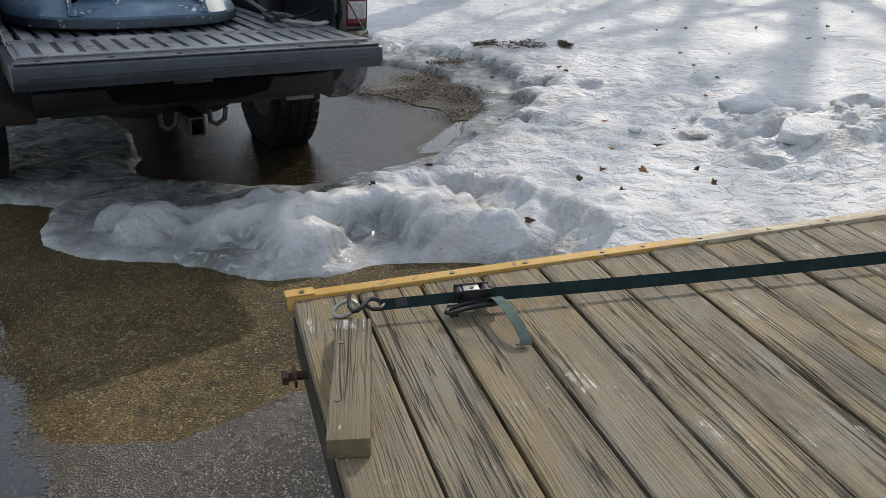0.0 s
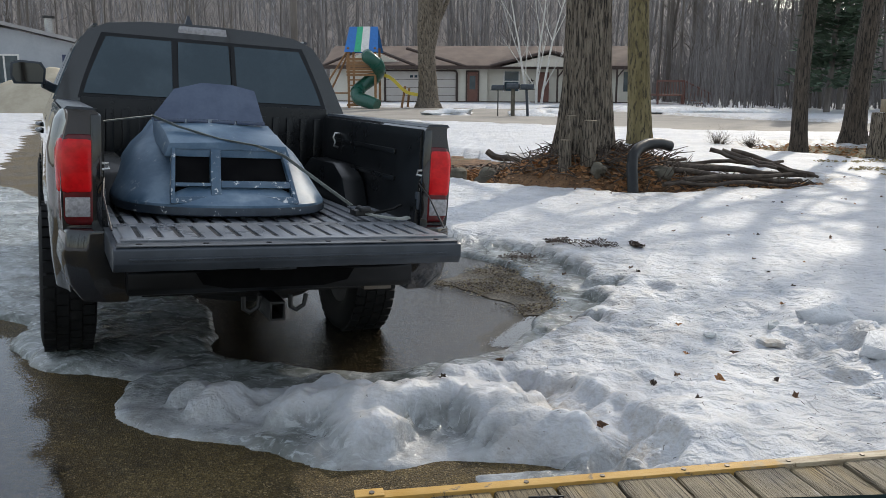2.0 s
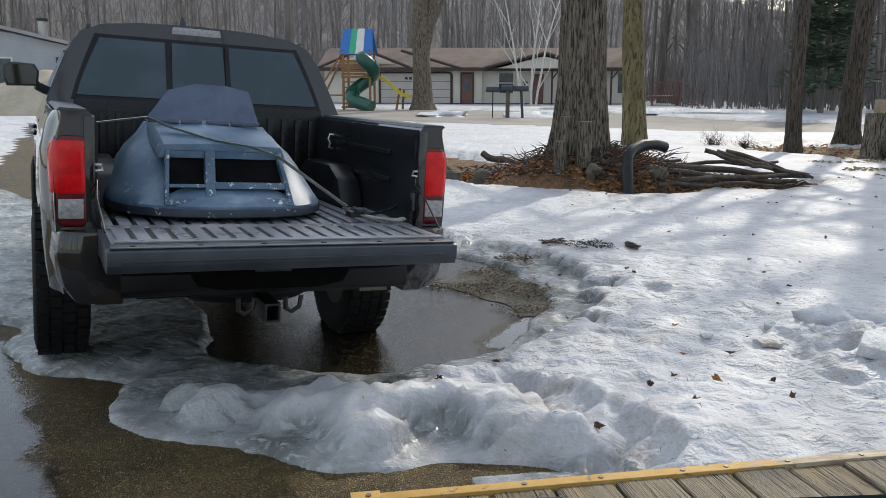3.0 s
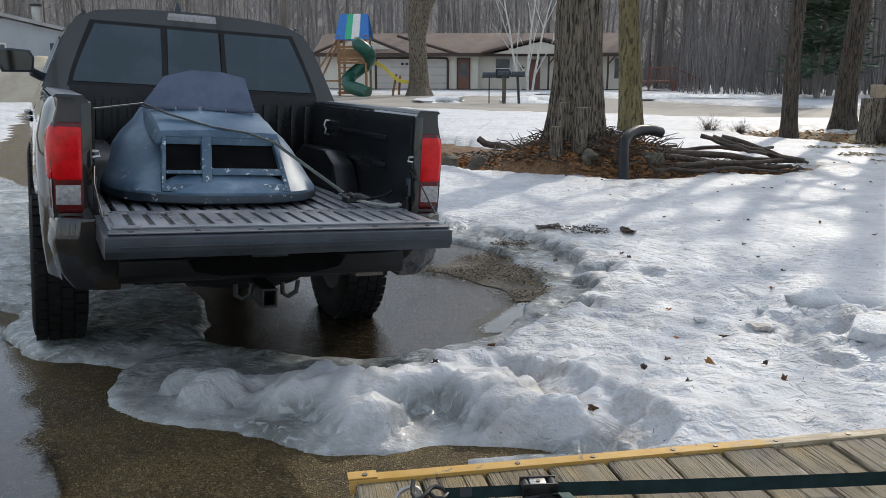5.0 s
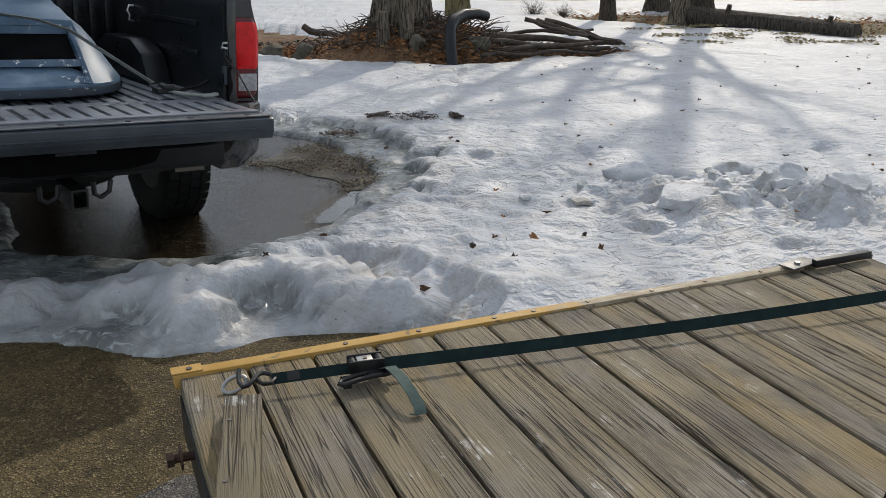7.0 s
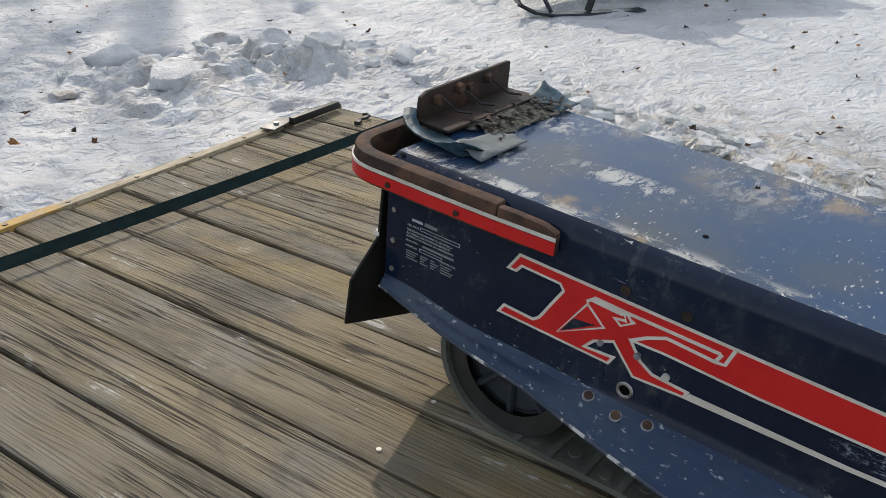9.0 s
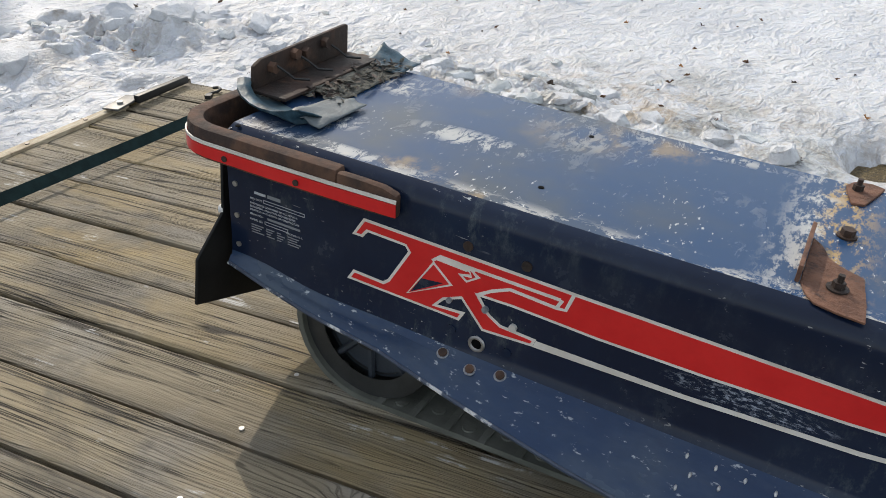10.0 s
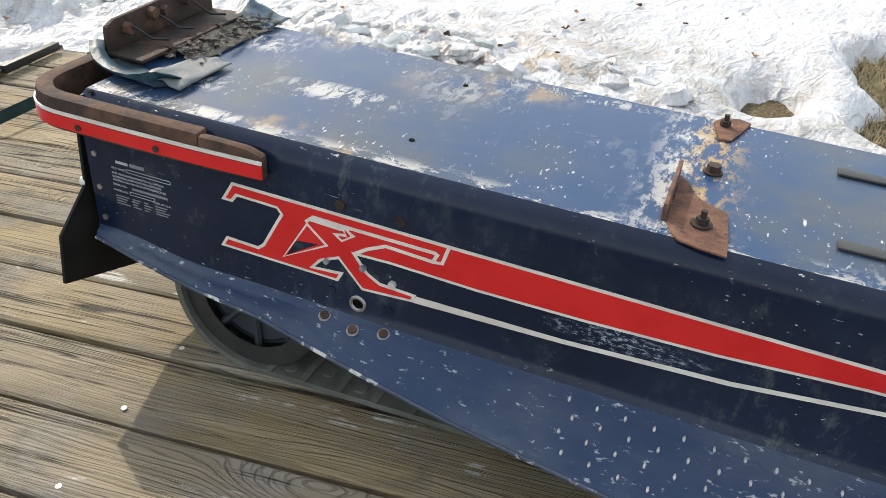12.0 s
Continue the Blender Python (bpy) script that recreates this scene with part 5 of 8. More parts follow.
decal("decal_arrow_core", [(0.144, 0.3140), (0.148, 0.3040), (0.135, 0.3025), (0.141, 0.2985), (0.152, 0.3065), (0.148, 0.3110)], 0.0032, sled_red)
triangle = [(0.0915, 0.3040), (0.116, 0.2830), (0.0565, 0.2480)]
decal("decal_border", grown(triangle, 0.0030), 0.0026, sled_white)
decal("decal_triangle", triangle, 0.0032, sled_red)
decal("decal_gap", [(0.0755, 0.2775), (0.107, 0.2815), (0.0605, 0.2515)], 0.0038, sled_paint)
decal("decal_stripe", [(0.239, 0.2345), (0.243, 0.2450), (0.43, 0.2472), (0.62, 0.2582), (0.77, 0.2772), (1.4, 0.330), (1.4, 0.3252), (0.77, 0.2716), (0.62, 0.2520), (0.43, 0.2408)], 0.0016, sled_white, "thin white stripe")
# maker's data label: unreadable print as bars
def on_label(a, z):
    return (-0.2135 + (a + 0.314) * 0.83, -0.0008, 0.319 - (0.309 - z) * 0.88)


def label_bar(a0, a1, z0, z1, material):
    (x0, _, y0), (x1, _, y1) = on_label(a0, z0), on_label(a1, z1)
    decal("print_bar", [(x0, y0), (x1, y0), (x1, y1), (x0, y1)], 0.001, material)


def lettering(text, a, z, size, material):
    """A line of raised print on the near side."""
    cu = bpy.data.curves.new("lettering", "FONT")
    cu.body, cu.size, cu.extrude = text, size, 0.0002
    tmp = bpy.data.objects.new("lettering", cu)
    me = bpy.data.meshes.new_from_object(tmp)
    bpy.data.objects.remove(tmp)
    me.name = "lettering"
    me.materials.clear()
    me.materials.append(material)
    ob = new("lettering", me)
    ob.parent = sled
    ob.matrix_local = pose(*on_label(a, z), 90, 0, 0)
    return ob


PRINT = ((-0.312, 0.2935, 0.0043, "MFG. DATE"), (-0.313, 0.2845, 0.0043, "THIS VEHICLE CONFORMS TO ALL APPLICA-"), (-0.313, 0.2785, 0.0043, "BLE FEDERAL AND STATE REQUIREMENTS"), (-0.313, 0.2725, 0.0043, "IN EFFECT ON THE DATE OF MANUFACTURE"), (-0.314, 0.2645, 0.0043, "SERIAL NO."), (-0.314, 0.2545, 0.0043, "MODEL NO."), (-0.236, 0.2510, 0.0043, "MADE IN U.S.A."))
for a, z, size, text in PRINT:
    lettering(text, a, z, size, print_mat)
# empty boxes of the label
for a0, a1, z0, z1 in ((-0.283, -0.196, 0.2925, 0.2985), (-0.282, -0.232, 0.2535, 0.2595)):
    for x0, x1, y0, y1 in ((a0, a1, z0, z0 + 0.0008), (a0, a1, z1 - 0.0008, z1), (a0, a0 + 0.0008, z0, z1), (a1 - 0.0008, a1, z0, z1)):
        label_bar(x0, x1, y0, y1, print_mat)
label_bar(-0.276, -0.206, 0.2635, 0.2675, dim_print)
for k in range(4):
    for a0, a1 in ((-0.312, -0.285), (-0.279, -0.262), (-0.256, -0.239), (-0.233, -0.205)):
        z = 0.2455 - 0.0046 * k
        label_bar(a0, a1 - 0.004 * ((k + int(a0 * 1000)) % 3), z, z + 0.0018, dim_print)
label_bar(-0.302, -0.278, 0.3045, 0.3090, print_mat)
label_bar(-0.274, -0.246, 0.3040, 0.3100, dim_print)
for a, z, r in ((0.163, 0.2064, 0.010),):
    part("grommet", Build().tube([(a + r * math.cos(w), -0.002, z + r * math.sin(w)) for w in np.linspace(0, 2 * math.pi, 17)], 0.0025, 6), steel_mat, sled)
    part("grommet_shade", Build().disc((a, -0.0005, z), (0, 1, 0), r * 0.85, 0.002, 14), hollow_shade_mat, sled)
for a, z, r, m in ((0.170, 0.2645, 0.0045, ring_worn), (0.2105, 0.2525, 0.0052, pale_screw), (0.118, 0.2590, 0.004, ring_worn)):
    part("rivet", Build().disc((a, -0.002, z), (0, 1, 0), r, 0.006, 12), m, sled)
for a, z, m in ((0.124, 0.214, sled_paint), (0.206, 0.2096, sled_paint), (0.137, 0.3463, dark_rust), (0.217, 0.3456, dark_rust)):
    part("rivet", Build().disc((a, -0.0008, z), (0, 1, 0), 0.007, 0.003, 10), m, sled)
def board_z(a, y):
    """Height of the running board at a distance y out from the side."""
    o, lz, bz = flange(a), lip_z(a), bend_z(a)
    bend = min(0.030, o * 0.5)
    return float(np.interp(-y, [bend * 0.55, bend, o * 0.6 + bend * 0.2, o * 0.92], [bz + 0.002, bz - 0.10 * bend, lz + 0.009 + (bz - lz - 0.009) * 0.42, lz + 0.009]))


for a, y in ((0.121, -0.014), (0.166, -0.022), (0.207, -0.016)):
    part("rust_rivet", Build().disc((a, y, board_z(a, y) + 0.001), (0, -0.45, 0.9), 0.0062, 0.005, 10), rust_mat, sled)
    part("bare_ring", Build().disc((a, y, board_z(a, y)), (0, -0.45, 0.9), 0.0085, 0.0015, 14), ring_worn, sled, "pale ring of bare metal")
# punched traction slots on the running board
for r in range(4):
    for k in range(11):
        a = 0.455 + 0.034 * k + 0.010 * (r % 2)
        y = -flange(a) * (0.24 + 0.20 * r)
        part("traction_slot", Build().blob((a, y, board_z(a, y)), (0.0020, 0.0048, 0.003), 0.1, k, 6, 8), bright_worn, sled)

# rusty brackets and bolts on top
br = part("bracket", Build().prism([(0.509, 0.050), (0.517, 0.028), (0.527, 0.013), (0.552, 0.006), (0.579, 0.003), (0.577, 0.040), (0.573, 0.072), (0.570, 0.098), (0.556, 0.104), (0.542, 0.112), (0.530, 0.124), (0.522, 0.146), (0.508, 0.165)], TOP, TOP + 0.003).prism([(0.503, 0.050), (0.508, 0.048), (0.507, 0.168), (0.502, 0.170)], TOP + 0.0, TOP + 0.021), light_rust, sled, "bent rusty angle bracket", bevel=0.0015)
part("bolt", Build().disc((0.546, 0.055, TOP + 0.0045), (0, 0, 1), 0.012, 0.002, 16).disc((0.546, 0.055, TOP + 0.009), (0, 0, 1), 0.007, 0.007, 6).disc((0.546, 0.055, TOP + 0.016), (0, 0, 1), 0.0036, 0.010, 8), dark_rust, br)
br = part("bracket", Build().prism([(0.531, 0.318), (0.537, 0.294), (0.553, 0.298), (0.560, 0.320), (0.567, 0.345), (0.573, 0.369), (0.556, 0.376), (0.534, 0.368), (0.525, 0.349)], TOP, TOP + 0.004), light_rust, sled, "bent rusty angle bracket", bevel=0.0015)
part("bolt", Build().disc((0.540, 0.340, TOP + 0.008), (0, 0, 1), 0.007, 0.008, 6).disc((0.540, 0.340, TOP + 0.015), (0, 0, 1), 0.0036, 0.010, 8), dark_rust, br)
part("bolt", Build().disc((0.542, 0.196, TOP + 0.0015), (0, 0, 1), 0.012, 0.002, 14).disc((0.542, 0.196, TOP + 0.006), (0, 0, 1), 0.0085, 0.010, 6), dark_rust, sled)
for y in (0.088, 0.276):
    part("rubber_strip", Build().box(0.685, 1.2, y - 0.010, y + 0.010, TOP + 0.0005, TOP + 0.0045), wheel_rubber, sled, "flat black rubber strip", bevel=0.002)
for a, y in ((0.181, 0.295), (0.187, 0.093), (-0.238, 0.012)):
    part("hole_shade", Build().disc((a, y, TOP + 0.0003), (0, 0, 1), 0.004, 0.001, 10), hollow_shade_mat, sled)

# seat hinge: rusty angle iron with torn vinyl under it
iron = part("angle_iron", Build().prism([(0.108, TOP + 0.008), (0.356, TOP + 0.008), (0.356, TOP + 0.060), (0.348, TOP + 0.062), (0.130, TOP + 0.055), (0.112, TOP + 0.048)], -0.298, -0.291, "x").box(-0.291, -0.230, 0.106, 0.356, TOP + 0.008, TOP + 0.014), dark_rust, sled, "dark rusty angle iron hinge", bevel=0.004)
for y, z in ((0.15, 0.038), (0.205, 0.046), (0.232, 0.042), (0.285, 0.046)):
    part("bolt", Build().disc((-0.2855, y, TOP + z), (1, 0, 0), 0.009, 0.012, 6), rust_mat, iron)
for y in (0.15, 0.21, 0.29):
    part("wire", Build().tube([(-0.2875, y, TOP + 0.045), (-0.2705, y + 0.005, TOP + 0.036), (-0.2555, y + 0.012, TOP + 0.024), (-0.2405, y + 0.03, TOP + 0.021)], 0.0022, 6), dark_steel, iron)


def scrap(x0, x1, y0, y1, lift, seed, material, label):
    """A crumpled torn sheet."""
    nx, ny, verts = 12, 10, []
    for i in range(nx):
        for j in range(ny):
            s, t = i / (nx - 1), j / (ny - 1)
            n1 = noise.noise((s * 3 + seed, t * 3, seed))
            tear = 0.012 * noise.noise((seed, t * 9, 2.0)) if i in (0, nx - 1) else 0
            verts.append((x0 + (x1 - x0) * s + tear, y0 + (y1 - y0) * t + 0.008 * n1, TOP + 0.003 + lift(s, t) * (1 + 0.4 * n1) + 0.003 * abs(n1)))
    faces = [(i * ny + j, (i + 1) * ny + j, (i + 1) * ny + j + 1, i * ny + j + 1) for i in range(nx - 1) for j in range(ny - 1)]
    ob = part("torn_vinyl", Build().add(verts, faces), material, sled, label, smooth=60)
    sol = ob.modifiers.new("thickness", "SOLIDIFY")
    sol.thickness = 0.0015


# the near scrap curls up into a scoop with a pointed corner
foot = [(-0.312, 0.108), (-0.300, 0.092), (-0.282, 0.080), (-0.258, 0.070), (-0.232, 0.061), (-0.204, 0.053), (-0.178, 0.050), (-0.168, 0.064), (-0.160, 0.085)]
high = [0.026, 0.020, 0.013, 0.010, 0.011, 0.016, 0.024, 0.018, 0.005]
rings = []
for (x, y), h in zip(foot, high):
    rings.append([(x + 0.06 * (y < 0.2) * (0.0 if x > -0.302 else 0.5), y + 0.045, TOP + 0.0035), (x + 0.006, y + 0.008, TOP + 0.004), (x, y + 0.001, TOP + 0.010), (x - 0.004, y - 0.005, TOP + 0.004 + h * 0.6), (x - 0.003, y - 0.006, TOP + 0.004 + h * 0.92), (x + 0.004, y, TOP + 0.004 + h), (x + 0.012, y + 0.008, TOP + 0.003 + h * 0.93)])
curl = part("torn_vinyl", Build().loft(rings, cap=False, closed=False), vinyl_mat, sled, "teal vinyl curled up into a scoop", smooth=60)
curl.modifiers.new("thickness", "SOLIDIFY").thickness = 0.0018
scrap(-0.190, -0.135, 0.062, 0.180, lambda s, t: 0.004 + 0.010 * (1 - s) * (1 - t), 2.0, grey_vinyl, "flat torn grey vinyl scrap")
scrap(-0.255, -0.178, 0.17, 0.36, lambda s, t: 0.008 * (1 - s), 5.0, cloth_mat, "frayed rotten backing cloth")
scrap(-0.245, -0.170, 0.330, 0.400, lambda s, t: 0.004 + 0.022 * max(0, 1 - s * 1.4) * t, 8.0, vinyl_mat, "curled torn teal vinyl scrap")
rnd = random.Random(6)
for name, material, label, count in (("frayed_cloth", cloth_mat, "frayed grey cloth flakes", 190), ("rotten_foam", dark_rust, "dark crumbs of rotten foam", 90)):
    b = Build()
    for k in range(count):
        a, y, w = rnd.uniform(-0.238, -0.165), rnd.uniform(0.15, 0.38), rnd.uniform(0, 6.28)
        if a > -0.19 and rnd.random() < 0.5:
            continue
        l, t, z = rnd.uniform(0.004, 0.013), rnd.uniform(0.0015, 0.005), TOP + rnd.uniform(0.006, 0.013)
        c, n = math.cos(w), math.sin(w)
        b.add([(a - c * l, y - n * l, z), (a - n * t, y + c * t, z + rnd.uniform(-0.002, 0.005)), (a + c * l, y + n * l, z + rnd.uniform(-0.003, 0.006)), (a + n * t, y - c * t, z)], [(0, 1, 2), (0, 2, 3)])
    tagged(part(name, b, material, sled, label, smooth=0), label, kind="stuff")
# the tunnel sits nose-down on its level drive track
for ob in sled.children:
    if not ob.name.startswith(("drive_track", "idler_wheel")):
        ob.matrix_basis = pose(0, 0, 0, 0, 3.03, 0) @ ob.matrix_basis


# ---- the pickup truck ----
truck = thing("pickup_truck", "black crew-cab pickup truck with its tailgate lowered", "pickup truck", TRUCK)


def mirrored(half):
    """Half a cross-section from the bottom to the crown, closed to a ring."""
    return half + [(-x, z) for x, z in half[::-1]]


CAB = [(0.84, 0.46), (0.90, 0.58), (0.925, 0.80), (0.925, 1.02), (0.905, 1.20), (0.86, 1.30), (0.80, 1.46), (0.735, 1.62), (0.675, 1.715), (0.56, 1.765), (0.35, 1.79), (0.0, 1.80)]
COWL = [(0.84, 0.46), (0.90, 0.58), (0.925, 0.80), (0.925, 1.00), (0.90, 1.12), (0.86, 1.17), (0.82, 1.19), (0.78, 1.20), (0.70, 1.21), (0.56, 1.22), (0.35, 1.23), (0.0, 1.235)]


def cab_ring(prof, y, slope=0.0, dz=0.0):
    return [(x, y + slope * max(0.0, z - 1.30), z + (dz if z > 1.3 else 0)) for x, z in mirrored(prof)[:-1]]


rings = [cab_ring(CAB, 1.585, 0.34), cab_ring(CAB, 1.62, 0.36), cab_ring(CAB, 2.1, 0.05), cab_ring(CAB, 2.9, -0.25, -0.015), cab_ring(COWL, 3.75), cab_ring([(x * 0.99, z - (0.05 if z > 1.05 else 0)) for x, z in COWL], 4.45), cab_ring([(x * 0.93, min(z, 0.98)) for x, z in COWL], 4.85), cab_ring([(x * 0.86, min(z, 0.90)) for x, z in COWL], 4.95)]
body = part("cab_body", Build().loft(rings), truck_paint, truck, "glossy black cab and bonnet", smooth=32)


def rear_point(x, z, out=0.006):
    return (x, 1.585 + 0.34 * max(0.0, z - 1.30) - out, z + out * 0.33)


def rear_pane(x0b, x1b, x0t, x1t, zb, zt, out):
    rows = []
    for i in range(7):
        t = i / 6
        z = zb + (zt - zb) * t
        a, c = x0b + (x0t - x0b) * t ** 1.2, x1b + (x1t - x1b) * t ** 1.2
        rows.append([rear_point(a, z, out), rear_point(c, z, out), rear_point(c, z, out - 0.004), rear_point(a, z, out - 0.004)])
    return Build().loft(rows)


gasket = part("window_frame", rear_pane(-0.735, 0.735, -0.60, 0.60, 1.325, 1.705, 0.006), bumper_mat, truck, "black rubber window surround")
for xs_ in ((-0.705, -0.215, -0.575, -0.205), (-0.18, 0.135, -0.172, 0.128), (0.17, 0.70, 0.16, 0.575)):
    part("window_pane", rear_pane(*xs_, 1.350, 1.682, 0.011), glass_mat, gasket, "dark tinted rear glass, reflected sky painted in")
for x in (-0.198, 0.152):
    part("window_divider", rear_pane(x - 0.014, x + 0.014, x - 0.012, x + 0.012, 1.345, 1.685, 0.015), bumper_mat, gasket)
part("brake_light", Build().prism([(-0.17, 1.735), (0.13, 1.735), (0.12, 1.785), (-0.16, 1.785)], 1.735, 1.775, "y"), clear_lens, truck, "clear high brake light", bevel=0.008)
part("roof_strip", Build().tube([(-0.63, 1.74, 1.748), (-0.63, 2.2, 1.752), (-0.62, 2.9, 1.735)], 0.014, 6, flat=0.6), trim_mat, truck)
part("roof_strip", Build().tube([(0.63, 1.74, 1.748), (0.63, 2.2, 1.752), (0.62, 2.9, 1.735)], 0.014, 6, flat=0.6), trim_mat, truck)
part("antenna", Build().loft([[(-0.06 + dx, 2.05 + dy * k, 1.79 + h) for dx, dy in ((-0.03 * k, -0.05), (0.03 * k, -0.05), (0.02 * k, 0.06), (-0.02 * k, 0.06))] for h, k in ((0.0, 1.0), (0.04, 0.7), (0.085, 0.2))]), trim_mat, truck, "black shark-fin antenna", bevel=0.006)


def flank(side):
    """Side windows, door handles and mirror on one side of the cab."""
    for y0, y1, y0t, y1t in ((1.80, 2.42, 1.92, 2.42), (2.50, 3.42, 2.50, 2.98)):
        quad = []
        for z, a, c in ((1.305, y0, y1), (1.45, y0 + (y0t - y0) * 0.4, y1 + (y1t - y1) * 0.4), (1.60, y0 + (y0t - y0) * 0.75, y1 + (y1t - y1) * 0.75), (1.685, y0t, y1t)):
            x = np.interp(z, [1.30, 1.46, 1.62, 1.715], [0.86, 0.80, 0.735, 0.675]) + 0.005
            quad.append([(side * x, a, z), (side * x, c, z), (side * (x - 0.006), c, z), (side * (x - 0.006), a, z)])
        part("side_window", Build().loft(quad), glass_mat, truck, "dark tinted side glass, reflected sky painted in")
    for y in (2.18, 3.05):
        part("door_handle", Build().tube([(side * 0.918, y - 0.09, 1.10), (side * 0.945, y - 0.05, 1.105), (side * 0.945, y + 0.05, 1.105), (side * 0.918, y + 0.09, 1.10)], 0.014, 8), truck_paint, truck)
    mirror = part("wing_mirror", Build().loft([[(side * (0.99 + dx * k), 3.12 + dy, 1.46 + dz * k) for dx, dz in ((-0.10, -0.075), (0.10, -0.085), (0.125, -0.03), (0.12, 0.065), (0.06, 0.085), (-0.08, 0.08), (-0.11, 0.03))] for dy, k in ((0.0, 1.0), (0.05, 1.0), (0.13, 0.75), (0.16, 0.4))]).tube([(side * 0.84, 3.2, 1.36), (side * 0.90, 3.17, 1.39)], 0.035, 8), trim_mat, truck, "black wing mirror", bevel=0.004)
    part("mirror_glass", Build().prism([(side * (0.99 + dx * 0.86), 1.46 + dz * 0.82) for dx, dz in ((-0.10, -0.075), (0.10, -0.085), (0.125, -0.03), (0.12, 0.065), (0.06, 0.085), (-0.08, 0.08), (-0.11, 0.03))], 3.114, 3.119, "y"), mirror_mat, mirror, "mirror glass")


mirror_mat, nt, p = start("mirror", 0.03, 1.0)
p.inputs["Base Color"].default_value = (0.05, 0.055, 0.06, 1)
flank(-1)
flank(1)

# pickup bed
lip_mat = surface("scuffed_grey_plastic", (0.075, 0.08, 0.088), (0.12, 0.125, 0.135), 9.0, 0.32, 0, 0.3, 0.001, 160.0)
YA, ZA, RA = 1.12, 0.40, 0.46


def bedside(side):
    rows = []
    for y in np.linspace(0.0, 1.56, 40):
        reach = RA * RA - (y - YA) ** 2
        zb = max(0.56, ZA + math.sqrt(reach)) if reach > 0 else 0.56
        bulge = 0.028 * ease(1.5 - math.hypot(y - YA, 0.45) / 0.45) if abs(y - YA) < 0.55 else 0.0
        tuck = 0.05 * ease((0.16 - y) / 0.16)
        ring = []
        for t in np.linspace(0, 1, 7):
            z = zb + (1.255 - zb) * t
            x = np.interp(z, [0.55, 0.70, 0.92, 1.10, 1.20, 1.26], [0.885, 0.905, 0.915, 0.918, 0.910, 0.885])
            ring.append((side * (x + bulge * (1 - t) ** 1.5 - tuck), y, z))
        ring += [(side * (0.865 - tuck * 0.6), y, 1.292), (side * 0.845, y, 1.303), (side * 0.735, y, 1.300), (side * 0.722, y, 1.285), (side * 0.722, y, 0.80 if zb < 0.80 else zb - 0.004)]
        rows.append(ring)
    panel = part("bedside", Build().loft(rows), truck_paint, truck, "glossy black bedside panel", smooth=35)
    part("rail_cap", Build().loft([[(side * 0.852, y, 1.300), (side * 0.840, y, 1.312), (side * 0.742, y, 1.310), (side * 0.730, y, 1.297)] for y in (0.005, 0.8, 1.55)]), trim_mat, panel, "black plastic rail cap")
    part("bed_wall", Build().loft([[(side * 0.7215, y, 0.82), (side * 0.7215, y, 1.285), (side * 0.712, y, 1.285), (side * 0.70, y, 1.24), (side * 0.704, y, 1.05), (side * 0.69, y, 0.82)] for y in np.linspace(0.01, 1.54, 8)]), liner_black, panel, "black plastic bed wall")
    for z in (1.02, 1.16):
        part("wall_rib", Build().box(min(side * 0.690, side * 0.703), max(side * 0.690, side * 0.703), 0.30, 1.35, z - 0.012, z + 0.012), liner_black, panel, bevel=0.004)
    part("wheel_housing", Build().prism([(0.62, 0.82), (0.72, 0.98), (0.88, 1.045), (1.32, 1.045), (1.46, 0.98), (1.53, 0.82)], min(side * 0.56, side * 0.689), max(side * 0.56, side * 0.689), "x"), liner_black, panel, bevel=0.02)
    part("tie_hook", Build().tube([(side * 0.70, 1.20, 1.20), (side * 0.672, 1.20, 1.20), (side * 0.662, 1.20, 1.175), (side * 0.675, 1.20, 1.15), (side * 0.668, 1.20, 1.125), (side * 0.695, 1.20, 1.115)], 0.007, 8), silver_mat, panel, "silver tie-down hook")
    part("end_post", Build().box(min(side * 0.712, side * 0.755), max(side * 0.712, side * 0.755), -0.012, 0.05, 0.80, 1.285), truck_paint, panel, bevel=0.01)
    part("latch_striker", Build().tube([(side * 0.712, -0.002, 1.09), (side * 0.69, -0.006, 1.09), (side * 0.685, -0.006, 1.07), (side * 0.712, -0.002, 1.065)], 0.006, 6), silver_mat, panel, "silver latch striker")
    part("sticker", Build().box(min(side * 0.7105, side * 0.7117), max(side * 0.7105, side * 0.7117), 0.01, 0.045, 0.99, 1.055), white_mat, panel, "small white sticker", smooth=0)
    part("bump_stop", Build().box(min(side * 0.698, side * 0.712), max(side * 0.698, side * 0.712), 0.0, 0.035, 0.90, 0.985), trim_mat, panel, bevel=0.004)
    # lamp: red over clear, wrapped round the corner
    lamp = part("tail_light", Build().loft([[(side * x, y, z) for x, y in ((0.738, -0.012), (0.845 + bx, -0.016), (0.872 + bx, 0.02), (0.884 + bx, 0.13), (0.738, 0.13))] for z, bx in ((0.835, -0.012), (0.87, 0.0), (1.14, 0.004), (1.205, -0.010))]), dark_red, truck, "red and clear tail light", bevel=0.022, segments=3)
    part("red_lens", Build().loft([[(side * x, y, z) for x, y in ((0.746, -0.016), (0.846 + bx, -0.0215), (0.878 + bx, 0.02), (0.889 + bx, 0.118), (0.746, 0.118))] for z, bx in ((0.965, 0.0), (1.06, 0.003), (1.135, 0.003), (1.192, -0.010))]), red_lens, lamp, "red lens", bevel=0.022, segments=3)
    part("reverse_lens", Build().loft([[(side * x, y, z) for x, y in ((0.758, -0.016), (0.842, -0.0215), (0.852, -0.012), (0.758, -0.005))] for z in (0.872, 0.952)]), clear_lens, lamp, "clear reversing lens", bevel=0.004)
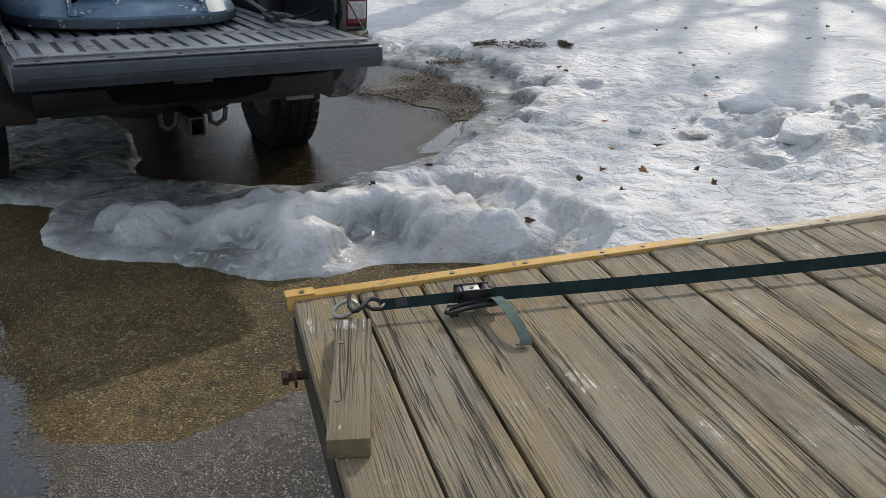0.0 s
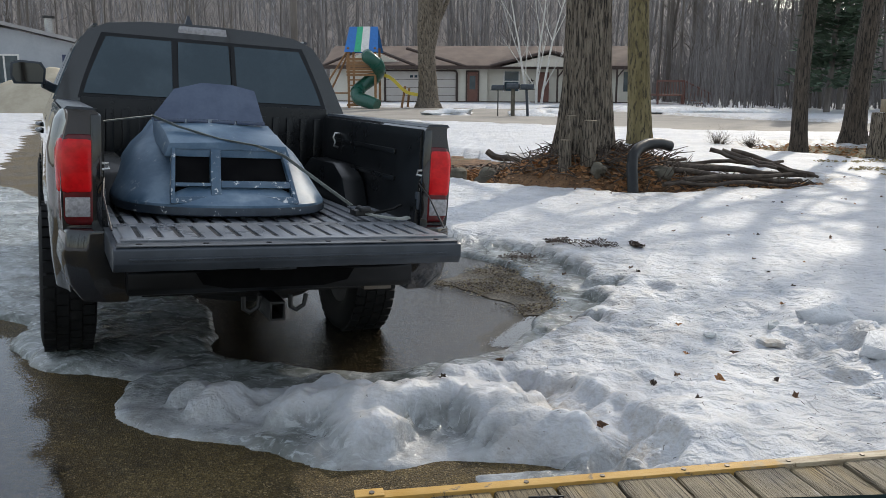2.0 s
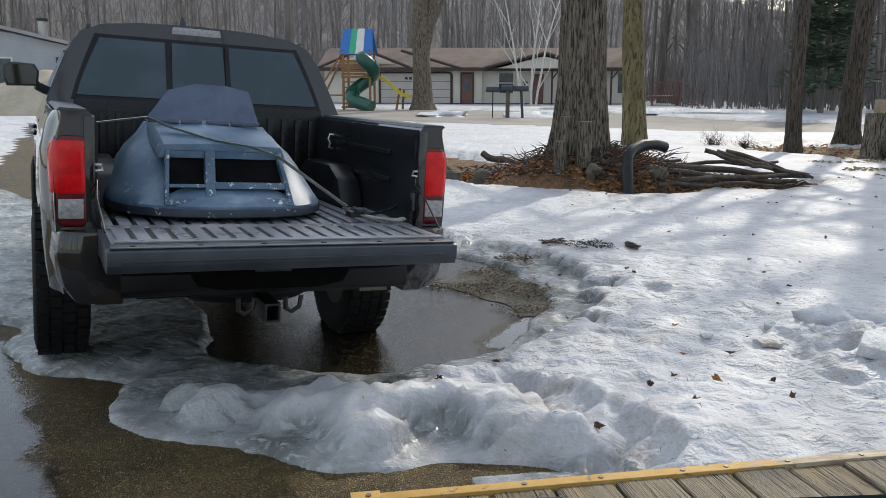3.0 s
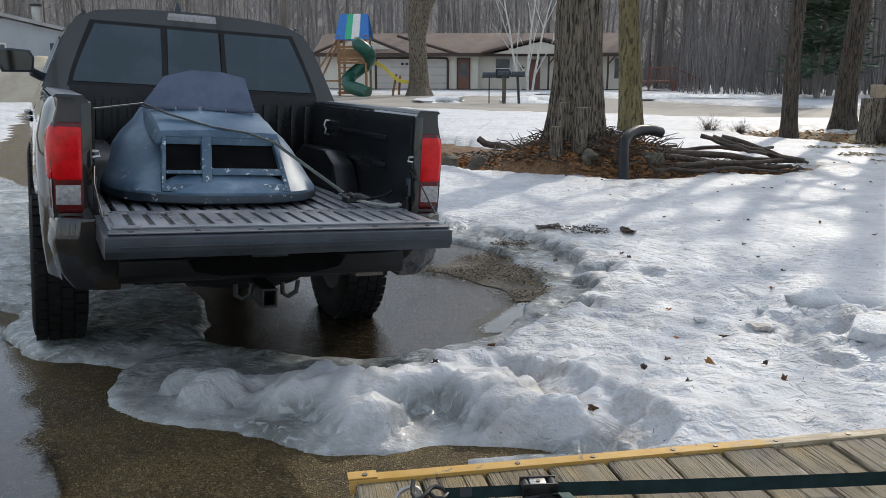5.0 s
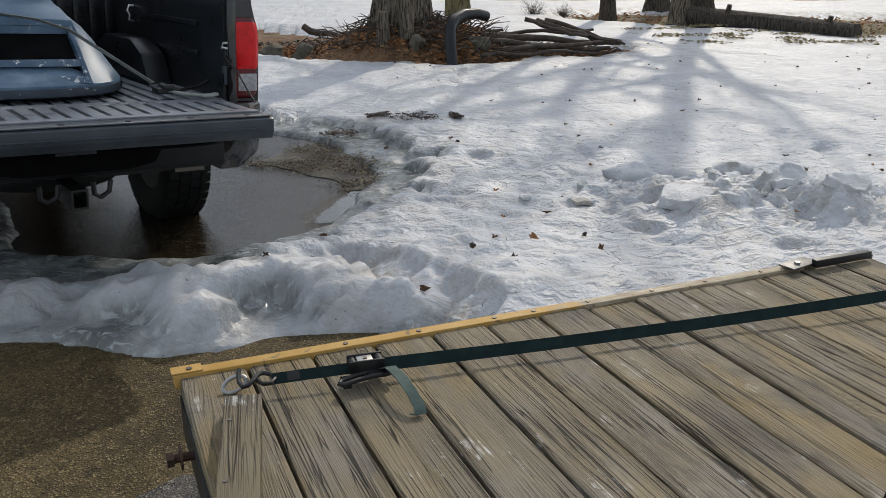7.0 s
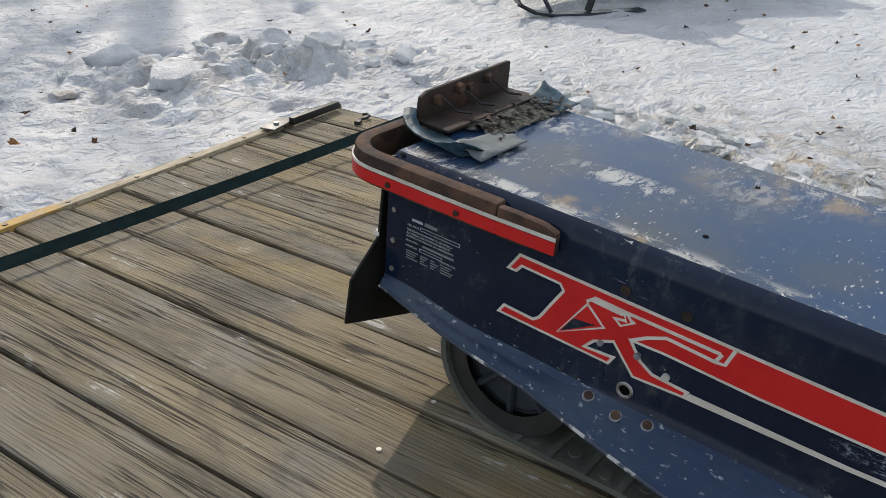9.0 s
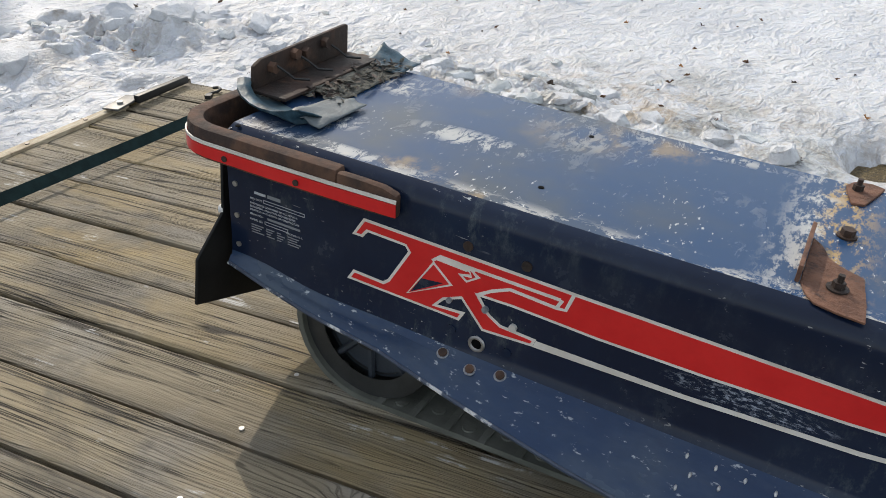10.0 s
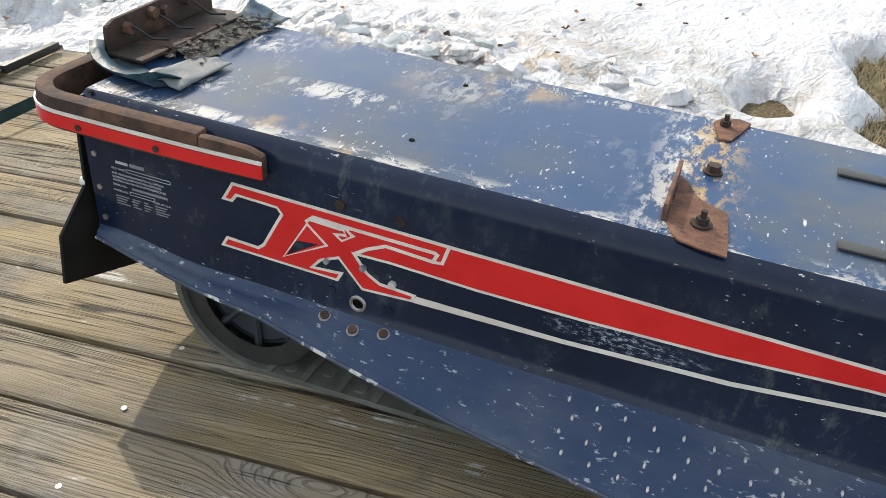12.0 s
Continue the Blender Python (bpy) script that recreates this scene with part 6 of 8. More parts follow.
    part("bumper_corner", Build().loft([[(side * x, y, z) for x, y in ((0.62, -0.10), (0.78 + bx, -0.095), (0.86 + bx, -0.045), (0.885 + bx, 0.06), (0.885 + bx, 0.30), (0.62, 0.30))] for z, bx in ((0.53, -0.07), (0.60, -0.025), (0.72, 0.0), (0.815, -0.01), (0.828, -0.02))]), truck_paint, truck, "glossy black bumper corner", bevel=0.008)
    part("gate_cable", Build().tube([(side * 0.705, 0.02, 1.03), (side * 0.715, -0.10, 0.97), (side * 0.70, -0.30, 0.862)], 0.004, 6), dark_steel, truck, "thin tailgate cable")


dark_red = surface("dark_red_lamp", (0.10, 0.006, 0.008), (0.07, 0.005, 0.006), 20.0, 0.15)
liner_black = surface("black_bed_wall", (0.007, 0.0075, 0.0085), (0.012, 0.013, 0.014), 5.0, 0.30, 0, 0.2, 0.001, 160.0, spec=0.3, spot=(0.03, 0.03, 0.03), spot_scale=5.0, spot_lo=0.6, spot_hi=0.8)
bedside(-1)
bedside(1)
part("bed_front", Build().box(-0.72, 0.72, 1.535, 1.565, 0.80, 1.335), liner_black, truck, "black ribbed bed front", bevel=0.006)
for k in range(16):
    x = -0.66 + 0.088 * k
    part("front_rib", Build().box(x - 0.022, x + 0.022, 1.52, 1.536, 0.84, 1.27), liner_black, truck, bevel=0.005)
floor_ = part("bed_floor", Build().box(-0.72, 0.72, 0.0, 1.55, 0.785, 0.822), liner_mat, truck, "grey ribbed bed floor liner")
for k in range(19):
    x = -0.666 + 0.074 * k
    part("floor_rib", Build().box(x - 0.026, x + 0.026, 0.03, 1.50, 0.8225, 0.834), liner_mat, floor_, bevel=0.005)
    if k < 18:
        part("floor_groove_shade", Build().box(x + 0.029, x + 0.045, 0.05, 1.48, 0.8225, 0.8232), groove_shade_mat, floor_, smooth=0)
gate = part("tailgate", Build().loft([[(x, y, z) for y, z in ((0.0, 0.818), (-0.035, 0.832), (-0.455, 0.830), (-0.50, 0.832), (-0.520, 0.822), (-0.524, 0.772), (-0.508, 0.742), (-0.46, 0.738), (-0.02, 0.742), (0.0, 0.76))] for x in (-0.712, -0.70, 0.668, 0.68)]), trim_mat, truck, "lowered black tailgate", bevel=0.003)
part("gate_liner", Build().box(-0.69, 0.665, -0.440, -0.03, 0.8325, 0.840), liner_mat, gate, "grey tailgate liner", bevel=0.003)
part("gate_lip", Build().box(-0.70, 0.672, -0.508, -0.447, 0.8325, 0.8375), lip_mat, gate, "scuffed grey tailgate edge", bevel=0.002)
for k in range(18):
    x = -0.642 + 0.074 * k
    part("gate_rib", Build().box(x - 0.026, x + 0.026, -0.418, -0.072, 0.8402, 0.849), liner_mat, gate, bevel=0.005)
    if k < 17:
        part("gate_groove_shade", Build().box(x + 0.028, x + 0.046, -0.380, -0.110, 0.8402, 0.8412), groove_shade_mat, gate, smooth=0)
for y0, y1 in ((-0.440, -0.385), (-0.105, -0.035)):
    part("gate_rib", Build().box(-0.680, 0.655, y0, y1, 0.8402, 0.8486), liner_mat, gate, bevel=0.004)
for k in range(6):
    part("gate_screw", Build().disc((-0.62 + 0.24 * k, -0.475, 0.838), (0, 0, 1), 0.012, 0.004, 10), dark_steel, gate)
part("gate_handle", Build().box(-0.13, 0.11, -0.36, -0.22, 0.727, 0.740), trim_mat, gate, bevel=0.01)
part("gate_moulding", Build().box(-0.66, 0.62, -0.531, -0.522, 0.785, 0.792), trim_mat, gate, bevel=0.003)
bump = part("rear_bumper", Build().loft([[(x, y, z) for y, z in ((0.05, 0.545), (-0.105, 0.555), (-0.13, 0.585), (-0.13, 0.655), (-0.105, 0.675), (0.05, 0.68))] for x in (-0.63, -0.40, 0.40, 0.63)]), bumper_mat, truck, "black rear bumper", bevel=0.008)
# Flat near-black sheet on the bumper face paints the shaded plate recess.
part("plate_recess_shade", Build().prism([(-0.36, 0.650), (-0.33, 0.600), (-0.22, 0.578), (0.20, 0.578), (0.31, 0.600), (0.34, 0.650), (0.20, 0.660), (-0.22, 0.660)], -0.134, -0.129, "y"), hollow_shade_mat, bump, smooth=0)
part("number_plate_light", Build().box(-0.09, 0.07, -0.140, -0.132, 0.655, 0.668), trim_mat, bump, bevel=0.002)
hitch = part("tow_hitch", Build().box(-0.045, -0.035, -0.14, 0.1, 0.435, 0.50).box(0.015, 0.025, -0.14, 0.1, 0.435, 0.50).box(-0.045, 0.025, -0.14, 0.1, 0.50, 0.51).box(-0.045, 0.025, -0.14, 0.1, 0.425, 0.435), dark_steel, truck, "black square tow hitch receiver", bevel=0.003)
part("hitch_tube", Build().tube([(-0.55, 0.12, 0.535), (0.55, 0.12, 0.535)], 0.03, 8), bumper_mat, hitch)
for x in (-0.115, 0.095):
    part("chain_loop", Build().tube([(x - 0.036, -0.09, 0.53), (x - 0.034, -0.09, 0.475), (x - 0.008, -0.09, 0.458), (x + 0.028, -0.09, 0.48), (x + 0.036, -0.09, 0.53)], 0.011, 8), dark_steel, hitch)
# Unseen valance added to keep daylight from showing beneath the truck.
part("valance_light_block", Build().box(-0.80, 0.80, 4.62, 4.80, 0.24, 0.56), bumper_mat, truck, "unseen lower front bumper added to block light", bevel=0.02)
part("underbody", Build().box(-0.55, 0.55, 0.1, 4.6, 0.50, 0.62), bumper_mat, truck, "dark chassis underside")
part("spring_hanger", Build().box(0.46, 0.60, 0.04, 0.16, 0.505, 0.53), screw_mat, truck, "pale steel hanger")
# Unseen wheel, added here to block light from beneath the bed.
spare = part("spare_wheel_light_block", Build().disc((0.0, 0.56, 0.505), (0, 0, 1), 0.20, 0.12, 24), bumper_mat, truck, "unseen spare wheel added under the bed to block light")
part("tyre", Build().loft([[(r * math.cos(w), 0.56 + r * math.sin(w), z) for w in np.linspace(0, 2 * math.pi, 37)[:-1]] for z, r in ((0.44, 0.20), (0.42, 0.25), (0.425, 0.33), (0.46, 0.375), (0.55, 0.375), (0.585, 0.33), (0.58, 0.20))], cap=False), tyre_mat, spare)
part("rear_axle", Build().tube([(-0.75, YA, 0.40), (0.75, YA, 0.40)], 0.055, 10).blob((0, YA, 0.40), (0.16, 0.15, 0.16), 0.05), dark_steel, truck)


def truck_wheel(x, y, side):
    spin = np.linspace(0, 2 * math.pi, 41)[:-1]
    prof = ((-0.10, 0.21), (-0.125, 0.25), (-0.132, 0.31), (-0.122, 0.365), (-0.10, 0.386), (0.0, 0.39), (0.10, 0.386), (0.122, 0.365), (0.132, 0.31), (0.125, 0.25), (0.10, 0.21))
    wheel = part("wheel", Build().loft([[(x + dx, y + r * math.cos(w), 0.39 + r * math.sin(w)) for w in spin] for dx, r in ((-0.10, 0.215), (0.10, 0.215), (side * 0.06, 0.16), (side * 0.07, 0.05))]), dark_steel, truck, "dark grey alloy wheel")
    part("tyre", Build().loft([[(x + dx, y + r * math.cos(w), 0.39 + r * math.sin(w)) for w in spin] for dx, r in prof], cap=False), tyre_mat, wheel, "black truck tyre")
    b = Build()
    for k in range(40):
        w = 2 * math.pi * k / 40
        for dx, q in ((-0.09, 0.0), (-0.03, 0.5), (0.03, 0.0), (0.09, 0.5)):
            a = w + q * 2 * math.pi / 40
            c, s = math.cos(a), math.sin(a)
            t = 0.024
            b.add([(x + dx + ex * 0.026, y + c * r - s * et, 0.39 + s * r + c * et) for r in (0.384, 0.398) for ex, et in ((-1, -t), (1, -t), (1, t), (-1, t))], [(4, 5, 6, 7), (0, 1, 5, 4), (1, 2, 6, 5), (2, 3, 7, 6), (3, 0, 4, 7)])
    part("tread", b, tyre_mat, wheel, smooth=0)
    for k in range(6):
        w = k * math.pi / 3
        part("spoke", Build().tube([(x + side * 0.085, y + 0.03 * math.cos(w), 0.39 + 0.03 * math.sin(w)), (x + side * 0.09, y + 0.20 * math.cos(w), 0.39 + 0.20 * math.sin(w))], 0.022, 6), dark_steel, wheel)


for x, side in ((-0.82, -1), (0.80, 1)):
    truck_wheel(x, YA, side)
    truck_wheel(x, YA + 3.236, side)

# ---- the loose snowmobile hood in the bed ----
skirt_mat = surface("dark_chipped_rim", (0.012, 0.020, 0.032), (0.028, 0.042, 0.060), 8.0, 0.5, 0, 0.3, 0.002, 60.0, spot=(0.50, 0.52, 0.52), spot_scale=30.0, spot_lo=0.62, spot_hi=0.67)
hood = thing("snowmobile_hood", "blue fibreglass snowmobile hood with smoky windshield, strapped down", "snowmobile hood", TRUCK)
XH = -0.135


def hood_ring(w, front, z, yc, back=0.98, dx=0.0):
    ring = []
    for a in np.linspace(-math.pi / 2, math.pi / 2, 25):
        c, s = math.cos(a), math.sin(a)
        ring.append((XH + dx + w * math.copysign(abs(s) ** 0.82, s), yc - front * abs(c) ** 0.72, z))
    return ring + [(XH + dx + w * 0.97, back, z), (XH + dx - w * 0.97, back, z)]


shell_rings = [hood_ring(0.485, 0.50, 0.853, 0.60), hood_ring(0.500, 0.515, 0.868, 0.60), hood_ring(0.502, 0.515, 0.905, 0.60), hood_ring(0.480, 0.47, 0.945, 0.62), hood_ring(0.455, 0.40, 1.00, 0.65), hood_ring(0.43, 0.34, 1.06, 0.68), hood_ring(0.39, 0.27, 1.12, 0.70), hood_ring(0.33, 0.20, 1.18, 0.74), hood_ring(0.29, 0.10, 1.24, 0.78)]
shell = part("shell", Build().loft(shell_rings), blue_hood, hood, "scuffed faded blue fibreglass shell", smooth=50)
part("skirt", Build().loft([hood_ring(0.488, 0.503, 0.8525, 0.60), hood_ring(0.5045, 0.520, 0.860, 0.60), hood_ring(0.5065, 0.520, 0.888, 0.60), hood_ring(0.504, 0.517, 0.894, 0.60)], cap=False), skirt_mat, hood, "dark chipped lower rim", smooth=50)
# raised centre panel with two openings
PX0, PX1 = -0.425, 0.150


def on_panel(x, t, out=0.0):
    """A point of the sloping front panel: t from its foot to its head."""
    return (x + (0.03 if x < -0.14 else -0.02) * t, 0.135 + 0.205 * t - out, 0.925 + 0.235 * t + out * 0.6)


def panel_bar(x0, x1, t0, t1, deep=0.05):
    pts = [on_panel(x0, t0), on_panel(x1, t0), on_panel(x1, t1), on_panel(x0, t1)]
    inner = [(x, y + deep, z - 0.01) for x, y, z in pts]
    return Build().add(pts + inner, [(0, 1, 2, 3), (4, 7, 6, 5), (0, 4, 5, 1), (1, 5, 6, 2), (2, 6, 7, 3), (3, 7, 4, 0)])


vent = part("vent_panel", panel_bar(PX0, PX1, 0.90, 1.0).add(*[(q.v, q.f) for q in [panel_bar(PX0, PX1, -0.06, 0.06)]][0]), chipped_blue, hood, "raised blue front panel", bevel=0.004)
for x0, x1 in ((PX0, PX0 + 0.018), (-0.250, -0.205), (PX1 - 0.022, PX1)):
    part("vent_post", panel_bar(x0, x1, 0.05, 0.91), chipped_blue, vent, bevel=0.004)
part("vent_bar", panel_bar(PX0 + 0.018, -0.25, 0.24, 0.30), chipped_blue, vent, "chipped white-edged bar", bevel=0.003)
part("vent_bar", panel_bar(-0.205, PX1 - 0.022, 0.22, 0.34), chipped_blue, vent, bevel=0.003)
# A flat dark plate paints the shade inside both intakes.
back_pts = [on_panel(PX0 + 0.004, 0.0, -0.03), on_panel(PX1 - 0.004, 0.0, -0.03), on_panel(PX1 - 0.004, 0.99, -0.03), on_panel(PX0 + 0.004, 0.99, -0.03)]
part("opening_shade", Build().add(back_pts + [(x, y + 0.004, z) for x, y, z in back_pts], [(0, 1, 2, 3), (7, 6, 5, 4), (0, 4, 5, 1), (1, 5, 6, 2), (2, 6, 7, 3), (3, 7, 4, 0)]), hollow_shade_mat, vent, "dark plate standing for the shade inside the air intake", smooth=0)
# upper deck of the hood from the panel head to the windshield
top = Build().loft([[(-0.43, 0.325, 1.10), (-0.405, 0.325, 1.162), (-0.18, 0.325, 1.172), (0.135, 0.325, 1.162), (0.16, 0.325, 1.10)],
                    [(-0.435, 0.46, 1.13), (-0.41, 0.46, 1.208), (-0.18, 0.46, 1.222), (0.125, 0.46, 1.208), (0.165, 0.46, 1.13)],
                    [(-0.445, 0.64, 1.15), (-0.425, 0.64, 1.252), (-0.18, 0.64, 1.268), (0.10, 0.64, 1.252), (0.14, 0.64, 1.15)],
                    [(-0.445, 0.80, 1.15), (-0.425, 0.80, 1.25), (-0.18, 0.80, 1.262), (0.10, 0.80, 1.25), (0.14, 0.80, 1.15)]])
part("upper_deck", top, blue_hood, hood, "flat blue upper hood", bevel=0.008)
# windshield: folded smoky sheet
ws = [(-0.455, 0.60, 1.258), (-0.175, 0.575, 1.268), (0.095, 0.62, 1.262)]
wt = [(-0.335, 0.70, 1.405), (-0.205, 0.68, 1.443), (-0.05, 0.69, 1.440), (0.065, 0.71, 1.418)]
front = [ws[0], ws[1], ws[2], wt[3], wt[2], wt[1], wt[0]]
shield = Build().add(front + [(x, y + 0.006, z) for x, y, z in front], [(0, 1, 5, 6), (1, 4, 5), (1, 2, 3, 4), (13, 12, 8, 7), (12, 11, 8), (11, 10, 9, 8)] + [(i, (i + 1) % 7, 7 + (i + 1) % 7, 7 + i) for i in range(7)])
wind = part("windshield", shield, shield_mat, hood, "smoky blue plastic windshield", smooth=20)
for x0, x1 in ((-0.44, -0.30), (-0.29, -0.19), (-0.17, -0.06), (-0.05, 0.09)):
    part("shield_flange", Build().box(x0, x1, 0.575, 0.60, 1.248, 1.266), shield_mat, wind, bevel=0.003)

# strap over the hood, with its hooks by the bed wall
tie = thing("tie_down_strap", "thin grey-green strap pulled tight over the hood", "strap", TRUCK)
run = [(-0.715, 0.06, 1.255), (-0.46, 0.50, 1.275), (-0.35, 0.46, 1.232), (-0.18, 0.36, 1.186), (-0.02, 0.28, 1.165), (0.10, 0.24, 1.125), (0.30, 0.20, 0.985), (0.42, 0.16, 0.90)]
part("webbing", Build().ribbon(run, (0.004, -0.012, 0.004), 0.0012), grey_strap, tie)
part("ratchet", Build().box(0.40, 0.50, 0.04, 0.12, 0.862, 0.888).box(0.42, 0.47, 0.02, 0.06, 0.885, 0.905).disc((0.45, 0.09, 0.885), (0, 1, 0), 0.02, 0.09, 10), dark_steel, tie, "dark ratchet buckle", bevel=0.004)
part("webbing_tail", Build().tube([(0.44, 0.08, 0.875), (0.50, -0.02, 0.87), (0.56, -0.06, 0.866), (0.62, -0.03, 0.862), (0.66, 0.02, 0.86)], 0.016, 6, flat=0.5, wobble=0.3), grey_strap, tie, "bunched loose strap end")
part("hook", Build().tube([(0.52, 0.10, 0.87), (0.58, 0.14, 0.872), (0.64, 0.16, 0.88), (0.69, 0.18, 0.90)], 0.008, 6), dark_steel, tie)


# ---- trees in the yard ----
def limb(b, base, direction, length, radius, rnd, depth, sides, bend=0.18, steps=6):
    """A tapering crooked limb with smaller ones growing from it."""
    q, d = Vector(base), Vector(direction).normalized()
    path, radii = [q.copy()], [radius]
    for i in range(steps):
        d = (d + Vector((rnd.uniform(-1, 1), rnd.uniform(-1, 1), rnd.uniform(-0.4, 0.9))) * bend).normalized()
        q = q + d * (length / steps)
        path.append(q.copy())
        radii.append(radius * (1 - 0.82 * (i + 1) / steps))
    b.tube(path, radii, sides, cap=False)
    if depth:
        for k in range(rnd.randint(3, 5)):
            i = rnd.randint(1, steps - 1)
            side = Vector((rnd.uniform(-1, 1), rnd.uniform(-1, 1), rnd.uniform(0.0, 0.9)))
            limb(b, path[i], path[i + 1] - path[i] + side * (length / steps) * 1.1, length * rnd.uniform(0.35, 0.6), radii[i] * 0.6, rnd, depth - 1, max(3, sides - 2), bend * 1.3, 4)


def yard_tree(name, x, y, radius, height, label, bark, seed, lean=(0, 0), flare=1.5, furrows=0.0, sides=24, first=0.45, limbs=9, z0=-0.05, fork=None, steps=26, reach=0.35):
    rnd = random.Random(seed)
    tree = thing(name, label, "tree", pose(x, y, 0))
    rings = []
    for i in range(steps + 1):
        t = i / steps
        z = z0 + (height * 0.72) * t
        r = radius * (1 - 0.55 * t) * (1 + (flare - 1) * math.exp(-(z - z0) / reach))
        cx, cy = lean[0] * z + 0.05 * math.sin(z * 0.9 + seed), lean[1] * z + 0.05 * math.sin(z * 0.7 + 2 * seed)
        ring = []
        for k in range(sides):
            w = 2 * math.pi * k / sides
            ridge = furrows * (noise.noise((math.cos(w) * 7, math.sin(w) * 7, z * 0.55 + seed)) + 0.5 * noise.noise((math.cos(w) * 16, math.sin(w) * 16, z * 1.4)))
            root = 0.16 * (flare - 1) * math.exp(-(z - z0) / 0.25) * math.sin(w * 5 + seed)
            rr = r * (1 + ridge + root)
            ring.append((cx + rr * math.cos(w), cy + rr * math.sin(w), z))
        rings.append(ring)
    part("trunk", Build().loft(rings), bark, tree, smooth=0 if furrows else 50)
    b = Build()
    for k in range(limbs):
        t = first + (1 - first) * (k + rnd.random()) / limbs
        z = z0 + height * 0.72 * min(t, 0.99)
        w = rnd.uniform(0, 6.28)
        cx, cy = lean[0] * z + 0.05 * math.sin(z * 0.9 + seed), lean[1] * z + 0.05 * math.sin(z * 0.7 + 2 * seed)
        limb(b, (cx, cy, z), (math.cos(w), math.sin(w), rnd.uniform(0.5, 1.3)), height * rnd.uniform(0.25, 0.4), radius * (1 - 0.55 * t) * 0.5, rnd, 2, 7)
    if fork:
        limb(b, (lean[0] * fork[2], lean[1] * fork[2], fork[2]), fork[:2] + (1.6,), height * 0.6, radius * 0.75, rnd, 2, 10, 0.08, 9)
    part("crown", b, bark, tree, "bare leafless branches", smooth=60)
    return tree


yard_tree("maple_tree", 0.83, 11.95, 0.325, 17, "large maple with deeply furrowed grey-brown bark in a leaf bed", bark_mat, 1, (0.028, 0.0), 2.0, 0.13, 128, 0.42, 9, steps=70, reach=0.66)
yard_tree("tree", 2.68, 19.3, 0.265, 16, "bare tree with mossy yellow-brown lower bark", moss_bark, 2, (-0.02, 0), 1.25, 0.07, 36, 0.5)
yard_tree("tree", 5.98, 18.5, 0.165, 15, "slim bare tree with dark grey bark on leaf litter", dark_bark, 3, (0.012, 0), 1.3, 0.07, 28, 0.5)
yard_tree("tree", 8.12, 21.0, 0.26, 16, "bare tree with dark grey bark on leaf litter", dark_bark, 4, (0.014, 0), 1.5, 0.07, 28, 0.5)
yard_tree("tree", 8.15, 18.6, 0.28, 16, "thick bare tree beside a tall stump", dark_bark, 5, (0.02, 0), 1.6, 0.07, 32, 0.4)
yard_tree("tree", -5.2, 47.0, 0.55, 18, "forked bare tree in front of the house", bark_mat, 7, (-0.008, 0), 1.5, 0.07, 28, 0.42, 9, fork=(0.5, 0.1, 2.9))

# stump next to it
stump = thing("tree_stump", "tall sawn stump with a stepped pale top", "stump", pose(7.0, 16.9, 0))
part("stump_trunk", Build().loft([[(r * math.cos(w) * (1 + 0.06 * math.sin(3 * w)), r * math.sin(w), z) for w in np.linspace(0, 2 * math.pi, 25)[:-1]] for z, r in ((-0.05, 0.30), (0.12, 0.23), (0.5, 0.20), (0.92, 0.195))]), bark_mat, stump, smooth=50)
part("sawn_top", Build().prism([(-0.02, -0.17), (0.18, -0.12), (0.19, 0.10), (0.0, 0.17)], 0.93, 1.18), cut_wood, stump, "pale sawn wood", bevel=0.01)

# leaf bed under the big tree
rnd = random.Random(21)


def bed_height(x, y):
    d = math.hypot((x - 1.0) / 1.5, (y - 12.0) / 1.3)
    e = math.hypot((x - 1.9) / 2.4, (y - 11.9) / 1.2)
    return 0.46 * max(0, 1 - d * d) ** 0.8 + 0.12 * max(0, 1 - e * e) - 0.02 + 0.05 * fractal(x, y, 2.0, 4, 2.0)


xs, ys = np.linspace(-2.0, 4.7, 110), np.linspace(10.2, 17.5, 110)
verts = [(x, y, bed_height(x, y)) for y in ys for x in xs]
faces = [(j * 110 + i, j * 110 + i + 1, (j + 1) * 110 + i + 1, (j + 1) * 110 + i) for j in range(109) for i in range(109)]
single("leaf_bed", Build().add(verts, faces), mulch_mat, "mound of brown leaf mulch and soil round the trunk", "leaf bed", kind="structure", smooth=60)


def litter(name, count, box, height, seed, size, material, label):
    """Scattered curled leaves, too many to count."""
    r = random.Random(seed)
    b = Build()
    for _ in range(count):
        x, y = r.uniform(box[0], box[1]), r.uniform(box[2], box[3])
        h = height(x, y, r)
        if h is None:
            continue
        s, a = size * r.uniform(0.6, 1.4), r.uniform(0, 6.28)
        c, n = math.cos(a) * s, math.sin(a) * s
        t1, t2 = r.uniform(-0.5, 0.8) * s, r.uniform(-0.5, 0.8) * s
        b.add([(x - c, y - n, h + 0.01), (x - n * 0.45, y + c * 0.45, h + 0.012 + t1), (x + c, y + n, h + 0.014 + t2 * 0.5), (x + n * 0.45, y - c * 0.45, h + 0.012 + t2)], [(0, 1, 2), (0, 2, 3)])
    return single(name, b, material, label, "leaves", kind="stuff", smooth=0)


def in_bed(x, y, r):
    d = float(poly_distance(np.array([x]), np.array([y]), BARE[4])[0])
    return bed_height(x, y) if d < -0.05 + r.uniform(-0.3, 0.15) else None


def in_litter(x, y, r):
    d = float(poly_distance(np.array([x]), np.array([y]), BARE[5])[0])
    return 0.0 if d < r.uniform(-0.5, 0.2) else None


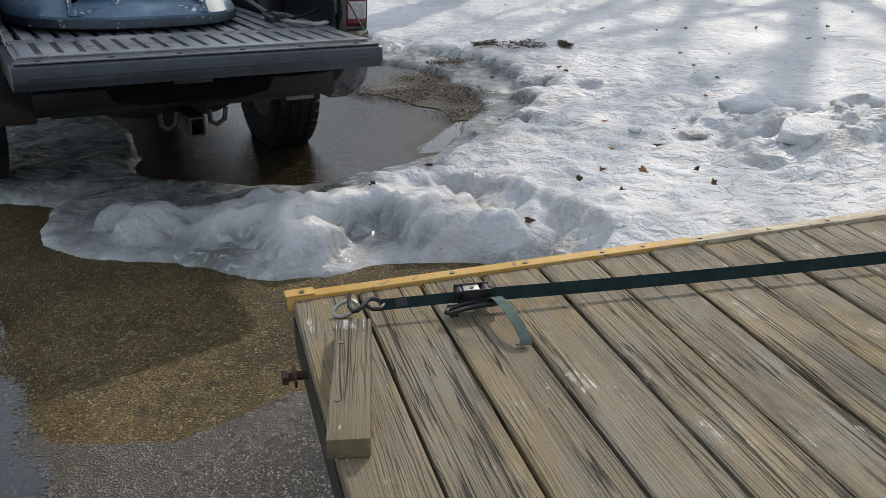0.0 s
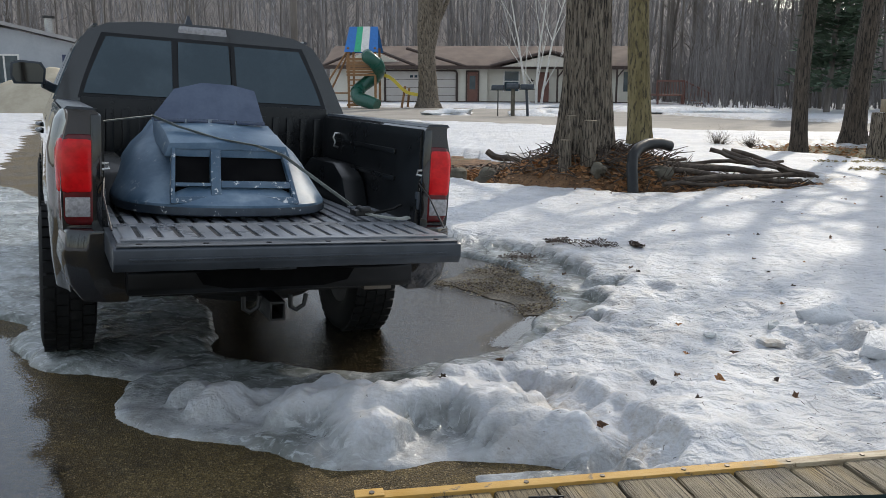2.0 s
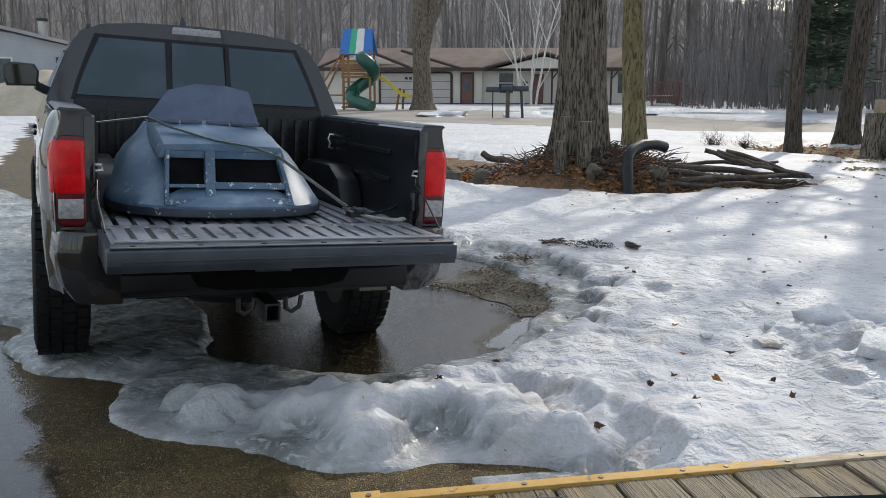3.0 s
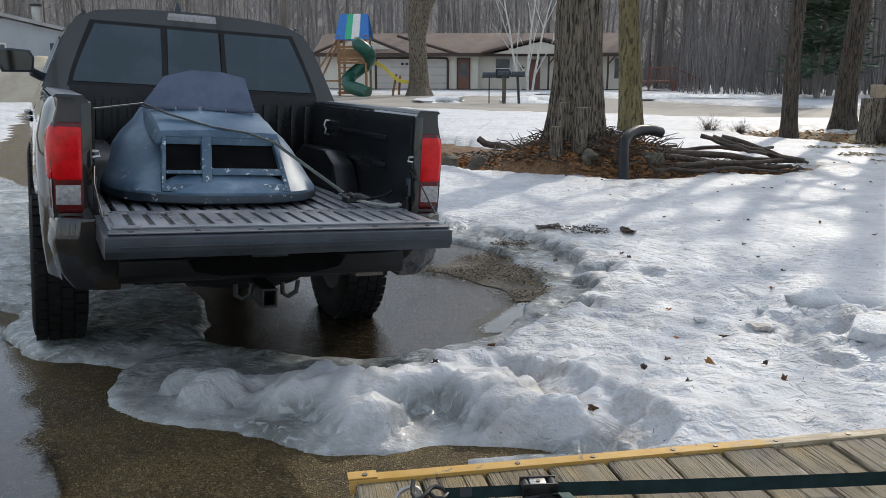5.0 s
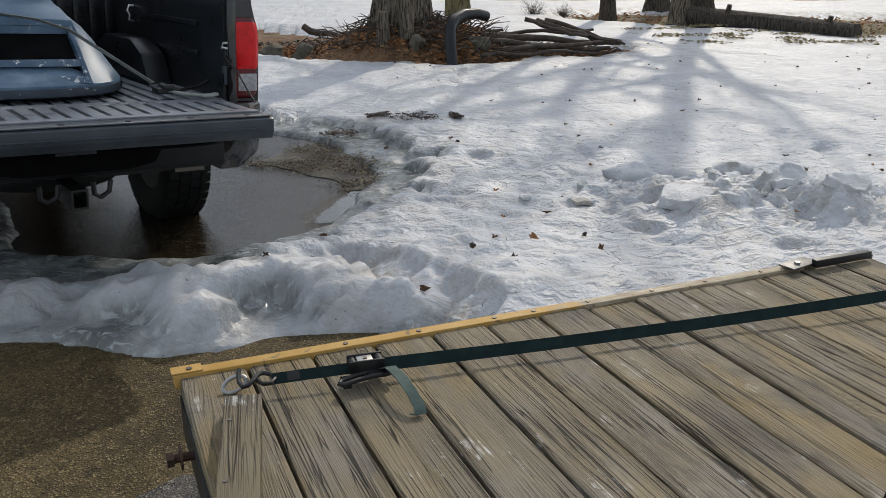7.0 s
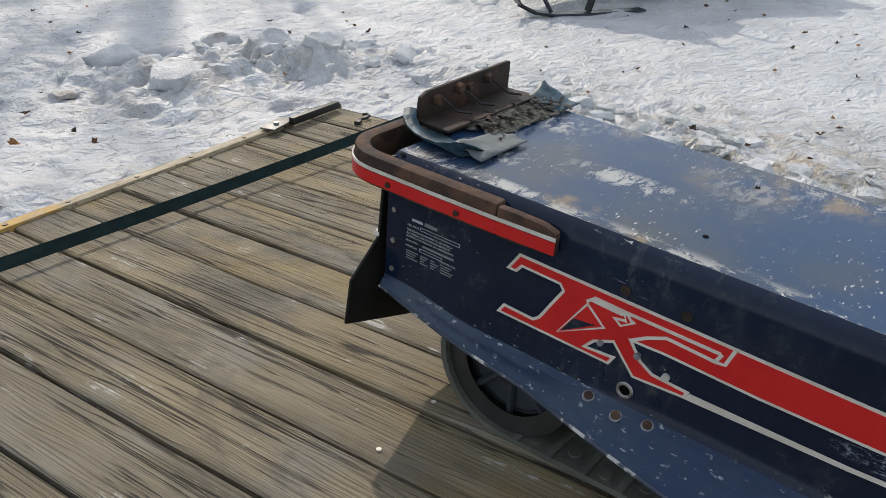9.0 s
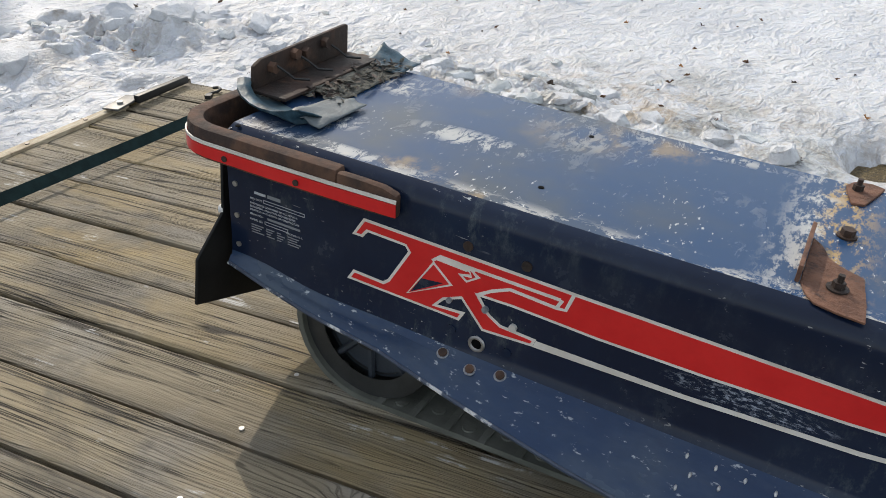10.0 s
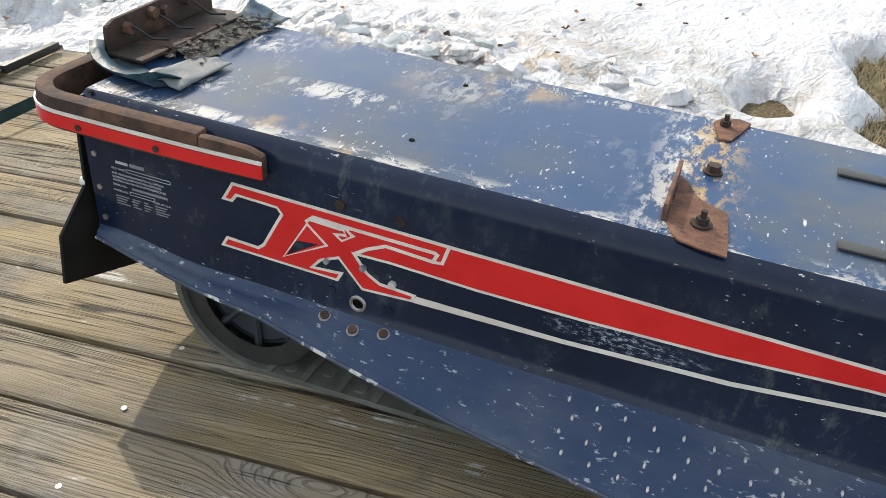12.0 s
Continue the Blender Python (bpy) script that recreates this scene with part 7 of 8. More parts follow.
def on_thin_snow(x, y, r):
    d = math.hypot((x - 7.6) / 2.6, (y - 14.3) / 2.4)
    return 0.115 if d < 1 and noise.noise((x * 1.3, y * 2.2, 6.0)) > 0.05 + 0.4 * d * r.random() else None


litter("leaf_litter", 30000, (-2.0, 4.6, 10.3, 14.0), in_bed, 1, 0.042, leaf_mat, "dry brown fallen leaves on the mulch bed")
litter("leaf_litter", 8000, (-2.0, 4.6, 10.3, 15.0), in_bed, 2, 0.032, dark_leaf, "dark wet fallen leaves on the mulch bed")
litter("leaf_litter", 9000, (5.0, 10.2, 12.0, 16.7), on_thin_snow, 9, 0.03, straw_mat, "matted dead grass showing through thin snow")
litter("leaf_litter", 5200, (5, 19.5, 12.5, 21.3), in_litter, 3, 0.05, leaf_mat, "brown fallen leaves under the bare trees")

# sawn stubs, rocks and twigs against the trunk
for x, y, z, r, h, tip in ((0.60, 11.24, 0.42, 0.085, 0.42, 0.0), (0.90, 11.22, 0.50, 0.095, 0.60, 0.02), (0.70, 11.34, 0.66, 0.07, 0.50, -0.02)):
    stub = thing("sawn_stub", "short sawn branch stub leaning on the trunk", "stub", pose(x, y, z - 0.12, 0, 0, 0), "stubs by the trunk")
    part("stub_wood", Build().tube([(0, 0, 0), (tip, 0.0, h * 0.6), (tip, 0, h)], [r * 1.1, r, r * 0.98], 16, wobble=0.1), bark_mat, stub)
    part("sawn_end", Build().disc((tip, 0, h + 0.002), (0, 0, 1), r * 0.86, 0.006, 16), cut_wood, stub, "pale sawn end")
for k, (x, y, sx, sz) in enumerate(((-0.95, 12.55, 0.20, 0.15), (-0.42, 12.35, 0.28, 0.17), (1.02, 11.05, 0.14, 0.10), (1.9, 11.25, 0.15, 0.10))):
    single("rock", Build().blob((0, 0, 0), (sx, sx * 0.8, sz), 0.5, k, 8, 12), stone_mat, "rounded grey field stone in the leaf bed", "rock", pose(x, y, bed_height(x, y) + sz * 0.35, 0, 0, 40 * k), "rocks in the leaf bed", smooth=60)

# drain pipe draped over the branches
pipe = [(1.44, 10.56, 0.0), (1.43, 10.62, 0.20), (1.42, 10.70, 0.42), (1.44, 10.80, 0.56), (1.52, 10.95, 0.64), (1.66, 11.1, 0.69), (1.84, 11.25, 0.69), (2.0, 11.4, 0.645)]
single("drain_pipe", Build().tube(pipe, 0.072, 16), pipe_mat, "bent black plastic drain pipe over the brush pile", "pipe", smooth=50)
# branches and logs
rnd = random.Random(33)
LOGS = [((1.6, 11.6, 0.46), (4.2, 12.3, 0.18), 0.075), ((1.7, 11.3, 0.40), (3.9, 11.9, 0.16), 0.06), ((2.2, 11.2, 0.30), (4.0, 12.0, 0.24), 0.05), ((2.9, 12.2, 0.62), (4.0, 11.9, 0.22), 0.055), ((3.1, 12.6, 0.60), (4.2, 12.2, 0.20), 0.05), ((2.7, 12.0, 0.66), (3.5, 11.7, 0.35), 0.045), ((3.3, 12.1, 0.50), (4.1, 11.8, 0.26), 0.035), ((1.9, 11.0, 0.22), (3.6, 11.6, 0.14), 0.04), ((-0.55, 13.6, 0.42), (0.4, 13.1, 0.14), 0.07), ((0.9, 12.9, 0.5), (2.6, 13.3, 0.3), 0.05), ((2.0, 12.2, 0.42), (3.9, 12.7, 0.35), 0.045)]
for (a, c, r) in LOGS:
    a, c = Vector(a), Vector(c)
    a.z, c.z = a.z * 0.82, c.z * 0.9
    path = [a + (c - a) * t + Vector((rnd.uniform(-1, 1), rnd.uniform(-1, 1), rnd.uniform(-1, 1))) * 0.03 for t in np.linspace(0, 1, 8)]
    single("branch", Build().tube(path, [0.75 * r * (1 - 0.35 * t) for t in np.linspace(0, 1, 8)], 9, wobble=0.25), grey_wood, "dead grey-brown branch lying on the brush pile", "branch", group="branches on the brush pile", smooth=50)
b = Build()
for _ in range(900):
    x, y = rnd.uniform(-0.4, 4.1), rnd.uniform(10.7, 12.3)
    if in_bed(x, y, rnd) is None:
        continue
    w, l = rnd.uniform(0, 6.28), rnd.uniform(0.15, 0.5)
    z = bed_height(x, y) + 0.03
    b.tube([(x, y, z), (x + math.cos(w) * l * 0.5, y + math.sin(w) * l * 0.5, z + rnd.uniform(0, 0.12)), (x + math.cos(w) * l, y + math.sin(w) * l, z + rnd.uniform(-0.04, 0.18))], [0.010, 0.008, 0.003], 4)
single("twigs", b, grey_wood, "tangle of thin dead twigs on the leaf bed", "twigs", kind="stuff", smooth=50)
single("log", Build().tube([(7.1, 16.95, 0.22), (7.5, 16.1, 0.20), (7.95, 15.05, 0.19), (8.3, 14.1, 0.18), (8.62, 13.3, 0.17)], [0.21, 0.20, 0.19, 0.17, 0.165], 14, wobble=0.3).tube([(7.55, 15.9, 0.3), (7.56, 15.85, 0.50)], [0.07, 0.045], 8).tube([(8.4, 13.8, 0.28), (8.42, 13.75, 0.42)], [0.06, 0.04], 8), dark_bark, "long fallen log with dark bark on the snow", "log", smooth=50)
for x, y, s in ((4.55, 19.6, 0.5), (5.35, 19.9, 0.42)):
    b = Build()
    r2 = random.Random(int(x * 10))
    for _ in range(46):
        w = r2.uniform(0, 6.28)
        limb(b, (0, 0, 0), (math.cos(w), math.sin(w), r2.uniform(0.4, 2.0)), s * r2.uniform(0.5, 1.1), 0.007, r2, 1, 3, 0.6, 4)
    single("dead_shrub", b, grey_wood, "small dry brown shrub in the leaf litter", "shrub", pose(x, y, -0.02), "dry shrubs", smooth=0)

# hydrant-like red post far across the snow
hyd = thing("fire_hydrant", "small faded red fire hydrant in the snow", "hydrant", pose(13.3, 29.5, 0.05))
part("barrel", Build().tube([(0, 0, 0), (0, 0, 0.5), (0, 0, 0.56), (0, 0, 0.66)], [0.13, 0.13, 0.17, 0.05], 14), hydrant_mat, hyd)
part("nozzle", Build().disc((0, 0, 0.38), (1, 0.3, 0), 0.07, 0.42, 12), hydrant_mat, hyd)

# ---- leaves and bits on the near snow ----
dg = bpy.context.evaluated_depsgraph_get()
dg.update()


def snow_z(x, y):
    hit, loc, _, _ = snow.ray_cast((x, y, 5.0), (0, 0, -1))
    return loc.z if hit else 0.0


def leaf_build(seed, size):
    r = random.Random(seed)
    n, verts = 10, [(0, 0, 0.006)]
    for k in range(n):
        w = 2 * math.pi * k / n
        rr = size * (0.55 + 0.45 * (k % 2)) * r.uniform(0.7, 1.1)
        verts.append((rr * math.cos(w), rr * math.sin(w) * 0.75, 0.004 + r.uniform(0, 0.85) * size))
    return Build().add(verts, [(0, 1 + k, 1 + (k + 1) % n) for k in range(n)])


leaf_meshes = [leaf_build(k, 0.03).mesh("fallen_leaf", (mid_leaf, dark_leaf, mid_leaf)[k % 3] if k != 3 else leaf_mat, 0) for k in range(6)]
rnd = random.Random(8)
spots = [(1.08, 4.1), (0.59, 3.57), (0.74, 3.77), (0.90, 3.65), (0.75, 3.35), (1.20, 3.53), (0.33, 3.13), (-0.34, 3.44), (-0.10, 3.88), (0.85, 4.12), (1.18, 3.74), (3.55, 1.2), (3.9, 1.6), (3.3, 1.9), (4.6, 1.5), (4.9, 2.4), (5.4, 3.4), (4.2, 2.9)]
spots += [(rnd.uniform(0.2, 7.5), rnd.uniform(3.8, 13)) for _ in range(110)] + [(rnd.uniform(3, 6.5), rnd.uniform(0.6, 4)) for _ in range(40)]
for k, (x, y) in enumerate(spots):
    leaf = new("fallen_leaf", leaf_meshes[k % 6])
    leaf.matrix_world = pose(x, y, snow_z(x, y) + 0.001, rnd.uniform(-15, 15), rnd.uniform(-15, 15), rnd.uniform(0, 360)) @ Matrix.Scale(rnd.uniform(0.4, 0.95) if k > 18 else rnd.uniform(0.75, 1.15), 4)
    tagged(leaf, "curled dead brown leaf on the snow", "leaf", "leaves on the snow")
b = Build()
for _ in range(520):
    x, y = rnd.uniform(-0.9, 3.4), rnd.uniform(2.6, 6.5)
    z = snow_z(x, y)
    if z < 0.03:
        continue
    w, l = rnd.uniform(0, 6.28), rnd.uniform(0.008, 0.05)
    k = rnd.uniform(-0.9, 0.9)
    b.tube([(x, y, z + 0.002), (x + math.cos(w) * l * 0.5, y + math.sin(w) * l * 0.5, z + rnd.uniform(0.003, 0.012)), (x + math.cos(w) * l * 0.5 + math.cos(w + k) * l * 0.5, y + math.sin(w) * l * 0.5 + math.sin(w + k) * l * 0.5, z + 0.003)], 0.001, 3)
single("grass_bits", b, dark_leaf, "scattered dead grass stems and bits on the snow", "debris", kind="stuff", smooth=0)

# flattened dead grass where the snow has gone
b = Build()
for _ in range(12000):
    x, y = rnd.uniform(3.2, 5.0), rnd.uniform(-1.4, 0.95)
    if float(poly_distance(np.array([x]), np.array([y]), BARE[2])[0]) > 0.05:
        continue
    w, l = rnd.gauss(0.6, 0.9), rnd.uniform(0.04, 0.13)
    dx, dy = math.cos(w) * l, math.sin(w) * l
    h = rnd.uniform(0.005, 0.05)
    s = 0.0022
    ux, uy = -dy / l * s, dx / l * s
    b.add([(x - ux, y - uy, -0.028), (x + ux, y + uy, -0.028), (x + dx * 0.5 + ux, y + dy * 0.5 + uy, h), (x + dx * 0.5 - ux, y + dy * 0.5 - uy, h), (x + dx, y + dy, h * 0.6)], [(0, 1, 2, 3), (3, 2, 4)])
single("dead_grass", b, straw_mat, "flattened straw-coloured dead grass in a melted patch", "grass", kind="stuff", smooth=0)

# chunks of broken ice in the bank
def shard(seed, wide, long, thick):
    """A broken plate of ice with straight snapped edges."""
    r = random.Random(seed)
    bm = bmesh.new()
    n = r.randint(5, 7)
    ring = []
    for k in range(n):
        w = 2 * math.pi * (k + r.uniform(-0.28, 0.28)) / n
        ring.append((wide * math.cos(w) * r.uniform(0.7, 1.1), long * math.sin(w) * r.uniform(0.7, 1.1)))
    for z, s in ((-thick, 1.06), (thick, 0.94)):
        for x, y in ring:
            bm.verts.new((x * s + r.uniform(-0.1, 0.1) * thick, y * s + r.uniform(-0.1, 0.1) * thick, z * r.uniform(0.7, 1.25)))
    bm.verts.new((r.uniform(-0.3, 0.3) * wide, r.uniform(-0.3, 0.3) * long, thick * 1.5))
    bmesh.ops.convex_hull(bm, input=bm.verts)
    bmesh.ops.bevel(bm, geom=[e for e in bm.edges if len(e.link_faces) == 2 and e.calc_face_angle(0) > 0.35], offset=0.0035, segments=2, affect="EDGES", clamp_overlap=True)
    bmesh.ops.triangulate(bm, faces=bm.faces)
    bmesh.ops.subdivide_edges(bm, edges=[e for e in bm.edges if e.calc_length() > 0.03], cuts=2, use_grid_fill=True)
    for vert in bm.verts:
        vert.co += Vector((noise.noise(vert.co * 22 + Vector((seed, 0, 0))), noise.noise(vert.co * 22 + Vector((0, seed, 5))), 0.8 * noise.noise(vert.co * 30 + Vector((3, 0, seed))))) * 0.016
    me = bpy.data.meshes.new("ice_chunk")
    bm.to_mesh(me)
    bm.free()
    me.materials.append((old_snow_block, clear_ice, old_snow_block, ice_mat)[seed % 4])
    me.polygons.foreach_set("use_smooth", [True] * len(me.polygons))
    me.set_sharp_from_angle(angle=radians(28))
    return me


old_snow_block = surface("dirty_snow_lump", (0.52, 0.53, 0.545), (0.66, 0.67, 0.685), 9.0, 0.5, 0, 0.9, 0.012, 60.0, spot=(0.36, 0.31, 0.25), spot_scale=6.0, spot_lo=0.52, spot_hi=0.75, jitter=True)
ice_meshes = [shard(60 + k, 0.085, 0.065, (0.009, 0.012, 0.016, 0.024)[k // 4 % 4]) for k in range(16)]
for k in range(190):
    if k < 60:
        x, y = 2.40 + rnd.gauss(0, 0.50), 4.2 + rnd.gauss(0, 0.22)
        y += 0.25 * (2.4 - x)
    else:
        x, y = 3.10 + rnd.gauss(0, 0.32), 1.75 + rnd.gauss(0, 0.75)
    if (y < 2.6 and x < 2.45) or y < 0.75:
        continue
    chunk = new("ice_chunk", ice_meshes[k % 16])
    s = rnd.uniform(0.3, 1.0) ** 1.5 + 0.15
    t = rnd.gauss(0, 11)
    chunk.matrix_world = pose(x, y, snow_z(x, y) - 0.004 + 0.02 * s * abs(math.sin(radians(t))), t, rnd.gauss(0, 9), rnd.uniform(0, 360)) @ Matrix.Scale(s, 4)
    tagged(chunk, "broken plate of grainy translucent ice", "ice chunk", "ice chunks in the snow bank")
# larger blocks at the front of the bank
for x, y, sx, sy, sz, m_, label in ((1.74, 4.66, 0.19, 0.10, 0.075, old_snow_block, "rounded block of dirty old snow"), (2.02, 4.62, 0.13, 0.09, 0.060, old_snow_block, "rounded block of dirty old snow"), (2.44, 4.80, 0.16, 0.08, 0.07, old_snow_block, "rounded block of dirty old snow")):
    lump = single("ice_block", Build().blob((0, 0, 0), (sx, sy, sz), 0.55, x * 7, 9, 14), m_, label, "ice block", pose(x, y, snow_z(x, y) + sz * 0.30, rnd.uniform(-12, 12), rnd.uniform(-12, 12), rnd.uniform(-25, 25)), "ice blocks in the snow bank", smooth=60)
for k, (x, y, wide, long, thick, rx, ry, rz) in enumerate(((1.84, 4.08, 0.21, 0.15, 0.034, 8, -5, 10), (2.20, 4.20, 0.09, 0.08, 0.022, -10, 10, 40), (2.56, 4.33, 0.12, 0.09, 0.020, 40, 5, -10), (2.76, 4.25, 0.13, 0.09, 0.018, 44, -10, 15), (3.0, 4.15, 0.16, 0.10, 0.020, 42, 8, -20), (3.15, 3.80, 0.12, 0.09, 0.020, 34, 0, 30), (2.70, 3.98, 0.15, 0.10, 0.024, 25, 6, 5))):
    slab = new("ice_slab", shard(80 + 2 * k, wide, long, thick))
    slab.matrix_world = pose(x, y, snow_z(x, y) + (0.016 if k > 1 else 0.012), rx, ry, rz)
    tagged(slab, "flat glittering slab of grainy ice" if k < 2 else "tilted thin shard of grainy ice", "ice slab", "ice slabs in the snow bank")


def near_pool(x, y, r):
    z = snow_z(x, y)
    m = float(poly_distance(np.array([x]), np.array([y]), MUD)[0])
    keep = m < 0.10 * r.random() and noise.noise((x * 3, y * 3, 4.0)) > -0.25
    return max(z, 0.011) if keep else None


litter("wet_debris", 9000, (-0.75, 0.55, 4.9, 6.7), near_pool, 5, 0.008, dark_leaf, "wet dead grass and dirt along the puddle's edge")
litter("wet_debris", 7000, (-0.75, 0.55, 4.9, 6.7), near_pool, 7, 0.007, straw_mat, "pale straw bits along the puddle's edge")
for k, (cx, cy, rx, ry) in enumerate(((0.62, 6.95, 0.22, 0.24), (0.02, 6.75, 0.20, 0.26), (0.32, 7.1, 0.14, 0.16), (1.0, 7.0, 0.08, 0.10))):
    litter("dirt_clump", 1300, (cx - rx, cx + rx, cy - ry, cy + ry), lambda x, y, r: snow_z(x, y) + r.uniform(0, 0.012) if ((x - cx) / rx) ** 2 + ((y - cy) / ry) ** 2 < r.random() ** 0.8 * (1 + 1.2 * noise.noise((x * 9, y * 9, 3.0))) else None, 20 + k, 0.010, dark_leaf, "dark clod of dirt and dead grass on the snow")


# ---- house across the road ----
def house_far():
    y0 = 57.0
    home = thing("house", "low cream ranch house with brown shingle roof and attached garage", "house")
    part("garage_wall", Build().box(-13.0, -2.2, y0 - 0.0, y0 + 7, -0.1, 2.45), siding_mat, home)
    part("main_wall", Build().box(-2.2, 7.6, y0 + 0.35, y0 + 7, -0.1, 2.45), siding_mat, home)
    part("gable_wall", Build().prism([(-13.0, 2.45), (-10.2, 3.55), (-7.4, 2.45)], y0 + 0.02, y0 + 0.3, "y"), siding_mat, home)
    roof = part("roof", Build().prism([(y0 - 0.7, 2.35), (y0 + 3.6, 3.75), (y0 + 8, 2.35), (y0 + 8, 2.5), (y0 + 3.6, 3.95), (y0 - 0.7, 2.52)], -13.4, 8.4, "x"), roof_mat, home)
    part("fascia", Build().box(-13.4, 8.4, y0 - 0.78, y0 - 0.702, 2.28, 2.50), brown_trim, roof)
    part("gable_roof", Build().prism([(-1.9, 2.45), (1.9, 3.35), (5.6, 2.45), (5.6, 2.6), (1.9, 3.52), (-1.9, 2.6)], y0 - 1.3, y0 + 4, "y"), roof_mat, roof)
    part("gable_face", Build().prism([(-1.2, 2.45), (1.9, 3.22), (5.0, 2.45)], y0 - 1.1, y0 - 0.9, "y"), siding_mat, home)
    for a, c in (((-7.6, 3.62), (-3.6, 2.45)), ((-2.0, 2.48), (1.9, 3.42)), ((1.9, 3.42), (5.7, 2.48)), ((-13.5, 2.4), (-10.2, 3.75)), ((-10.2, 3.75), (-7.0, 2.5))):
        part("barge_board", Build().tube([(a[0], y0 - 1.33 if a[0] > -3 else y0 - 0.75, a[1]), (c[0], y0 - 1.33 if a[0] > -3 else y0 - 0.75, c[1])], 0.09, 4), brown_trim, roof)
    gdoor = part("garage_door", Build().box(-9.1, -4.35, y0 - 0.05, y0 - 0.01, 0, 2.12), garage_mat, home, "wide beige garage door")
    for k in range(1, 4):
        part("door_seam", Build().box(-9.1, -4.35, y0 - 0.056, y0 - 0.0502, 0.53 * k - 0.012, 0.53 * k + 0.012), brown_trim, gdoor, smooth=0)
    for k in range(5):
        part("door_light", Build().box(-7.45 + 0.3 * k, -7.25 + 0.3 * k, y0 - 0.06, y0 - 0.0505, 1.72, 1.88), glass_mat, gdoor, smooth=0)
    part("garage_arch", Build().box(-9.25, -9.11, y0 - 0.1, y0 - 0.002, 0, 2.2).box(-4.34, -4.18, y0 - 0.1, y0 - 0.002, 0, 2.0).box(-9.25, -4.4, y0 - 0.1, y0 - 0.002, 2.13, 2.24).tube([(-4.45, y0 - 0.05, 2.19), (-4.3, y0 - 0.05, 2.12), (-4.25, y0 - 0.05, 1.98)], 0.07, 6), brown_trim, home)
    door = part("door", Build().box(-3.55, -2.85, y0 - 0.05, y0 - 0.002, 0, 2.1), red_door_mat, home, "brown side door")
    part("door_glass", Build().box(-3.4, -3.0, y0 - 0.058, y0 - 0.0505, 0.95, 1.85), glass_mat, door, smooth=0)
    part("door_frame", Build().box(-3.66, -3.56, y0 - 0.07, y0 - 0.002, 0, 2.2).box(-2.84, -2.74, y0 - 0.07, y0 - 0.002, 0, 2.2).box(-3.56, -2.84, y0 - 0.07, y0 - 0.002, 2.1, 2.2), brown_trim, door)
    win = part("window", Build().box(-1.05, -0.1, y0 + 0.29, y0 + 0.345, 0.85, 2.15), glass_mat, home, "dark double-hung window")
    part("window_frame", Build().box(-1.12, -1.05, y0 + 0.27, y0 + 0.345, 0.8, 2.2).box(-0.1, -0.03, y0 + 0.27, y0 + 0.345, 0.8, 2.2).box(-1.05, -0.1, y0 + 0.27, y0 + 0.345, 2.15, 2.2).box(-1.05, -0.1, y0 + 0.27, y0 + 0.345, 1.47, 1.53), white_mat, win)
    win = part("window", Build().box(6.9, 7.4, y0 + 0.29, y0 + 0.345, 0.85, 2.15), glass_mat, home)
    part("front_door", Build().box(1.15, 1.95, y0 + 0.29, y0 + 0.345, 0, 2.1), red_door_mat, home, "red-brown front door")
    for x in (2.45, 5.2, 6.3):
        post = part("porch_post", Build().box(x - 0.06, x + 0.06, y0 - 1.15, y0 - 1.03, 0, 2.45), brown_trim, home)
        part("post_brace", Build().tube([(x, y0 - 1.09, 1.75), (x + 0.5, y0 - 1.09, 2.4)], 0.045, 4), brown_trim, post)
    part("plinth", Build().box(-13.05, 7.65, y0 - 0.06, y0 + 0.0, -0.1, 0.16), brown_trim, home)
    star = [(0.75 + (0.22 if k % 2 == 0 else 0.09) * math.sin(k * math.pi / 5), 1.5 + (0.22 if k % 2 == 0 else 0.09) * math.cos(k * math.pi / 5)) for k in range(10)]
    part("wall_star", Build().prism(star, y0 + 0.30, y0 + 0.345, "y"), brown_trim, home, "dark metal star")
    deck = thing("porch_deck", "red-brown wooden porch deck with railing and steps", "deck", pose(8.6, 54.0, 0))
    part("platform", Build().box(0, 1.7, 0, 3, 0.62, 0.72), red_door_mat, deck)
    part("handrail", Build().box(0, 1.7, -0.04, 0.04, 1.5, 1.6).tube([(1.7, 0, 1.55), (3.6, 0, 0.65)], 0.05, 4).tube([(0, 0, 0.7), (0, 0, 1.6)], 0.05, 4).tube([(1.7, 0, 0), (1.7, 0, 1.6)], 0.05, 4), red_door_mat, deck)
    for k in range(9):
        part("baluster", Build().box(0.1 + 0.18 * k, 0.14 + 0.18 * k, -0.02, 0.02, 0.72, 1.5), red_door_mat, deck)
    for k in range(8):
        part("baluster", Build().box(1.85 + 0.22 * k, 1.9 + 0.22 * k, -0.02, 0.02, 0.62 - 0.1 * k, 1.46 - 0.1 * k), red_door_mat, deck)
    for k in range(4):
        part("step", Build().box(1.7 + 0.42 * k, 2.15 + 0.42 * k, 0.0, 1.2, 0.46 - 0.16 * k, 0.52 - 0.16 * k), red_door_mat, deck)
    for x in (0.1, 1.6):
        part("deck_post", Build().box(x - 0.06, x + 0.06, 0.1, 0.22, 0, 0.62), red_door_mat, deck)


house_far()


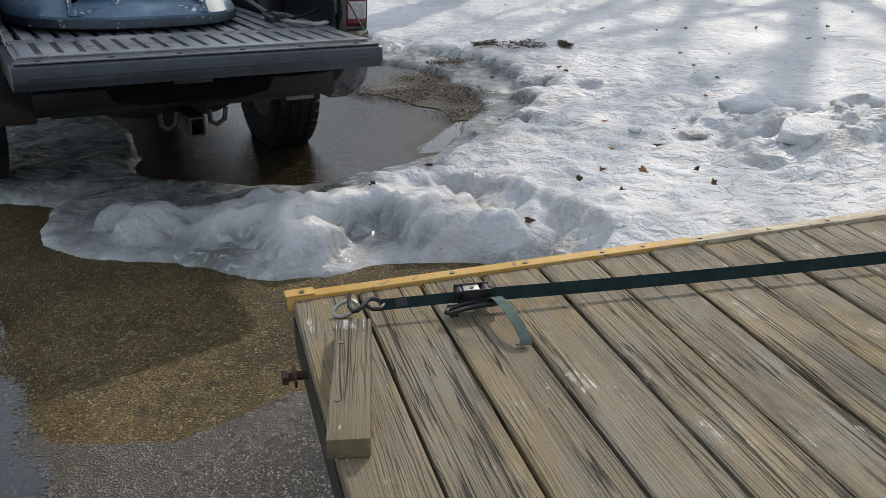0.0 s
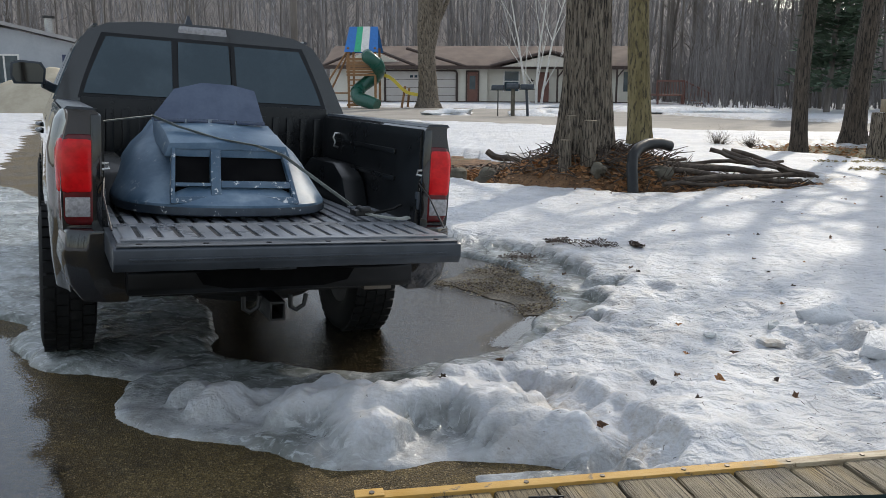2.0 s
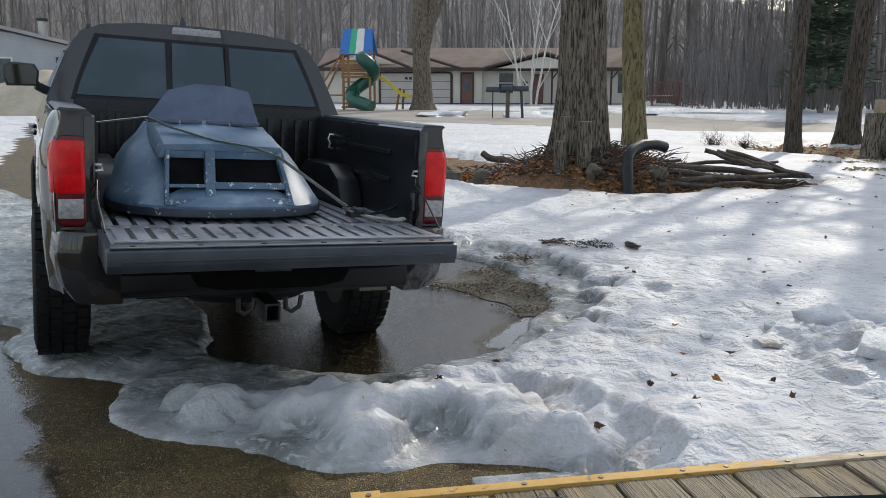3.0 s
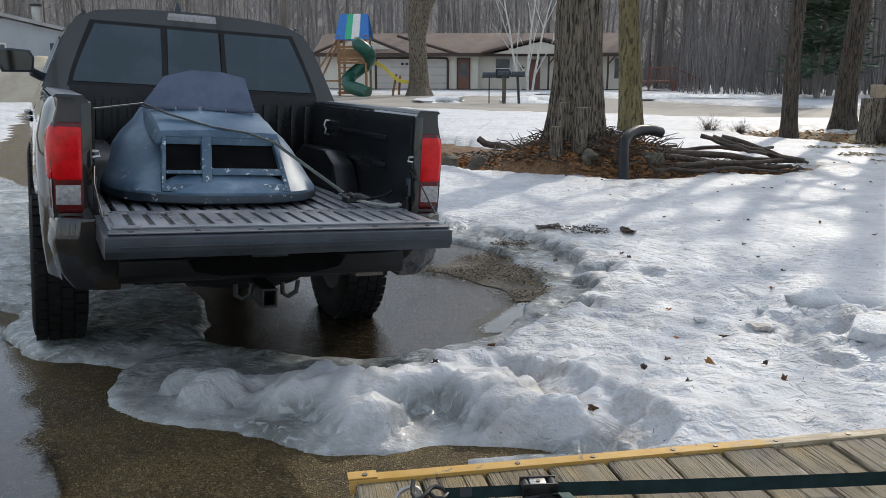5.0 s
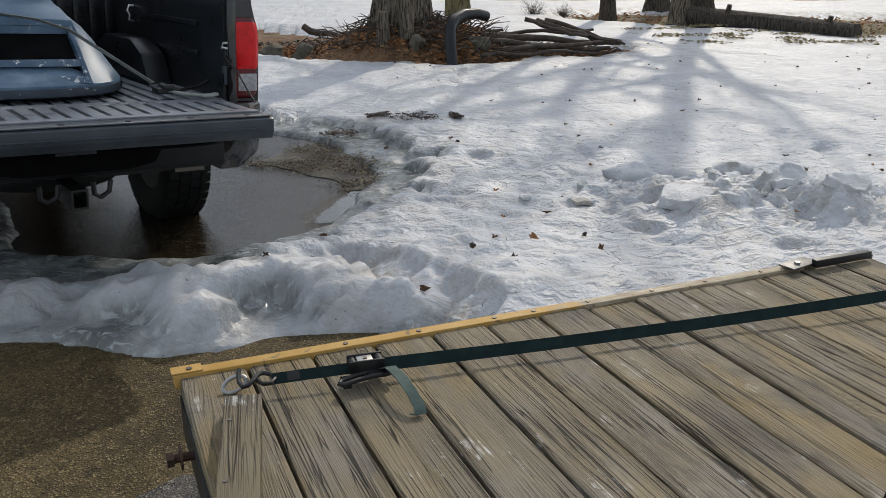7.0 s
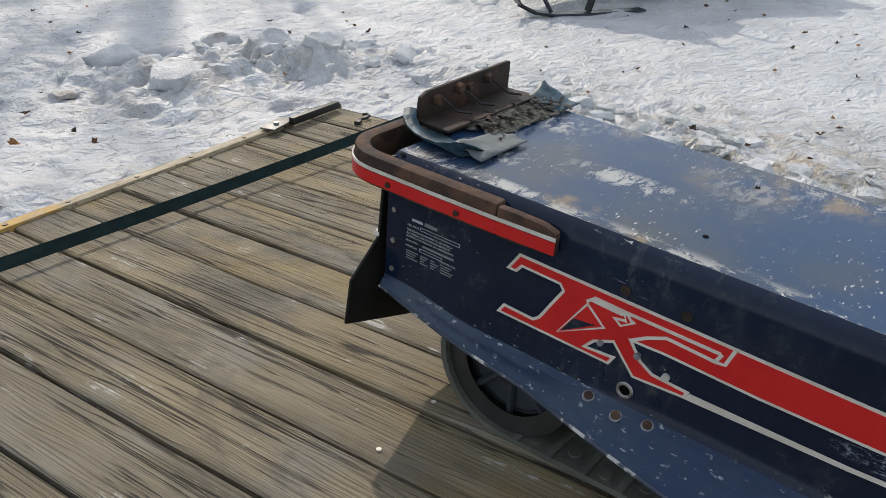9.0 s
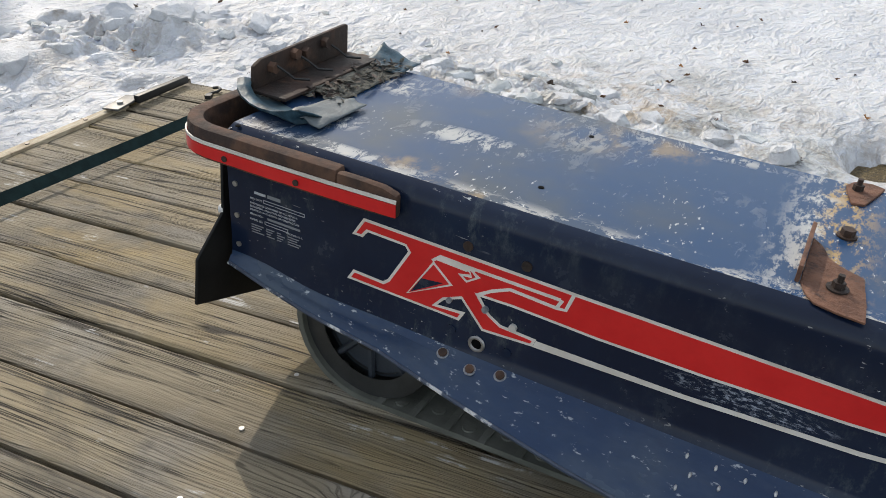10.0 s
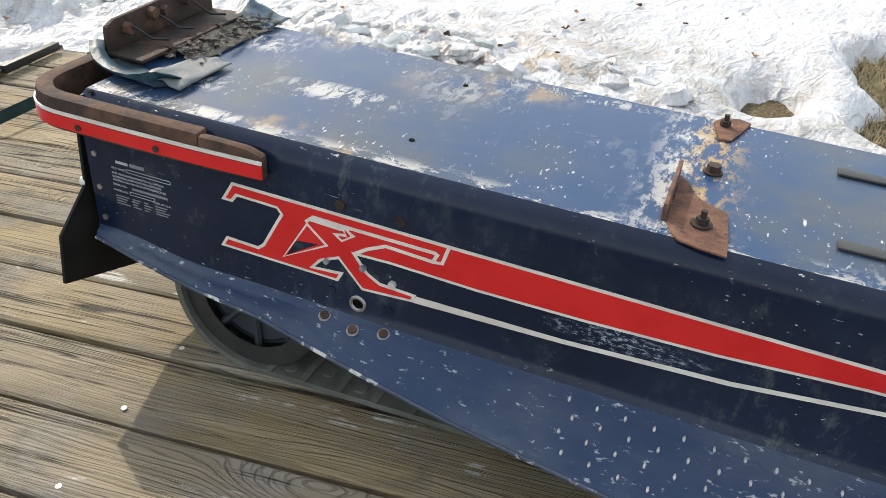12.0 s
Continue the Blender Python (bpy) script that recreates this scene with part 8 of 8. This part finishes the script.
def house_left():
    home = thing("house", "blue-grey sided house with a dark shuttered window", "house", pose(-27.5, 50.0, 0, 0, 0, 22))
    part("wall", Build().box(-9, 2.8, 0, 7, -0.1, 3.1), grey_siding, home)
    part("gable", Build().prism([(-9, 3.1), (-4.0, 4.6), (2.8, 3.1)], 0.01, 0.3, "y"), grey_siding, home)
    part("roof", Build().prism([(-10, 3.0), (-4.0, 4.75), (3.6, 2.95), (3.6, 3.15), (-4.0, 4.97), (-10, 3.2)], -0.5, 7.4, "y"), roof_grey, home)
    part("window", Build().box(-0.6, 1.0, -0.06, -0.002, 1.9, 3.0), glass_blue, home, "dark blue window")
    win = part("window", Build().box(-4.6, -3.1, -0.06, -0.002, 1.3, 2.9), glass_mat, home)
    part("window_frame", Build().box(-4.7, -4.6, -0.08, -0.002, 1.2, 3.0).box(-3.1, -3.0, -0.08, -0.002, 1.2, 3.0).box(-4.6, -3.1, -0.08, -0.002, 2.9, 3.0).box(-3.9, -3.8, -0.08, -0.061, 1.3, 2.9), white_mat, win)
    part("wall_lamp", Build().box(1.45, 1.65, -0.14, -0.002, 2.3, 2.7), brown_trim, home)
    for k in range(14):
        part("siding_board", Build().box(-9, 2.8, -0.012, -0.001, 0.2 * k, 0.2 * k + 0.015), grey_siding, home, smooth=0)
    for x, r, h in ((-1.6, 0.28, 1.15), (2.1, 0.22, 0.75)):
        ch = part("flue", Build().tube([(x, 3, 3.3), (x, 3, 4.2 + h)], r, 12), steel_mat, home, "metal flue")
        part("flue_cap", Build().disc((x, 3, 4.25 + h), (0, 0, 1), r * 1.35, 0.16, 12), dark_steel, ch)


roof_grey = surface("grey_shingle", (0.30, 0.29, 0.29), (0.36, 0.35, 0.35), 1.2, 0.9, 0, 0.4, 0.02, 12.0)
glass_blue = plain("blue_shutter", (0.02, 0.035, 0.09), 0.4)
house_left()
b = Build()
verts, n = [], 30
for j in range(n):
    for i in range(n):
        s, t = i / (n - 1) * 2 - 1, j / (n - 1) * 2 - 1
        verts.append((s * 5, t * 3, 2.1 * max(0, 1 - math.hypot(s, t) ** 1.3) + 0.25 * fractal(s * 4, t * 4, 1.0, 4, 1.0) * max(0, 1 - max(abs(s), abs(t)))))
b.add(verts, [(j * n + i, j * n + i + 1, (j + 1) * n + i + 1, (j + 1) * n + i) for j in range(n - 1) for i in range(n - 1)])
single("sand_mound", b, sand_mat, "large pile of tan sand by the road", "sand pile", pose(-21.0, 36.5, 0.0), smooth=60)

# ---- play set ----
play = thing("play_tower", "wooden play tower with striped canopy and spiral tube slide", "play set", pose(-8.75, 47.0, 0))
for x in (-0.75, 0.75):
    for y in (-0.75, 0.75):
        part("post", Build().box(x - 0.06, x + 0.06, y - 0.06, y + 0.06, 0, 3.3), play_wood, play)
part("platform", Build().box(-0.85, 0.85, -0.85, 0.85, 1.75, 1.87), play_wood, play)
for k in range(5):
    part("wall_board", Build().box(-0.85, 0.85, -0.86, -0.82, 1.9 + 0.17 * k, 2.04 + 0.17 * k), play_wood, play)
part("crossbeam", Build().box(-0.85, 0.85, -0.86, -0.80, 0.1, 0.22).box(-0.86, -0.80, -0.85, 0.85, 0.1, 0.22), play_wood, play)
for k in range(5):
    part("ladder_rung", Build().box(-0.7, -0.1, -0.80, -0.74, 0.3 + 0.3 * k, 0.38 + 0.3 * k), play_wood, play)
part("swing_leg", Build().tube([(-2.9, -0.6, 0), (-0.9, -0.3, 3.1)], 0.06, 5).tube([(-2.6, 0.8, 0), (-0.9, 0.3, 3.1)], 0.06, 5).tube([(-2.4, 0.2, 0.8), (-0.9, 0.2, 0.8)], 0.05, 5), play_wood, play)
canopy = part("canopy", Build().add([(-0.95, -0.9, 3.05), (0.95, -0.9, 3.05), (0.8, 0, 4.45), (-0.8, 0, 4.45), (-0.95, 0.9, 3.05), (0.95, 0.9, 3.05)], [(0, 1, 2, 3), (3, 2, 5, 4)]), tarp_blue, play, "blue canopy", smooth=0)
for x0, x1, m_ in ((-0.35, -0.02, tarp_green), (-0.02, 0.38, white_mat)):
    part("canopy_stripe", Build().add([(x0 * 1.1, -0.915, 3.06), (x1 * 1.1, -0.915, 3.06), (x1, -0.015, 4.455), (x0, -0.015, 4.455)], [(0, 1, 2, 3)]), m_, canopy, smooth=0)
spiral = [(0.35 + 0.62 * math.sin(w), -1.35 - 0.55 * math.cos(w) + 0.55, 2.75 - 2.25 * (w - 0.2) / 5.3) for w in np.linspace(0.2, 5.5, 26)]
part("tube_slide", Build().tube([(0.35, -0.8, 2.85)] + spiral + [(0.6, -1.9, 0.35), (1.05, -2.1, 0.18)], 0.36, 14), green_plastic, play, "dark green spiral tube slide")
for i in (4, 12, 20):
    q = Vector(spiral[i])
    part("slide_collar", Build().tube([q - (Vector(spiral[i + 1]) - q), q + (Vector(spiral[i + 1]) - q)], 0.40, 14), green_plastic, play)
wave = [(1.0 + 2.6 * t, 0.2, 1.75 - 1.5 * t + 0.13 * math.sin(t * 9)) for t in np.linspace(0, 1, 14)]
part("wave_slide", Build().ribbon(wave, (0, 0.28, 0), 0.03).ribbon([(x, y - 0.28, z + 0.07) for x, y, z in wave], (0, 0.03, 0), 0.09), yellow_plastic, play, "yellow wavy slide")
part("slide_leg", Build().tube([(2.1, 0, 0), (2.3, 0.1, 1.2)], 0.07, 5).tube([(2.4, 0.4, 0), (2.5, 0.3, 1.1)], 0.07, 5), play_wood, play)

# ---- mailboxes by the road ----
for x, y, h, kind_ in ((-0.95, 36.6, 1.12, 0), (-0.30, 36.4, 1.18, 1), (0.30, 36.3, 1.16, 2)):
    box_ = thing("mailbox", "black mailbox on a post beside the road", "mailbox", pose(x, y, 0, 0, 0, -8), "roadside mailboxes")
    r = [(-0.10, 0), (0.10, 0), (0.10, 0.11)] + [(0.10 * math.cos(w), 0.11 + 0.10 * math.sin(w)) for w in np.linspace(0.4, math.pi - 0.4, 6)] + [(-0.10, 0.11)]
    part("letter_box", Build().prism([(q[0], h + q[1] + 0.01) for q in r], -0.28, 0.28, "y").shift(pose(0, 0, 0, 0, 0, 78)), trim_mat, box_, bevel=0.006)
    part("mail_post", Build().tube([(0.05 if kind_ == 2 else 0, 0, 0), (-0.03 if kind_ == 2 else 0, 0, h)], (0.025, 0.09, 0.06)[kind_], 8), (dark_steel, stone_mat, trim_mat)[kind_], box_)
    part("shelf_board", Build().box(-0.32, 0.32, -0.12, 0.12, h - 0.02, h + 0.008), dark_steel, box_)
for x, y, sx in ((0.9, 37.3, 1.4), (-3.0, 37.6, 1.2), (9.0, 40.5, 3.4), (3.5, 46, 3.0)):
    single("snow_mound", Build().blob((0, 0, 0), (sx, 0.8, 0.26), 0.7, int(x * 3) + 9, 10, 20), old_snow_block, "low dirty ploughed snow heap by the road", "snow heap", pose(x, y, 0.0), "ploughed snow heaps", smooth=60)
pole = single("utility_pole", Build().tube([(0, 0, 0), (0, 0, 9)], [0.16, 0.12], 12), far_bark_warm, "brown wooden utility pole behind the truck", "pole", pose(-9.1, 33.6, 0))

# birch clump in front of the house
b = Build()
r2 = random.Random(77)
for dx, tilt in ((-0.3, -0.28), (0.15, 0.04), (0.45, 0.14)):
    limb(b, (dx, 0, 0), (tilt, 0, 1), 9.0, 0.085, r2, 2, 8, 0.07, 9)
single("birch_tree", b, birch_mat, "clump of white birch stems by the house", "tree", pose(0.9, 53.5, 0), smooth=60)

# ---- parked black snowmobile ----
ski_m = pose(5.40, 4.70, 0.09, 0, 0, -20.0)  # nose towards -x
ride = thing("snowmobile", "glossy black modern snowmobile parked on the snow", "snowmobile", ski_m)
for y, s in ((-0.48, 1), (0.48, 1)):
    base = [(-0.62, 0.20), (-0.55, 0.10), (-0.42, 0.035), (-0.25, 0.005), (0.0, 0.0), (0.55, 0.0)]
    ski = part("ski", Build().ribbon([(x, y, z + 0.008) for x, z in base], (0, 0.055, 0), 0.007), trim_mat, ride, "black plastic ski")
    part("ski_loop", Build().tube([(-0.62, y, 0.20), (-0.66, y, 0.27), (-0.63, y, 0.345), (-0.55, y, 0.37), (-0.46, y, 0.33), (-0.38, y, 0.20), (-0.27, y, 0.03)], 0.017, 8), trim_mat, ski, "black loop handle")
    part("keel", Build().ribbon([(x, y, z - 0.002) for x, z in base[1:]], (0, 0.018, 0), 0.012), dark_steel, ski)
    part("spindle", Build().tube([(0.05, y, 0.02), (0.14, y, 0.30)], 0.03, 8), dark_steel, ride)
    part("suspension_arm", Build().tube([(0.12, y, 0.16), (0.35, y * 0.4, 0.26)], 0.022, 8).tube([(0.14, y, 0.26), (0.35, y * 0.4, 0.36)], 0.018, 8), dark_steel, ride)
nose = [[(x, y * w, z0_ + (z1_ - z0_) * h) for y, h in ((-1, 0.35), (-0.8, 0.05), (0, 0.0), (0.8, 0.05), (1, 0.35), (0.92, 0.7), (0.6, 0.95), (0, 1.0), (-0.6, 0.95), (-0.92, 0.7))] for x, w, z0_, z1_ in ((-0.34, 0.14, 0.36, 0.45), (-0.22, 0.24, 0.30, 0.55), (0.05, 0.33, 0.24, 0.76), (0.35, 0.38, 0.22, 0.98), (0.7, 0.36, 0.22, 1.02), (1.0, 0.24, 0.26, 0.92))]
part("cowl", Build().loft(nose), sled_black, ride, "glossy black cowl", smooth=50)
part("nose_bumper", Build().tube([(-0.05, -0.34, 0.38), (-0.33, -0.20, 0.39), (-0.40, 0, 0.40), (-0.33, 0.20, 0.39), (-0.05, 0.34, 0.38)], 0.028, 8), trim_mat, ride, "black front bumper")
for y in (-0.10, 0.10):
    part("headlight", Build().blob((-0.20, y, 0.535), (0.09, 0.07, 0.03), 0.05), clear_lens, ride)
part("hood_stripe", Build().ribbon([(-0.15, -0.05, 0.60), (0.1, -0.12, 0.80), (0.35, -0.16, 0.988)], (0.01, 0.03, 0), 0.004), silver_mat, ride, "silver stripe")
part("windscreen", Build().loft([[(0.35 + dx, y, z) for y, z, dx in ((-0.30 * k, 0.98 + h, h * 0.8), (-0.12 * k, 1.02 + h * 1.1, h * 0.6), (0.12 * k, 1.02 + h * 1.1, h * 0.6), (0.30 * k, 0.98 + h, h * 0.8))] for h, k in ((0.0, 1.0), (0.15, 0.9), (0.28, 0.7))], cap=False, closed=False), shield_mat, ride, "smoky windscreen")
part("belly_pan", Build().loft([[(x, -w, 0.36), (x, -w * 0.7, z_), (x, w * 0.7, z_), (x, w, 0.36)] for x, w, z_ in ((-0.15, 0.15, 0.40), (0.1, 0.26, 0.24), (0.6, 0.30, 0.20), (1.0, 0.26, 0.22))]), trim_mat, ride)
part("seat", Build().loft([[(x, -0.17 * k, z_ - 0.16), (x, -0.15 * k, z_), (x, 0.15 * k, z_), (x, 0.17 * k, z_ - 0.16)] for x, z_, k in ((0.95, 0.78, 0.8), (1.3, 0.74, 1.0), (2.0, 0.78, 1.0), (2.15, 0.74, 0.8))]), rubber_mat, ride, "black seat", bevel=0.02)
part("tunnel", Build().box(0.85, 2.55, -0.20, 0.20, 0.36, 0.60), sled_black, ride, bevel=0.01)
for y in (-0.32, 0.32):
    part("running_board", Build().box(0.8, 2.2, min(y * 0.62, y), max(y * 0.62, y), 0.30, 0.33), trim_mat, ride)
trk = [(1.0 + 0.16 * math.sin(w), 0.17 - 0.16 * math.cos(w)) for w in np.linspace(-math.pi, 0, 9)] + [(2.45 + 0.16 * math.sin(w), 0.17 - 0.16 * math.cos(w)) for w in np.linspace(0, math.pi, 9)]
part("drive_track", Build().loft([[(x, -0.19, z), (x, 0.19, z), (1.7 + (x - 1.7) * 0.96, 0.19, 0.17 + (z - 0.17) * 0.8), (1.7 + (x - 1.7) * 0.96, -0.19, 0.17 + (z - 0.17) * 0.8)] for x, z in trk + trk[:1]], cap=False), rubber_mat, ride, "black drive track")
part("handlebar", Build().tube([(0.95, -0.36, 1.0), (0.85, -0.15, 1.08), (0.85, 0.15, 1.08), (0.95, 0.36, 1.0)], 0.018, 8).tube([(0.85, 0, 1.08), (0.72, 0, 0.96)], 0.03, 8), trim_mat, ride)

# ---- woods ----
def far_wood(name, count, region, seed, label, material, hmin=13, hmax=21, depth=1):
    r = random.Random(seed)
    b = Build()
    for _ in range(count):
        x, y = region(r)
        h, rad = r.uniform(hmin, hmax), 0.07 + 0.17 * r.random() ** 2
        lean_x, lean_y = r.uniform(-0.05, 0.05), r.uniform(-0.05, 0.05)
        g = hill(x, y)
        path = [(x + lean_x * t * h + 0.15 * math.sin(t * 5 + x), y + lean_y * t * h, g - 0.3 + t * h) for t in np.linspace(0, 1, 7)]
        b.tube(path, [rad * (1 - 0.85 * t) for t in np.linspace(0, 1, 7)], 6, cap=False)
        for _k in range(r.randint(7, 12)):
            t = r.uniform(0.22, 0.95)
            w = r.uniform(0, 6.28)
            base = (x + lean_x * t * h + 0.15 * math.sin(t * 5 + x), y + lean_y * t * h, g - 0.3 + t * h)
            limb(b, base, (math.cos(w), math.sin(w), r.uniform(0.5, 1.6)), h * r.uniform(0.10, 0.26), rad * 0.32 * (1.1 - t), r, depth, 4, 0.25, 4)
    return single(name, b, material, label, "woods", kind="stuff", smooth=60)


def hill(x, y):
    return 21.0 * float(ease((y - 90 - 0.12 * x) / 80)) * (1.0 - 0.35 * float(ease((x - 10) / 60))) if y > 70 else 0.0


far_wood("woods", 300, lambda r: (r.uniform(-55, 60), r.uniform(68, 92)), 3, "bare grey leafless woods behind the houses", far_bark)
far_wood("woods", 120, lambda r: ((lambda x: (x, r.uniform(47 + max(0, 16 - x) * 1.6, 66)))(r.uniform(10.5, 48))), 4, "bare grey leafless woods at the snow's edge", far_bark_warm)
far_wood("woods", 420, lambda r: (r.uniform(-90, 95), r.uniform(93, 150)), 5, "distant bare woods on the hillside, haze painted in", hazy_bark, 14, 22, 1)
far_wood("woods", 26, lambda r: (r.uniform(-60, -16), r.uniform(62, 75)), 6, "bare trees behind the left house", far_bark_warm)
single("undergrowth", (lambda b, r: [b.tube([(x, y, hill(x, y)), (x + r.uniform(-0.6, 0.6), y, hill(x, y) + r.uniform(1.5, 5))], [0.035, 0.012], 3, cap=False) for x, y in [((r.uniform(10, 55), r.uniform(46, 70)) if k % 2 else (r.uniform(-60, 60), r.uniform(66, 100))) for k in range(6500)]] and b)(Build(), random.Random(12)), far_bark, "thin saplings and brush between the trunks", "woods", kind="stuff", smooth=0)
b = Build()
r2 = random.Random(91)
for k in range(46000):
    x, y = (r2.uniform(-75, 75), r2.uniform(66, 125)) if k % 4 else (r2.uniform(11, 50), r2.uniform(48, 68))
    z = hill(x, y) + r2.uniform(1.0, 17.0)
    w, l = r2.uniform(0, 6.28), r2.uniform(1.0, 3.2)
    dx, dz = math.cos(w) * l * 0.6, l * r2.uniform(0.25, 1.0)
    s = r2.uniform(0.012, 0.03)
    b.add([(x - s, y, z), (x + s, y, z), (x + dx * 0.5 + s * 0.6, y, z + dz * 0.65), (x + dx * 0.5 - s * 0.6, y, z + dz * 0.65), (x + dx, y, z + dz)], [(0, 1, 2, 3), (3, 2, 4)])
single("twig_haze", b, far_bark, "fine bare twigs filling the woods", "woods", kind="stuff", smooth=0)
# rising wooded ground behind
xs, ys = np.linspace(-220, 220, 60), np.linspace(68, 260, 40)
verts = [(x, y, hill(x, y) + 0.02 + 0.5 * fractal(x, y, 0.03, 3, 4.0) * (y > 75)) for y in ys for x in xs]
single("hillside", Build().add(verts, [(j * 60 + i, j * 60 + i + 1, (j + 1) * 60 + i + 1, (j + 1) * 60 + i) for j in range(39) for i in range(59)]), litter_mat, "wooded hillside of brown leaf litter, haze painted in", "hillside", kind="structure", smooth=60)


def pine(x, y, h, seed):
    r = random.Random(seed)
    tree = thing("pine_tree", "dark green pine among the bare trees", "tree", pose(x, y, 0))
    part("trunk", Build().tube([(0, 0, 0), (0.1, 0, h * 0.5), (0, 0, h)], [0.16, 0.11, 0.02], 8), far_bark_warm, tree)
    b = Build()
    for _ in range(2600):
        t = r.uniform(0.14, 1.0)
        w, rad = r.uniform(0, 6.28), (1.05 - t) * h * 0.27 * r.uniform(0.25, 1.0) * (0.7 + 0.3 * math.sin(t * 40))
        q = Vector((math.cos(w) * rad, math.sin(w) * rad, t * h - rad * 0.12 + r.uniform(-0.25, 0.25)))
        d = Vector((math.cos(w), math.sin(w), r.uniform(-0.3, 0.5))) * r.uniform(0.25, 0.6)
        s = Vector((-math.sin(w), math.cos(w), r.uniform(-0.5, 0.5))) * r.uniform(0.05, 0.14)
        b.add([q - s, q + s, q + d * 0.6 + s * 0.8, q + d, q + d * 0.6 - s * 0.8], [(0, 1, 2, 3, 4)])
    part("crown", b, needle_mat, tree, "dark green needles", smooth=0)


# Unseen woods added behind the camera to shape reflections and low sky light.
far_wood("woods", 110, lambda r: (r.uniform(-70, 70), r.uniform(-48, -26)), 15, "unseen bare woods added behind the camera for reflections", far_bark_warm)
pine(14.6, 41.5, 9.5, 1)
pine(16.8, 46.0, 11.0, 2)
